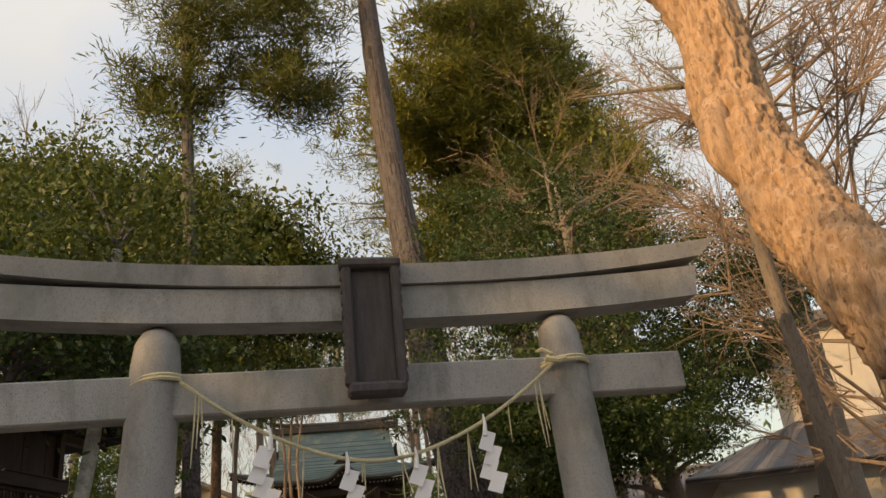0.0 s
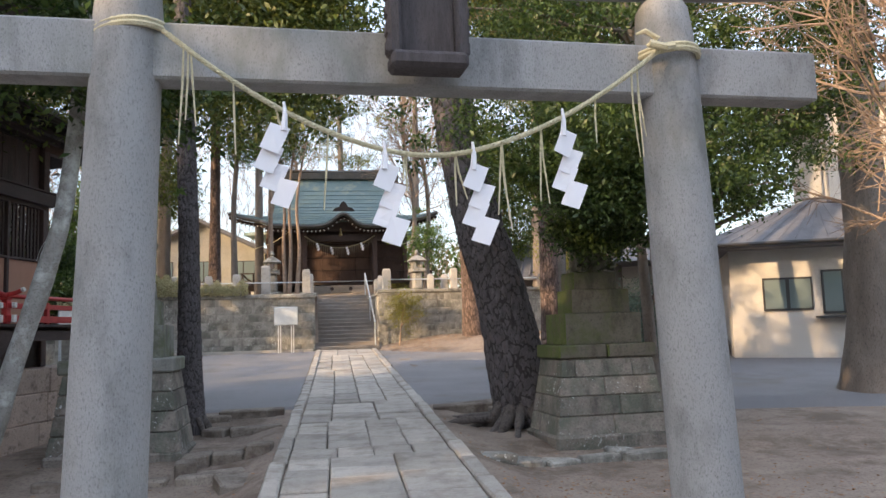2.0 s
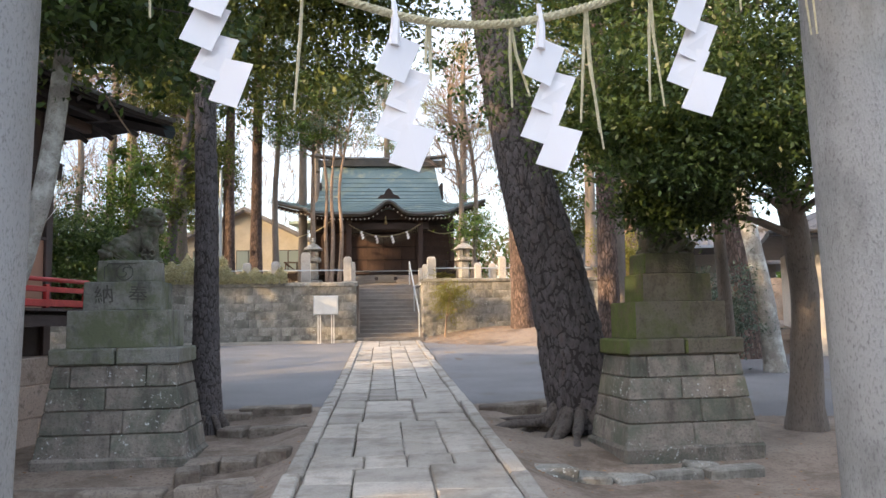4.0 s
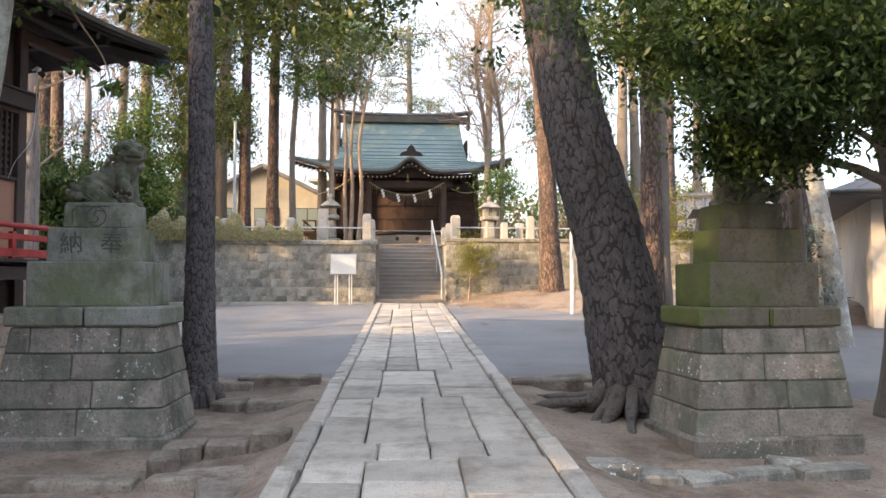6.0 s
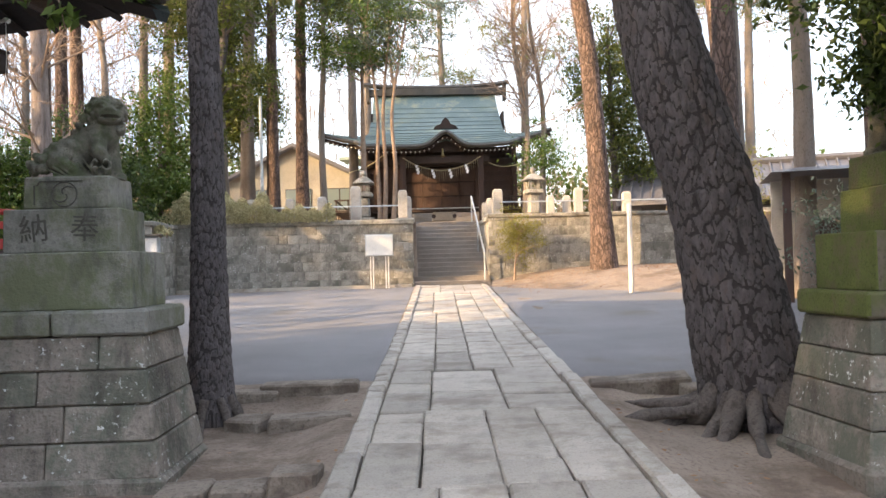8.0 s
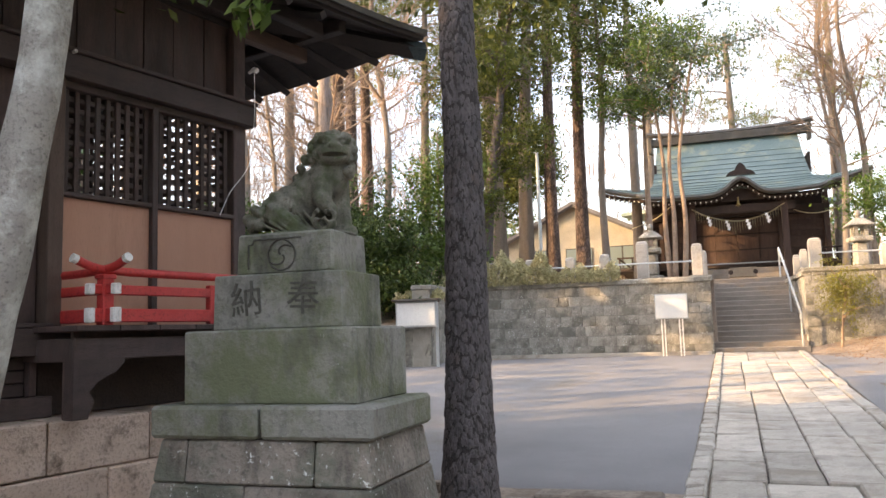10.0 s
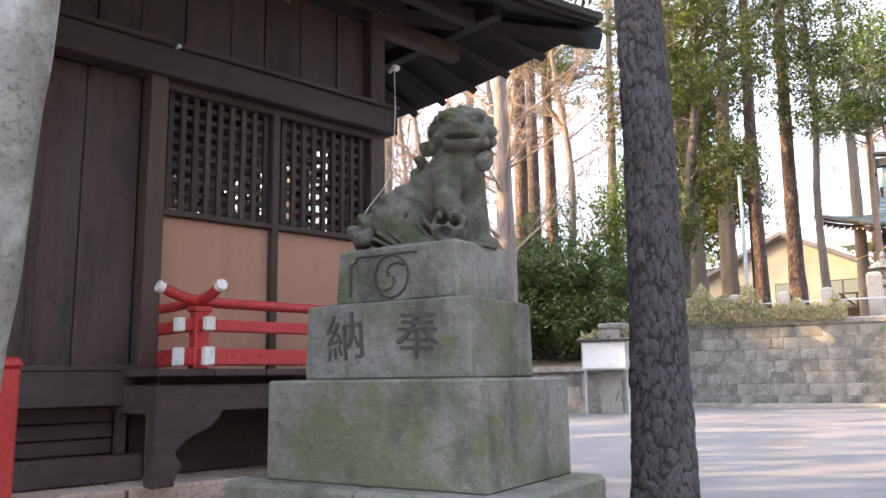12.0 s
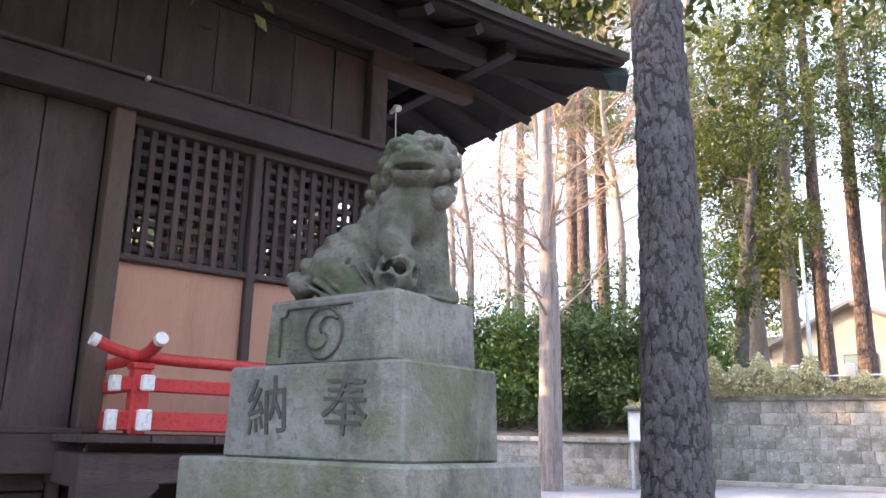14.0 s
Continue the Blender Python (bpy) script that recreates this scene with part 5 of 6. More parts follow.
# ---- terrace furniture ----
def lantern(at):
    t = thing("stone_lantern", "weathered stone lantern with a hipped cap", "stone lantern", at, group="lanterns flanking the steps")
    part("base", box((0.62, 0.62, 0.16), (0, 0, 0), bevel=0.03), WALLST, t)
    part("shaft", box((0.36, 0.36, 0.62), (0, 0, 0.16), bevel=0.05, taper=(0.85, 0.85)), WALLST, t)
    part("platform", box((0.52, 0.52, 0.13), (0, 0, 0.78), bevel=0.03), WALLST, t)
    fb = bmesh.new()
    for sx in (-1, 1):
        for sy in (-1, 1):
            box((0.10, 0.10, 0.27), (sx * 0.12, sy * 0.12, 0.91), bm=fb)
    box((0.24, 0.24, 0.06), (0, 0, 0.905), bm=fb)
    part("fire_box", fb, WALLST, t)
    part("cap", box((0.66, 0.66, 0.20), (0, 0, 1.18), bevel=0.025, taper=(0.35, 0.35)), WALLST, t)
    part("finial", tube([(0, 0, 1.36), (0, 0, 1.42), (0, 0, 1.48), (0, 0, 1.56), (0, 0, 1.6)], [0.09, 0.05, 0.085, 0.06, 0.01], 10), WALLST, t)
    return t


lan = lantern((-0.78, 29.6, TERRACE))
copy_thing(lan, pose(4.35, 29.6, TERRACE, 0, 0, 6))


def fence_post(at, h, wd=0.24):
    t = thing("stone_post", "squared pale granite fence post on the terrace edge", "stone post", at, group="fence posts on the terrace")
    part("shaft", box((wd, wd * 0.9, h), (0, 0, 0), bevel=0.02), WHITESTONE, t)
    part("head", box((wd * 0.98, wd * 0.88, 0.06), (0, 0, h), bevel=0.02, taper=(0.7, 0.7)), WHITESTONE, t)
    return t


WHITESTONE = surface("pale_granite", (0.40, 0.375, 0.345), (0.50, 0.47, 0.43), 3, 0.85, 0.25, c3=(0.28, 0.26, 0.23), spot=0.6, spot_scale=2, fine=80)
for x, y, h, wd in ((-3.75, 27.55, 0.62, 0.24), (-2.72, 27.55, 0.62, 0.24), (-1.85, 27.55, 0.66, 0.26), (-0.95, 28.0, 0.95, 0.3), (0.36, 27.6, 0.80, 0.26), (0.52, 28.9, 0.72, 0.2), (0.55, 30.2, 0.72, 0.2),
                    (3.06, 28.1, 0.80, 0.28), (2.98, 29.4, 0.66, 0.18), (2.96, 30.6, 0.62, 0.18), (4.62, 28.35, 0.62, 0.22), (5.15, 28.6, 0.62, 0.22), (5.45, 28.4, 0.82, 0.24), (6.9, 28.5, 0.7, 0.24), (-4.7, 27.55, 0.6, 0.24)):
    fence_post((x, y, TERRACE - 0.06 if y > 27.7 else 2.90), h, wd)
fence = thing("pipe_fence", "thin galvanised pipe fence between the stone posts", "fence", (0, 0, 0))
for z in (0.42,):
    part("pipe", tube([(-5.5, 27.6, 2.92 + z), (0.3, 27.62, 2.92 + z)], 0.022, 6), STEEL, fence)
    part("pipe", tube([(3.2, 28.2, 3.0 + z), (8.5, 28.5, 3.0 + z)], 0.022, 6), STEEL, fence)
hand = thing("handrail", "pale steel handrail beside the steps", "handrail", (0, 0, 0))
part("rail", tube([(2.58, 27.5, 1.12), (2.58, 27.5, 1.98), (2.62, 31.4, 3.88), (2.62, 31.4, 3.05)], 0.026, 8), STEEL, hand)
part("baluster", tube([(2.60, 29.4, 2.05), (2.60, 29.4, 2.9)], 0.022, 8), STEEL, hand)

sign = thing("notice_sign", "blank white notice board on two pale posts", "sign", (-0.30, 26.72, 1.06), 2)
part("board", box((0.70, 0.035, 0.54), (0, -0.03, 0.90), bevel=0.006), BOARD, sign)
part("frame", box((0.74, 0.03, 0.58), (0, 0.005, 0.88), bevel=0.006), STEEL, sign)
for x in (-0.2, 0.2):
    for dx in (-0.035, 0.035):
        part("post", box((0.028, 0.028, 1.0), (x + dx, 0.02, -0.05)), WHITE, sign)
cabinet = thing("notice_cabinet", "grey metal notice cabinet with a small pitched lid", "notice cabinet", (-5.95, 24.86, 1.92), 3)
part("body", box((0.98, 0.20, 0.60), (0, 0, 0), bevel=0.01), STEEL, cabinet)
part("glass_front", box((0.90, 0.02, 0.52), (0, -0.105, 0.04)), BOARD, cabinet)
part("lid", box((1.12, 0.36, 0.05), (0, -0.02, 0.602), bevel=0.012), COPPER_D, cabinet)
for x in (-0.46, 0.46):
    part("post", box((0.06, 0.06, 1.5), (x, 0.06, -1.0)), STEEL, cabinet)
wp = thing("white_pole", "thin white painted marker pole by the bank", "pole", (5.38, 23.15, 0.86))
part("shaft", tube([(0, 0, -0.1), (0, 0, 2.05), (0.0, 0, 2.08)], [0.055, 0.055, 0.02], 10), WHITE, wp)
fp = thing("steel_pole", "tall thin galvanised steel pole on the terrace", "pole", (-4.03, 30.9, TERRACE), group="")
part("shaft", tube([(0, 0, -0.1), (0, 0, 4.2)], [0.06, 0.045], 10), STEEL, fp)
part("base", box((0.36, 0.36, 0.45), (0, 0, -0.05), bevel=0.02), WHITESTONE, fp)


# ---- houses ----
def window(name, parent, at, size, rz=0, panes=2, frame_mat=None, curtain=False):
    """A sliding window standing proud of a wall that faces local -y."""
    w_ = part(name, box((size[0], 0.06, size[1]), at), frame_mat or DARKMETAL, parent)
    for k in range(panes):
        pw = size[0] / panes
        part("pane", box((pw - 0.08, 0.02, size[1] - 0.10), (at[0] - size[0] / 2 + pw * (k + 0.5), at[1] - 0.03, at[2] + 0.05)), GLASS, w_)
    return w_


house = thing("plastered_house", "cream plastered two-storey house with a tiled lower roof", "house", (10.55, 19.2, 0.55), -25)
part("wall", box((9.0, 6.0, 3.25), (4.5, 3.0, 0.0)), PLASTER, house)
part("upper_wall", box((6.5, 5.0, 3.2), (6.0, 4.0, 3.6)), PLASTER, house)
part("base_strip", box((9.06, 0.06, 0.16), (4.5, -0.02, -0.02)), surface("concrete_strip", (0.2, 0.19, 0.18), (0.26, 0.25, 0.24), 4), house)
bm = bmesh.new()
rv = [bm.verts.new(c) for c in ((-0.85, -0.85, 2.96), (9.9, -0.85, 2.96), (9.9, 6.8, 2.96), (-0.85, 6.8, 2.96), (2.4, 1.8, 4.30), (8.0, 1.8, 4.30), (8.0, 4.5, 4.30), (2.4, 4.5, 4.30))]
lo = [bm.verts.new((v.co.x, v.co.y, v.co.z - 0.14)) for v in rv[:4]]
for f in ((0, 1, 5, 4), (1, 2, 6, 5), (2, 3, 7, 6), (3, 0, 4, 7), (4, 5, 6, 7)):
    bm.faces.new([rv[i] for i in f])
for i in range(4):
    bm.faces.new((rv[i], lo[i], lo[(i + 1) % 4], rv[(i + 1) % 4]))
bm.faces.new(lo)
part("roof", bm, TILE, house)
for k in range(30):
    x0 = -0.7 + 0.355 * k
    x1 = min(max(x0, 2.4), 8.0)
    part("roof_rib", tube([(x0, -0.85, 3.00), (x0 + (x1 - x0) * 0.8, -0.85 + 2.65 * 0.8, 3.00 + 1.34 * 0.8)], 0.008, 5), TILE, house)
part("gutter", tube([(-0.85, -0.93, 2.90), (9.9, -0.93, 2.90)], 0.05, 8), DARKMETAL, house)
window("window", house, (1.30, -0.02, 1.32), (1.12, 0.80))
window("window", house, (2.55, -0.02, 1.22), (0.95, 1.05))
part("sill_shelf", box((1.3, 0.35, 0.05), (2.55, -0.18, 1.12), bevel=0.005), DARKMETAL, house)
window("window", house, (7.0, 1.48, 4.6), (1.5, 1.2))
part("upper_roof", box((7.6, 6.2, 0.25), (6.0, 4.0, 6.8)), TILE, house)
part("door", box((0.9, 0.06, 2.0), (4.4, -0.02, 0.05)), SHRINE_D, house)
porch = thing("porch", "small tiled porch with pale posts beside the house", "porch", (8.6, 20.6, 0.6), -20)
part("roof", box((2.4, 2.4, 0.12), (0, 0, 2.6), bevel=0.02, taper=(0.55, 0.55)), TILE, porch)
for x in (-0.9, 0.9):
    part("post", box((0.14, 0.14, 2.7), (x, -0.9, -0.05), bevel=0.01), SHRINE, porch)
part("wall", box((2.0, 0.12, 2.6), (0, 0.8, 0)), PLASTER, porch)
part("lattice_panel", box((1.0, 0.06, 1.5), (0.3, 0.72, 0.3)), SHRINE, porch)

yhouse = thing("yellow_house", "pale yellow gabled house behind the shrine grounds", "house", (-5.7, 52, 2.4), -4)
wall_o = [(-3.9, 0), (3.9, 0), (3.9, 4.4), (0, 6.3), (-3.9, 4.4)]
part("wall", prism(wall_o, 9.0), YELLOW, yhouse)
for s in (-1, 1):
    part("roof_slope", tube([(s * 4.5, -0.4, 4.15), (0, -0.4, 6.35)], 0.12, 4), TILE, yhouse)
    bm = bmesh.new()
    q = [bm.verts.new(c) for c in ((0, -0.5, 6.38), (s * 4.5, -0.5, 4.18), (s * 4.5, 9.5, 4.18), (0, 9.5, 6.38))]
    q2 = [bm.verts.new((v.co.x, v.co.y, v.co.z + 0.16)) for v in q]
    bm.faces.new(q), bm.faces.new(q2[::-1])
    for i in range(4):
        bm.faces.new((q[i], q2[i], q2[(i + 1) % 4], q[(i + 1) % 4]))
    part("roof", bm, TILE, yhouse)
for x in (-2.4, 0.2, 2.6):
    window("window", yhouse, (x, -0.02, 2.6), (1.5, 1.3))

shed = thing("storehouse", "dark timber storehouse with white doors and a tiled roof", "building", (13.5, 36.5, 1.25), -22)
part("wall", box((9.0, 4.0, 2.9), (1.0, 2, 0.0)), surface("grey_boards", (0.10, 0.10, 0.105), (0.15, 0.15, 0.155), 3), shed)
for k in range(3):
    part("door_leaf", box((1.35, 0.06, 2.0), (-1.5 + 1.5 * k, -0.05, 0.35), bevel=0.01), BOARD, shed)
    part("door_frame", box((0.14, 0.10, 2.2), (-2.25 + 1.5 * k, -0.06, 0.3)), DARKMETAL, shed)
part("door_head", box((4.8, 0.10, 0.22), (0.0, -0.06, 2.42)), DARKMETAL, shed)
bm = bmesh.new()
q = [bm.verts.new(c) for c in ((-4.4, -1.0, 2.75), (6.4, -1.0, 2.75), (6.4, 2.0, 4.3), (-4.4, 2.0, 4.3), (-4.4, 5.0, 2.75), (6.4, 5.0, 2.75))]
q2 = [bm.verts.new((v.co.x, v.co.y, v.co.z - 0.15)) for v in q]
for f in ((0, 1, 2, 3), (3, 2, 5, 4)):
    bm.faces.new([q[i] for i in f])
    bm.faces.new([q2[i] for i in f[::-1]])
for a, b in ((0, 1), (1, 2), (2, 5), (5, 4), (4, 3), (3, 0)):
    bm.faces.new((q[a], q2[a], q2[b], q[b]))
part("roof", bm, TILE, shed)
for k in range(26):
    x = -4.3 + 0.42 * k
    part("roof_rib", tube([(x, -1.0, 2.80), (x, 2.0, 4.35)], 0.05, 5), TILE, shed)
part("ridge_tiles", tube([(-4.5, 2.0, 4.42), (6.5, 2.0, 4.42)], 0.14, 6), TILE, shed)


# ---- near trees ----
tree("leaning_pine", "tall dark pine leaning over the paved approach", [(3.18, 12.15, 0.36), (3.04, 12.15, 1.04), (2.86, 12.2, 2.05), (2.54, 12.32, 3.29), (2.29, 12.54, 4.98), (2.13, 12.88, 7.12), (1.91, 13.22, 10.5), (1.71, 13.44, 15.01), (1.71, 13.56, 18.95)], 0.375, 0.12,
     [((1.7, 13.5, 17.6), (3.2, 3.0, 1.8), 3), ((-0.5, 13.5, 15.2), (1.6, 1.4, 0.7), 1)], PINE, NEEDLE, 220, 90, 0.24, 0.22, 0.12, 21, 14, 240, 0.06, 0.34, True, steps=110, plates=(0.072, 0.165, 0.020))
tree("slender_pine", "slim straight pine with plated dark bark", [(-1.46, 12.75, 0.40), (-1.50, 12.95, 1.6), (-1.53, 13.1, 3.2), (-1.60, 13.25, 5.0), (-1.72, 13.4, 8), (-1.9, 13.6, 12), (-2.0, 13.6, 14)], 0.160, 0.085,
     [((-0.8, 13.6, 12.7), (2.0, 1.8, 1.3), 3), ((0.3, 13.8, 11.2), (1.0, 1.0, 0.5), 0.8), ((-2.2, 13.8, 11.0), (1.1, 1.1, 0.6), 1)], PINE, NEEDLE, 300, 90, 0.22, 0.22, 0.12, 22, 14, 150, 0.05, 0.45, True, steps=140, plates=(0.046, 0.105, 0.012))
# exposed roots
for base, n, seed, sc in (((3.13, 12.1, 0.36), 24, 3, 1.2), ((-1.46, 12.72, 0.40), 7, 4, 0.6)):
    rr = random.Random(seed)
    t = thing("pine_roots", "gnarled exposed pine roots gripping the bare earth", "tree roots", base)
    for k in range(n):
        a = 2 * math.pi * k / n + rr.uniform(-0.2, 0.2)
        L = rr.uniform(0.6, 1.25) * sc
        bend = rr.uniform(-0.4, 0.4)
        pts = [(0.26 * sc * math.cos(a), 0.26 * sc * math.sin(a), 0.26 * sc), (0.40 * sc * math.cos(a), 0.40 * sc * math.sin(a), 0.07 * sc), (L * 0.7 * math.cos(a + bend * .5), L * 0.7 * math.sin(a + bend * .5), 0.035), (L * math.cos(a + bend), L * math.sin(a + bend), -0.12)]
        pts = pts[:2] + [(u, v, height(base[0] + u, base[1] + v) - base[2] + dz) for (u, v, _), dz in zip(pts[2:], (0.015, -0.14))]
        part("root", tube(spine(pts, 5), [(0.055 + 0.035 * (k % 3 == 0)) * sc * (1 - i / 17) + 0.014 for i in range(16)], 10, wob=0.55, seed=k), ROOT, t, smooth=True)
tree("lichen_tree", "pale lichen-covered slanting trunk beside the hall", [(-3.18, 10.02, 0.25), (-2.98, 10.0, 0.9), (-2.75, 9.98, 1.65), (-2.50, 9.9, 2.4), (-2.34, 9.86, 3.0), (-2.2, 9.8, 4.2), (-2.1, 9.7, 6.0)], 0.115, 0.06,
     [((-2.3, 9.9, 6.2), (2.0, 1.8, 1.4), 3), ((-1.7, 10.3, 4.6), (0.9, 0.8, 0.35), 0.5), ((-2.9, 10.8, 5.0), (1.2, 1.2, 0.7), 1)], LICHEN, LEAF_H, 230, 55, 0.22, 0.10, 0.45, 23, 14, 18, 0.12, 0.3, limb=PINE)
old = tree("old_tree", "massive leaning tree with flaking orange bark", [(3.8, 2.3, -0.1), (3.74, 3.0, 1.5), (3.72, 4.14, 3.11), (3.75, 4.51, 3.65), (3.75, 4.88, 4.38), (3.79, 5.22, 5.26), (3.88, 5.4, 6.29), (3.45, 5.7, 8.5), (3.6, 5.9, 11)], 0.36, 0.20, [], OLDBARK, None, seed=24, sides=110, wob=0.20, flare=0.5, flake=0.045, steps=44)
part("burl", tube(spine([(-0.02, 2.55, 4.25), (-0.30, 2.66, 4.55), (-0.36, 2.72, 4.85), (-0.2, 2.85, 5.3), (0.0, 2.95, 5.6)], 6), [0.05 + 0.07 * math.sin(math.pi * i / 24) for i in range(25)], 20, wob=0.3, seed=3, flake=0.015), OLDBARK, old, smooth=True)
tree("yard_tree", "stout grey-brown tree standing before the plastered house", [(9.15, 12.75, 0.35), (9.28, 12.8, 2.0), (9.38, 12.9, 4.0), (9.45, 13, 7), (9.4, 13, 11)], 0.40, 0.22,
     [((8.7, 13, 12), (3.5, 3.5, 2.0), 1)], BARK, NEEDLE_Y, 60, 60, 0.3, 0.22, 0.1, 25, 10, 24, 0.12, 0.5, True)
tree("thin_tree", "thin smooth grey trunk beside the gate", [(4.55, 5.9, 0.1), (4.4, 5.9, 1.6), (4.2, 5.8, 3.0), (4.05, 5.7, 4.4), (4.1, 5.6, 6.5)], 0.085, 0.05, [], BARK, None, seed=26, sides=12, wob=0.08)
bare_tree("bare_tree", "leafless tree with a fan of warm brown twigs", [(7.6, 8.6, 0.2), (7.3, 8.6, 3.5), (7.0, 8.7, 6.5), (6.9, 8.8, 10)], 0.16, 31, 3.0, 56, 12, 8, BARK, TWIG, 0.22, 0.9, 0.04)
bare_tree("bare_tree", "leafless tree with tangled grey twigs", [(5.6, 13.2, 0.4), (5.3, 13.0, 4), (5.0, 12.9, 7), (4.9, 12.8, 9)], 0.10, 32, 2.2, 18, 8, 6, BARK, TWIG, 0.45, 0.8, 0.03)
tree("smooth_tree", "pale smooth-barked tree trunk near the porch", [(8.0, 16.3, 0.55), (7.85, 16.3, 2), (7.55, 16.4, 4), (7.3, 16.5, 7), (7.2, 16.5, 10)], 0.17, 0.09,
     [((7.2, 16.5, 10.5), (2.8, 2.8, 1.8), 1)], LICHEN, LEAF_Y, 70, 60, 0.28, 0.11, 0.45, 27, 12, 14, 0.06)
tree("warm_trunk", "broad sunlit reddish trunk behind the pedestal", [(8.9, 19.2, 0.6), (8.85, 19.2, 3), (8.8, 19.3, 8), (8.7, 19.3, 13)], 0.36, 0.2,
     [((8.7, 19.3, 13), (3.2, 3.2, 2.5), 1)], PINE2, NEEDLE_Y, 70, 70, 0.3, 0.22, 0.09, 28, 10, 20, 0.06, 0.3, True)

for k, (x, y, h, lf, bk) in enumerate(((5.55, 18.2, 19.0, NEEDLE_Y, PINE2), (7.2, 22.3, 21.0, NEEDLE_Y, PINE2), (6.2, 19.5, 18.0, NEEDLE_Y, BARK), (8.2, 20.8, 17.0, NEEDLE_Y, BARK))):
    z0 = height(x, y)
    tree("sunlit_conifer", "tall conifer with golden sunlit needles", [(x, y, z0), (x, y, z0 + 5), (x - 0.2, y, z0 + 9), (x, y, z0 + h)], 0.22, 0.06,
         [((x, y, z0 + h * 0.80), (2.4, 2.0, 2.8), 4), ((x - 1.8, y - 0.4, z0 + h * 0.68), (2.2, 1.6, 1.3), 2.5), ((x + 1.1, y - 0.3, z0 + h * 0.56), (1.7, 1.6, 0.9), 1.5), ((x - 1.3, y, z0 + h * 0.50), (2.0, 1.6, 1.1), 1.6), ((x, y, z0 + h * 0.97), (1.3, 1.3, 1.0), 1)] + ([((x - 0.5, y, z0 + 14.2), (3.0, 2.0, 3.0), 6), ((x + 1.8, y, z0 + 11.5), (2.0, 1.6, 1.8), 3)] if k == 3 else []),
         bk, lf, 760 if k == 3 else 400, 84, 0.26, 0.26, 0.17, 140 + k, 30, 12, 0.08, 0.3, True, group="sunlit conifers beyond the gate")

# broad evergreens behind the gate
tree("evergreen_oak", "dense dark evergreen tree overhanging the stone pedestal", [(5.65, 11.6, 0.35), (5.6, 11.4, 2.0), (5.2, 11.2, 3.6), (4.6, 11.2, 5.5), (4.5, 11.3, 7)], 0.19, 0.06,
     [((3.6, 10.6, 4.9), (2.5, 1.9, 1.5), 5), ((3.25, 9.7, 3.75), (1.0, 1.1, 0.75), 1.8), ((3.7, 9.9, 3.3), (0.7, 0.55, 0.5), 1.4), ((5.1, 10.2, 3.7), (1.5, 1.3, 0.9), 2.0), ((6.0, 11.5, 4.7), (1.6, 1.5, 1.3), 2), ((4.4, 11.7, 6.6), (2.4, 1.6, 1.4), 4.5), ((2.95, 9.95, 3.6), (0.75, 0.7, 0.40), 1.3), ((3.3, 9.55, 3.2), (0.85, 0.5, 0.42), 1.6), ((3.6, 10.35, 2.80), (0.50, 0.30, 0.34), 1.8), ((4.5, 9.3, 3.2), (0.9, 0.7, 0.5), 1.2), ((4.4, 10.4, 3.45), (0.8, 0.7, 0.6), 1), ((6.8, 11.0, 5.1), (1.4, 1.2, 1.2), 3.2), ((7.6, 11.2, 6.3), (1.3, 1.2, 1.0), 2.2)],
     BARK, LEAF_D, 1800, 74, 0.15, 0.070, 0.42, 41, 60, 16)
tree("hall_evergreen", "dense evergreen tree rising behind the gate and hall", [(-7.3, 16.6, 0.5), (-7.2, 16.5, 3.5), (-6.6, 16.2, 6.4), (-5.0, 15.6, 8.0), (-3.8, 15.4, 9.0)], 0.20, 0.07,
     [((-2.9, 14.9, 7.3), (2.8, 2.0, 1.6), 5), ((-0.6, 14.8, 6.5), (2.0, 1.6, 1.6), 3), ((-4.6, 15.0, 6.6), (2.2, 1.6, 1.5), 3), ((-1.9, 15.0, 8.7), (1.5, 1.1, 1.1), 2), ((-4.3, 14.9, 9.0), (2.4, 1.3, 1.5), 5), ((-7.2, 15.3, 8.6), (2.4, 1.3, 2.0), 5), ((-2.9, 15.0, 8.6), (1.6, 1.1, 1.3), 3), ((-0.7, 14.8, 8.1), (1.3, 1.0, 1.1), 2.5), ((0.4, 14.9, 7.4), (1.0, 0.9, 0.9), 1.6)],
     PINE, LEAF_H, 1900, 60, 0.24, 0.12, 0.45, 42, 50, 14)
tree("gate_evergreen", "leafy evergreen bough hanging beside the gate", [(-3.6, 8.6, 0.2), (-3.5, 8.7, 2), (-3.1, 8.9, 3.6), (-2.7, 9.0, 5)], 0.12, 0.05,
     [((-2.6, 9.0, 4.6), (1.3, 1.2, 0.8), 2), ((-1.5, 9.6, 4.4), (0.8, 0.9, 0.7), 1.2), ((-3.8, 8.6, 5.0), (1.3, 1.2, 0.9), 1)], PINE, LEAF_D, 190, 60, 0.19, 0.10, 0.45, 43, 24, 12)
tree("near_bough", "drooping green leaves in front of the hall eaves", [(-2.3, 9.9, 4.6), (-1.9, 10.05, 3.7), (-1.66, 10.13, 3.3), (-1.58, 10.15, 3.0)], 0.016, 0.004,
     [((-1.60, 10.15, 3.04), (0.07, 0.06, 0.12), 1), ((-1.83, 10.03, 3.22), (0.08, 0.06, 0.05), 0.8), ((-1.3, 10.3, 3.24), (0.08, 0.06, 0.03), 0.5)], TWIG, LEAF_M, 14, 7, 0.04, 0.10, 0.40, 44, 0, 6, flare=0)

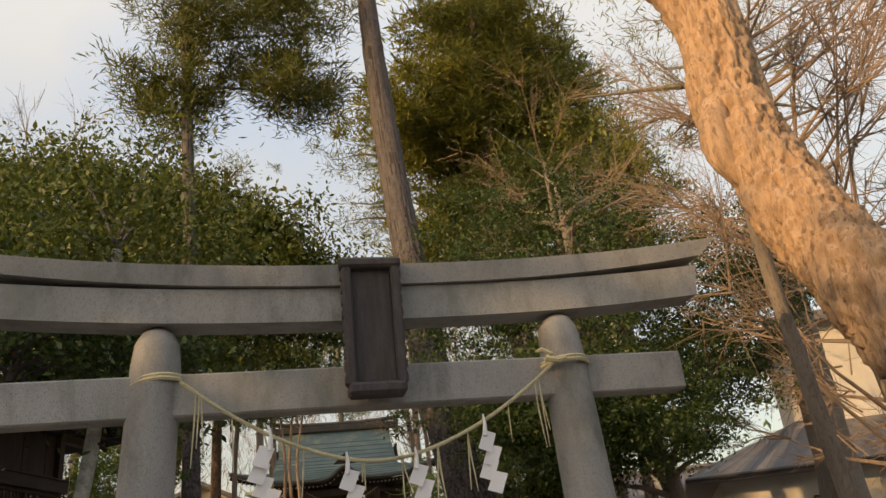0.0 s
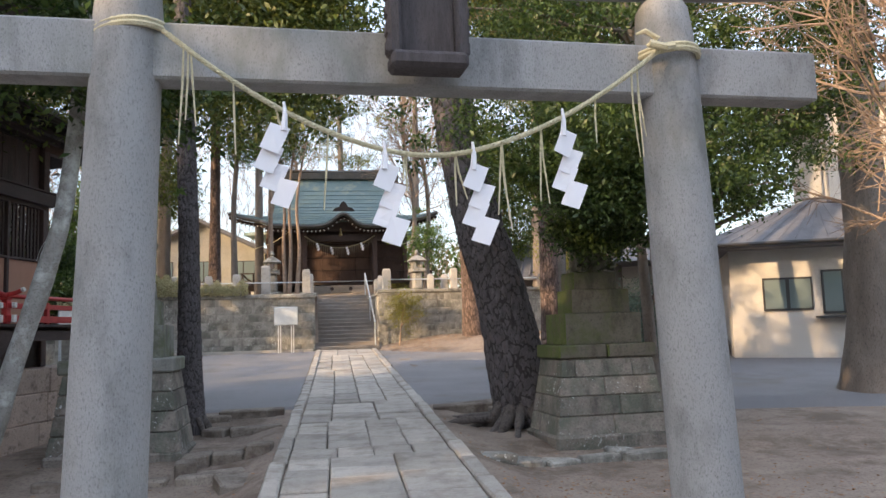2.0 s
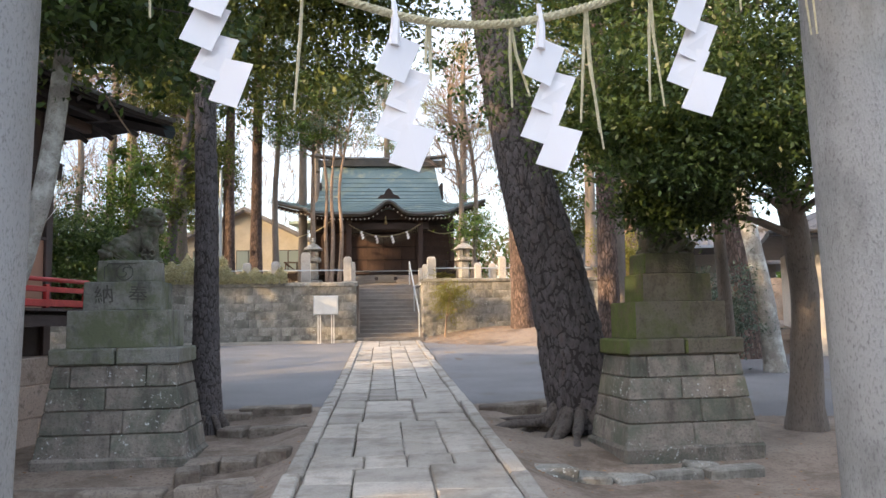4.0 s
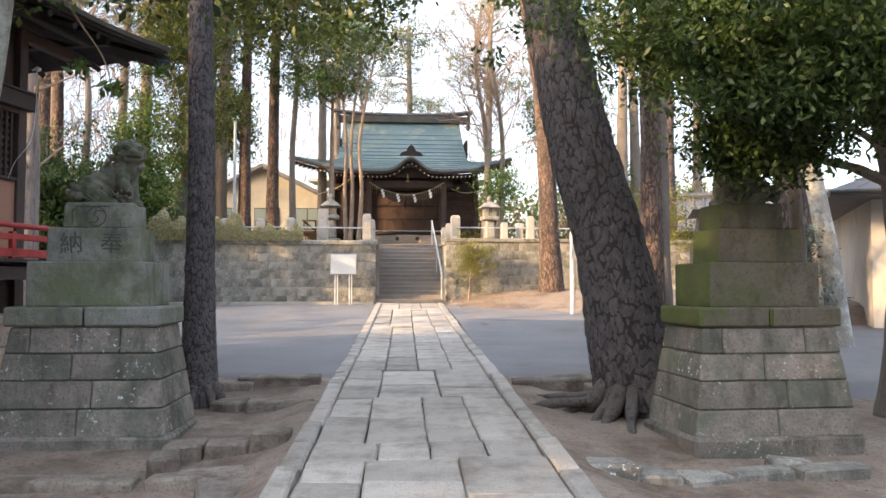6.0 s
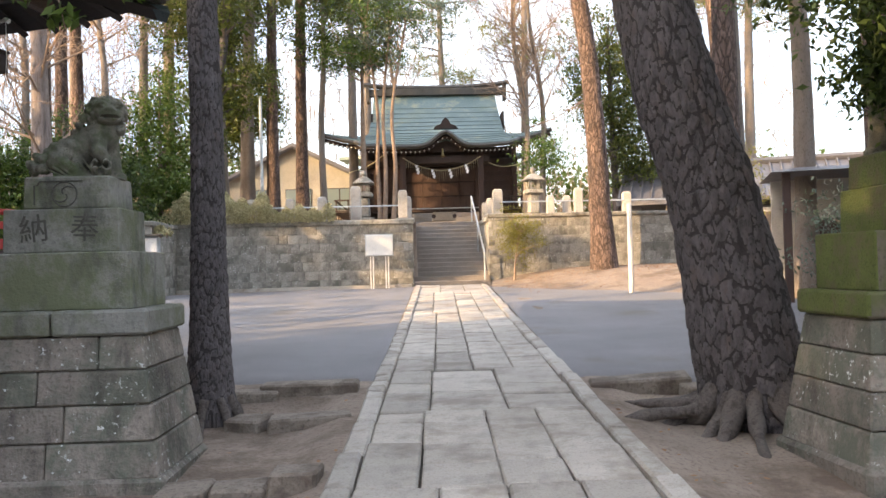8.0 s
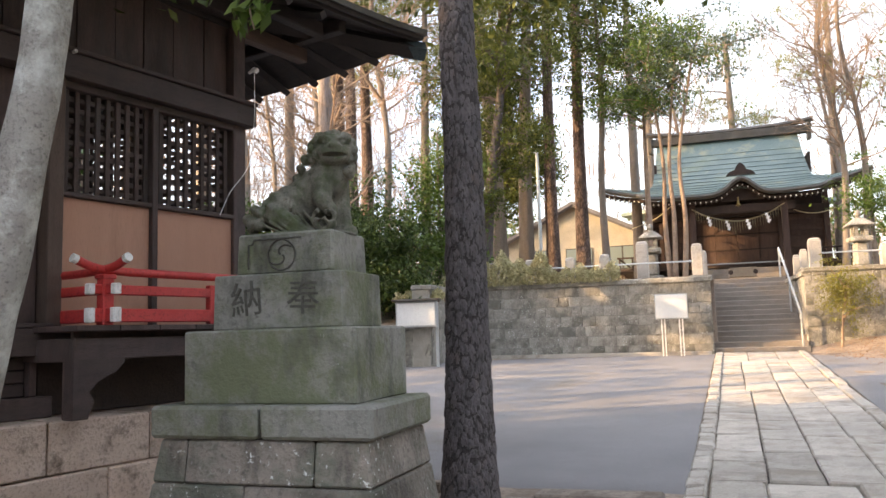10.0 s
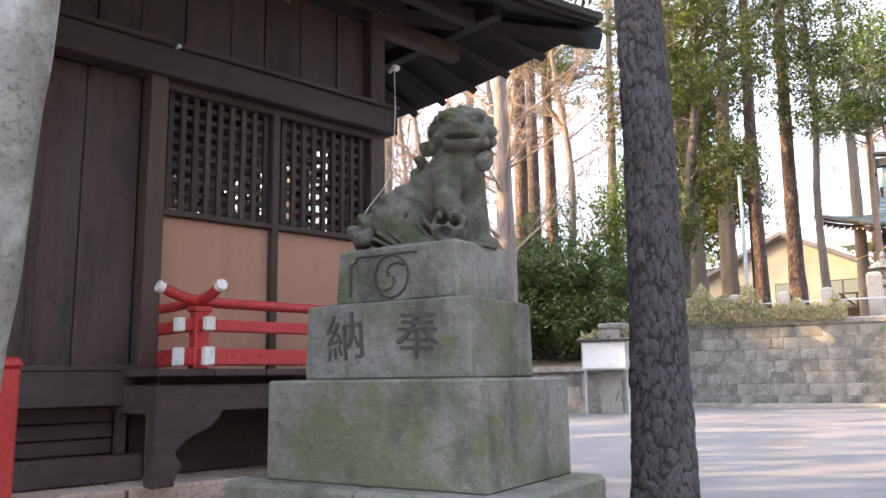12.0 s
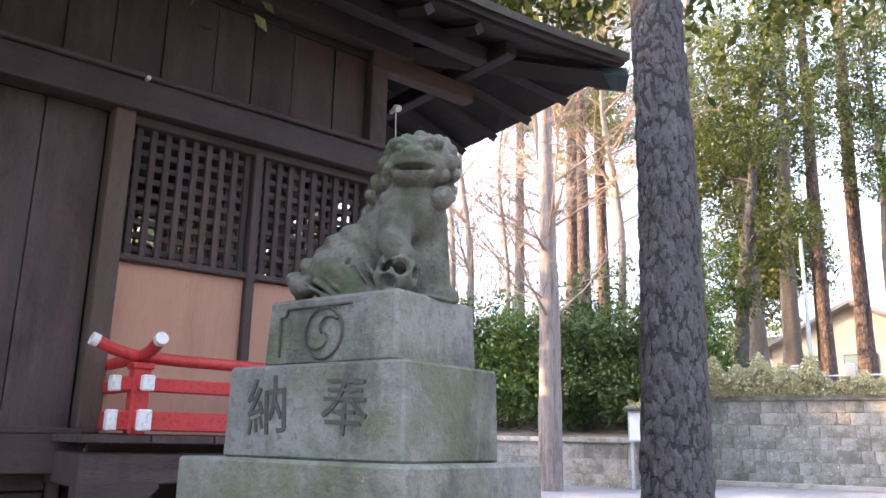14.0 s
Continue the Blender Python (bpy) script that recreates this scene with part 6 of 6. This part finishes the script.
# ---- woods behind, as single trees ----
for k, (x, y, h, r, lean) in enumerate(((-4.48, 36.1, 17, 0.26, 0.2), (-3.18, 34.3, 18, 0.24, 0.3), (-1.75, 42.4, 16, 0.25, 0.0), (-12.98, 32.0, 15, 0.22, 0.1), (-10.4, 31.5, 14, 0.24, 0.0), (-13.1, 36.4, 17, 0.34, 0.1), (-11.26, 35.0, 16, 0.26, -0.1), (-6.1, 34.6, 13, 0.32, -0.6),
                                        (-5.4, 35.8, 15, 0.30, 0.5), (-15.4, 41.3, 16, 0.36, 0), (-12.6, 38.1, 17, 0.25, 0.1), (-9.3, 39.5, 18, 0.3, 0.2), (-17.5, 33.5, 16, 0.3, 0), (-19, 28.5, 15, 0.3, 0.1), (-8.4, 33.2, 12, 0.2, 0.2), (5.75, 26.85, 18, 0.30, -2.2), (10.7, 30.5, 17, 0.33, 0.1), (11.2, 36.7, 14, 0.28, 0.2),
                                        (13.1, 40.3, 15, 0.3, -0.3), (16.4, 41.0, 15, 0.28, 0.2), (-1.3, 50, 15, 0.3, 0), (7.5, 50, 16, 0.3, 0.2), (3.2, 53, 15, 0.3, -0.2))):
    kind = ("red-barked pine", PINE2, NEEDLE) if k in (0, 1, 4, 15, 16, 5, 6) else ("brown-barked conifer", BARK, NEEDLE_Y if k % 3 == 0 else NEEDLE)
    z0 = height(x, y)
    tree("woodland_tree", f"tall {kind[0]} in the shrine woods", [(x, y, z0), (x + lean * 0.15, y, z0 + h * 0.35), (x + lean * 0.7, y, z0 + h * 0.7), (x + lean, y, z0 + h)], r, r * 0.4,
         [((x + lean, y, z0 + h * 0.92), (2.4, 2.4, h * 0.10), 2), ((x + lean * 0.7 + 0.9, y, z0 + h * 0.66), (1.5, 1.4, h * 0.06), 1), ((x + lean * 0.7 - 1.1, y + 0.5, z0 + h * 0.74), (1.4, 1.4, h * 0.06), 1)],
         kind[1], kind[2], 75, 75, 0.30, 0.30, 0.10, 100 + k, 16, 14, 0.08, 0.3, True, group="tall trees in the shrine woods")
for k, (x, y, h) in enumerate(((-8.3, 28.9, 11), (-10.8, 29.5, 12), (-14.5, 30, 12), (-7.0, 37.5, 13), (4.9, 34.8, 10), (5.6, 35.3, 11), (6.3, 44, 13), (0.2, 47, 14), (-16.5, 37, 13), (9.2, 42, 13), (-12.0, 27.2, 10))):
    z0 = height(x, y)
    bare_tree("bare_woodland_tree", "leafless pale-twigged tree in the shrine woods", [(x, y, z0), (x + 0.2, y, z0 + h * 0.4), (x - 0.25, y, z0 + h * 0.75), (x, y, z0 + h)], 0.13, 200 + k, 2.4, 26, 8, 5, BARK, TWIG, 0.3, 1.3, 0.03, group="leafless trees in the shrine woods")
bare_tree("bare_tree", "straight grey-brown leafless tree before the low wall", [(-7.74, 23.9, height(-7.74, 23.9)), (-7.72, 23.9, 5.0), (-7.78, 23.9, 9.0), (-7.7, 23.9, 15.0)], 0.25, 231, 2.6, 46, 9, 6, surface("ridged_bark", (0.19, 0.155, 0.14), (0.30, 0.25, 0.23), 8, 0.95, 0.8, fine=50, stretch=(1.5, 1.5, 0.16), c3=(0.12, 0.095, 0.085), spot=0.56, spot_scale=9), TWIG, 0.25, 0.8, 0.08)
tree("broadleaf_tree", "dark leaning evergreen among the bare woods", [(-6.9, 37.2, height(-6.9, 37.2)), (-6.7, 37.2, 6), (-6.2, 37.3, 10), (-6.5, 37.4, 14)], 0.30, 0.12,
     [((-6.2, 37.2, 9.6), (1.6, 1.5, 2.2), 3), ((-7.4, 37.0, 12.0), (1.8, 1.5, 1.6), 2.5), ((-5.4, 37.4, 12.6), (1.5, 1.4, 1.6), 2), ((-6.4, 37.3, 7.6), (1.3, 1.2, 1.4), 2.4), ((-5.2, 37.7, 7.9), (1.0, 1.0, 1.0), 1.4)], PINE, LEAF_H, 520, 50, 0.26, 0.15, 0.45, 75, 36, 10)
tree("broadleaf_tree", "slim tall evergreen with loose leafy crown on the terrace", [(-2.3, 33.3, TERRACE), (-2.35, 33.3, 6.5), (-2.2, 33.2, 9.5), (-2.3, 33.2, 13.5)], 0.13, 0.05,
     [((-2.4, 33.2, 10.2), (1.5, 1.3, 1.5), 2), ((-1.4, 33.3, 11.8), (1.3, 1.2, 1.2), 1.5), ((-3.2, 33.1, 12.2), (1.2, 1.1, 1.2), 1.5), ((-2.2, 33.2, 13.8), (1.4, 1.3, 1.0), 1.3)], BARK, LEAF_H, 300, 44, 0.24, 0.12, 0.45, 76, 34, 10)
# multi-stemmed young trees before the shrine
for k, (x, y, dx) in enumerate(((-0.94, 33.6, 0.05), (-0.22, 32.4, 0.35), (0.06, 32.3, 0.6), (-0.35, 32.5, -0.35))):
    z0 = TERRACE
    tree("young_tree", "slim pale-stemmed young tree on the terrace", [(x, y, z0), (x + dx * 0.2, y, z0 + 2), (x + dx * 0.1, y, z0 + 4), (x + dx, y, z0 + 7)], 0.085 if k else 0.13, 0.03,
         [((x + dx + 0.2, y, z0 + 7.2), (1.7, 1.5, 1.3), 2), ((x + dx - 0.8, y, z0 + 6.0), (1.0, 1.0, 0.8), 1)], TWIG, LEAF_M if k % 2 else NEEDLE_B, 70, 60, 0.24, 0.11, 0.45, 60 + k, 16, 8, 0.06, 0.2, group="young trees on the terrace")
tree("broadleaf_tree", "tall broadleaf evergreen above the stone wall", [(-5.9, 31.2, 2.95), (-5.6, 31.2, 6), (-5.2, 31.3, 9), (-5.0, 31.3, 11)], 0.22, 0.1,
     [((-5.2, 31.2, 10.5), (1.6, 1.5, 1.8), 2), ((-6.4, 31.5, 8.0), (1.0, 1.0, 1.2), 1), ((-4.6, 31.5, 7.6), (1.0, 1.0, 1.4), 1.2), ((-5.9, 31.0, 6.2), (0.9, 0.8, 1.0), 1), ((-6.6, 31.3, 10.2), (1.3, 1.1, 1.6), 1.4), ((-5.2, 31.2, 13.0), (1.7, 1.4, 1.5), 2)], PINE, LEAF_H, 560, 48, 0.22, 0.12, 0.45, 71, 40, 10)
tree("broadleaf_tree", "dense dark evergreen tree beyond the shrine hall", [(9.6, 39.0, height(9.6, 39.0)), (9.5, 39, 6), (9.4, 39, 11)], 0.2, 0.08,
     [((9.4, 39, 9.5), (2.0, 1.6, 2.6), 3), ((10.6, 39, 6.5), (1.8, 1.4, 1.8), 2)], PINE, LEAF_H, 420, 60, 0.3, 0.15, 0.45, 73, 24, 10)
tree("broadleaf_tree", "dark evergreen tree beside the shrine steps", [(4.9, 30.6, 2.98), (4.9, 30.7, 4.2), (5.0, 30.8, 5.6)], 0.08, 0.03,
     [((4.9, 30.6, 5.0), (0.8, 0.8, 0.9), 1)], BARK, LEAF_M, 60, 50, 0.2, 0.1, 0.45, 72, 12, 8)
for k, (x, y, h, sz) in enumerate(((-7.1, 26.3, 2.9, 0.85), (-8.5, 26.1, 3.0, 0.95), (-9.9, 26.2, 3.4, 1.1), (-11.4, 26.2, 3.6, 1.1), (-13.0, 26.4, 3.6, 1.2), (-15.5, 26.6, 4.0, 1.5), (-6.6, 29.0, 5.2, 1.2), (-9.0, 28.2, 3.8, 1.3))):
    z0 = height(x, y)
    tree("shrub", "dense dark green shrub behind the low wall", [(x, y, z0), (x, y, z0 + h * 0.5), (x, y, z0 + h * 0.9)], 0.09, 0.03,
         [((x, y, z0 + h * 0.45), (sz, sz * 0.8, h * 0.45), 3), ((x + 0.4, y - 0.6, z0 + h * 0.22), (sz * 0.8, sz * 0.5, h * 0.2), 1.2)], BARK, LEAF_D if k % 2 or k == 0 else LEAF_M, 230, 55, 0.24, 0.12, 0.45, 80 + k, 16, 8, shell=0.3, group="shrubs behind the low wall")
# far woods that close the place; unseen side belts added to cast shade
rw = np.random.default_rng(77)
# the two thickets stay low to let sun patches through
for nm, spans, zlo, zhi, mat_ in (("far_woods", [((-60, 62), (40, 66))], 0.5, 8.5, LEAF_M), ("west_woods", [((-17, -16), (-17, 5.5)), ((-18.5, -16), (-18.5, 5.5)), ((-20, -16), (-20, 5.5))], 0.3, 9.3, LEAF_D), ("north_west_woods", [((-18.2, 18), (-20, 27)), ((-19.5, 18.5), (-21, 27))], 0.3, 9.3, LEAF_D), ("low_thicket", [((-17, 13), (-17.6, 16.5))], 0.3, 5.2, LEAF_D), ("west_thicket", [((-17, 5.5), (-17, 13))], 0.3, 6.0, LEAF_D), ("south_woods", [((-17, -12), (16, -13))], 0.3, 5.0, LEAF_D), ("east_woods", [((17, -12), (19, 9)), ((24, 10), (30, 50))], 0.3, 6, LEAF_M)):
    cl = []
    for a, b in spans:
        n = int(math.hypot(b[0] - a[0], b[1] - a[1]) * 14)
        s = rw.uniform(size=n)
        cl.append(np.stack([a[0] + (b[0] - a[0]) * s + rw.normal(size=n) * 1.2, a[1] + (b[1] - a[1]) * s + rw.normal(size=n) * 1.2, zlo + (zhi - zlo) * rw.uniform(size=n) ** 0.8 + 0.9 * np.sin(s * 31)], 1))
    cl = np.concatenate(cl)
    pos = (cl[:, None, :] + rw.normal(size=(len(cl), 26, 3)) * 0.7).reshape(-1, 3)
    tagged(new(nm, leaf_mesh(pos, 0.55, mat_, 0.6, 0.5, rw)), "distant belt of woodland round the grounds, unseen sides added for shade", "woods", kind="stuff")


# bare far woods: a haze of twigs against the sky
for nm, a, b, n, zlo, zhi in (("far_twigs", (-34, 58), (30, 60), 15000, 3, 20), ("west_twigs", (-34, 40), (-14, 52), 9000, 2, 17)):
    s = rw.uniform(size=n)
    pos = np.stack([a[0] + (b[0] - a[0]) * s + rw.normal(size=n), a[1] + (b[1] - a[1]) * s + rw.normal(size=n) * 2, zlo + (zhi - zlo) * rw.uniform(size=n) ** 1.25], 1)
    up = np.tile(np.array((0.0, 0.0, 1.0)), (n, 1)) + rw.normal(size=(n, 3)) * 0.45
    tagged(new(nm, leaf_mesh(pos, 2.0, TWIG, 0.022, 0.5, rw, up)), "bare winter twigs of distant woodland", "woods", kind="stuff")

# ---- hedges and low plants ----
def hedge(name, label, a, b, wd, h, leaf, n, seed, size=0.10, z=None):
    rng = np.random.default_rng(seed)
    s = rng.uniform(size=n)
    p = np.stack([a[0] + (b[0] - a[0]) * s, a[1] + (b[1] - a[1]) * s, np.zeros(n)], 1)
    lump = 0.75 + 0.25 * np.sin(s * 23 + seed) * np.sin(s * 9)
    ang = rng.uniform(0, math.pi, size=n)
    r = rng.uniform(0.6, 1.0, size=n)
    p[:, 1] += np.cos(ang) * wd * r
    p[:, 2] = (z if z is not None else height(a[0], a[1])) + np.sin(ang) * h * r * lump
    t = thing(name, label, "hedge", (0, 0, 0))
    part("foliage", leaf_mesh(p, size, leaf, 0.4, 0.5, rng), leaf, t)
    for i in range(8):
        u = (i + 0.5) / 8
        q = (a[0] + (b[0] - a[0]) * u, a[1] + (b[1] - a[1]) * u, (z if z is not None else 0) - 0.05)
        bm = tube([q, (q[0] + rng.normal() * 0.1, q[1] + rng.normal() * 0.1, q[2] + h * 0.7)], [0.02, 0.008], 5)
        part("stem", bm, TWIG, t)
    return t


hedge("dry_hedge", "straw-coloured clipped hedge along the wall top", (-5.8, 27.45), (-3.3, 27.5), 0.55, 0.95, LEAF_DRY, 10500, 5, 0.09, 2.92)
hedge("dry_hedge", "low straw-coloured hedge along the wall top", (-3.4, 27.45), (-1.5, 27.5), 0.45, 0.55, LEAF_DRY, 5000, 6, 0.085, 2.92)
hedge("dry_hedge", "straw-coloured hedge trailing over the wall corner", (-7.4, 26.6), (-5.75, 27.5), 0.5, 0.75, LEAF_DRY, 3600, 7, 0.10, 2.55)
hedge("cut_brush", "heap of dry cut brush on the low wall", (-6.6, 25.25), (-5.3, 25.25), 0.25, 0.28, LEAF_DRY, 1300, 8, 0.12, 2.55)
tree("wall_shrub", "feathery yellow-green shrub growing by the steps", [(3.35, 27.2, 1.18), (3.4, 27.2, 1.8), (3.5, 27.15, 2.5)], 0.03, 0.01, [((3.5, 27.15, 2.35), (0.78, 0.5, 0.62), 1)], TWIG, LEAF_Y, 70, 60, 0.16, 0.07, 0.3, 91, 14, 6, shell=0.2)
tree("yellow_shrub", "yellow-green bush at the foot of a tree", [(10.0, 29.0, 1.4), (10.0, 29, 2.4), (10.0, 29, 3.4)], 0.04, 0.015, [((10.0, 28.6, 3.0), (1.3, 0.9, 1.6), 2), ((9.4, 28.3, 4.0), (0.9, 0.7, 0.7), 1)], TWIG, LEAF_Y, 130, 60, 0.2, 0.10, 0.4, 92, 14, 6, shell=0.2)
tree("round_shrub", "grey-green rounded shrub in the yard", [(6.9, 16.6, 0.55), (6.9, 16.6, 1.2), (6.9, 16.6, 2.0)], 0.05, 0.015, [((6.9, 16.6, 1.55), (0.85, 0.7, 1.05), 1)], TWIG, NEEDLE_B, 130, 60, 0.16, 0.08, 0.4, 93, 14, 6, shell=0.3)

# ---- stones beside the approach ----
STONES = ((-0.80, 10.12, 0.92, 0.30, 0.055, 2), (-1.20, 10.30, 0.24, 0.30, 0.12, 9), (-1.12, 10.62, 0.32, 0.26, 0.10, -4), (-0.79, 10.62, 0.34, 0.24, 0.10, 3), (-0.46, 10.60, 0.30, 0.24, 0.11, -2), (-0.56, 12.45, 0.70, 0.36, 0.07, 4), (-1.08, 12.5, 0.32, 0.30, 0.08, -20), (-1.55, 13.25, 1.2, 0.20, 0.09, 3), (-0.66, 13.35, 0.9, 0.20, 0.08, -2),
          (-2.4, 13.6, 1.2, 0.2, 0.09, 4), (2.48, 13.2, 0.95, 0.25, 0.10, -4), (3.2, 13.0, 0.8, 0.25, 0.10, 6), (2.12, 9.95, 0.40, 0.30, 0.045, 5), (2.50, 9.99, 0.34, 0.30, 0.05, -12), (2.86, 9.93, 0.38, 0.25, 0.04, 14), (3.33, 9.98, 0.46, 0.22, 0.07, 0), (3.88, 9.95, 0.56, 0.22, 0.07, 3), (3.62, 10.10, 0.34, 0.18, 0.09, -8),
          (-2.0, 10.12, 1.3, 0.24, 0.05, -2), (-0.60, 9.5, 0.42, 0.6, 0.02, 10))
for k, (x, y, sx, sy, sz, rz) in enumerate(STONES):
    s = part("edging_stone", rough_stone((sx, sy, sz + 0.12), 300 + k, 0.018, 0.02), WALLST if x > 1.5 and y < 10.2 else EDGE)
    s.location, s.rotation_euler = (x, y, height(x, y) - 0.11), (radians(2), radians((k % 5) - 2), radians(rz))
    tagged(s, "rough grey edging stone set in the bare earth", "stone", "edging stones by the approach")

# fallen leaves and needles
rl = np.random.default_rng(9)
n = 5200
lx = np.concatenate([rl.normal(3.2, 1.3, n // 4), rl.uniform(-4, 9, n // 4), rl.uniform(2.9, 9.0, n // 2)])
ly = np.concatenate([rl.normal(7.6, 1.2, n // 4), rl.uniform(4, 13, n // 4), 27.5 - np.abs(rl.normal(0, 1.6, n // 2))])
keep = np.abs(lx - (0.71 + 0.05 * (ly - 9.1))) > 1.02
lx, ly = lx[keep], ly[keep]
lp = np.stack([lx, ly, [height(a, b) + 0.012 for a, b in zip(lx, ly)]], 1)
v_ = leaf_mesh(lp, 0.055, LITTER, 0.55, 0.5, rl)
co = np.empty(len(v_.vertices) * 3, np.float32)
v_.vertices.foreach_get("co", co)
co = co.reshape(-1, 3)
co[:, 2] = np.repeat(lp[:, 2], 4) + (co[:, 2] - np.repeat(lp[:, 2], 4)) * 0.25
v_.vertices.foreach_set("co", co.ravel())
tagged(new("fallen_leaves", v_), "scattered dry brown leaves on the bare earth", "leaves", kind="stuff")

# ---- paved approach: slabs between kerbs ----
tilt = math.atan(0.0425)
approach = thing("pavement", "worn granite slab approach between stone kerbs", "pavement", kind="structure")
bedding = [(axis(y) + s * 0.99, y, slope(y) - 0.048) for y in (-9.0, 27.38) for s in (-1, 1)]
part("bedding", sheet(np.array(bedding), np.array([[0, 1, 3, 2]]), "bedding", SOIL), None, approach)
rp = random.Random(15)


def widen(y):
    """The approach is a little wider towards the gate."""
    return 1.06 - 0.06 * smooth(9.0, 20.0, y)


made = {}
bands = ((0.425, 0.40, 0.415, 0.39), (0.52, 0.60, 0.51), (0.36, 0.47, 0.39, 0.41), (0.47, 0.37, 0.40, 0.39), (0.40, 0.62, 0.61))
y0 = -9.0
while y0 < 27.3:
    y1 = min(27.38, y0 + rp.choice((1.5, 1.9, 2.4, 3.0)))
    if y0 < 10.32 < y1 + 0.4:
        y1 = 10.32
    if y0 < 10.33 and y1 >= 10.32 and y0 >= 10.3:
        y1 = y0 + 1.9
    if 27.38 - y1 < 0.5:
        y1 = 27.38
    off = -0.815
    for wd in rp.choice(bands):
        y = y0
        while y < y1 - 0.01:
            L = rp.choice((0.45, 0.6, 0.75, 0.95))
            L = y1 - y if y1 - y - L < 0.3 else L
            key = (wd, round(L, 2), rp.randrange(2))
            if key not in made:
                made[key] = finish(rough_stone((wd - 0.012, key[1] - 0.015, 0.10), 40 + len(made), 0.014, 0.009), "paving_slab", SLAB)
            s = part("paving_slab", made[key], None, approach)
            ym = y + L / 2
            s.scale.x = widen(ym)
            s.location = (axis(ym) + (off + wd / 2) * widen(ym), ym, slope(ym) - 0.085 + rp.uniform(-0.007, 0.006))
            s.rotation_euler = (tilt + rp.uniform(-0.008, 0.008), rp.uniform(-0.007, 0.007), radians(-2.86) + rp.uniform(-0.008, 0.008))
            y += L
        off += wd
    y0 = y1
for side in (-1, 1):
    y = -9.0
    while y < 27.3:
        small = side < 0 and y > 12.6   # a row of setts edges the asphalt
        L = min(rp.choice((0.22, 0.27, 0.32) if small else (0.7, 0.9, 1.1)), 27.38 - y + 0.05)
        key = ("k", round(L, 2))
        if key not in made:
            made[key] = finish(rough_stone((0.155, key[1] - 0.014, 0.16), int(key[1] * 100), 0.018, 0.010), "kerb_stone", KERB)
        s = part("kerb_stone", made[key], None, approach)
        ym = y + L / 2
        s.location = (axis(ym) + side * 0.895 * widen(ym) + rp.uniform(-0.008, 0.008), ym, slope(ym) - 0.13 + rp.uniform(-0.004, 0.012))
        s.rotation_euler = (tilt, rp.uniform(-0.02, 0.02), radians(-2.86) + rp.uniform(-0.015, 0.015))
        y += L
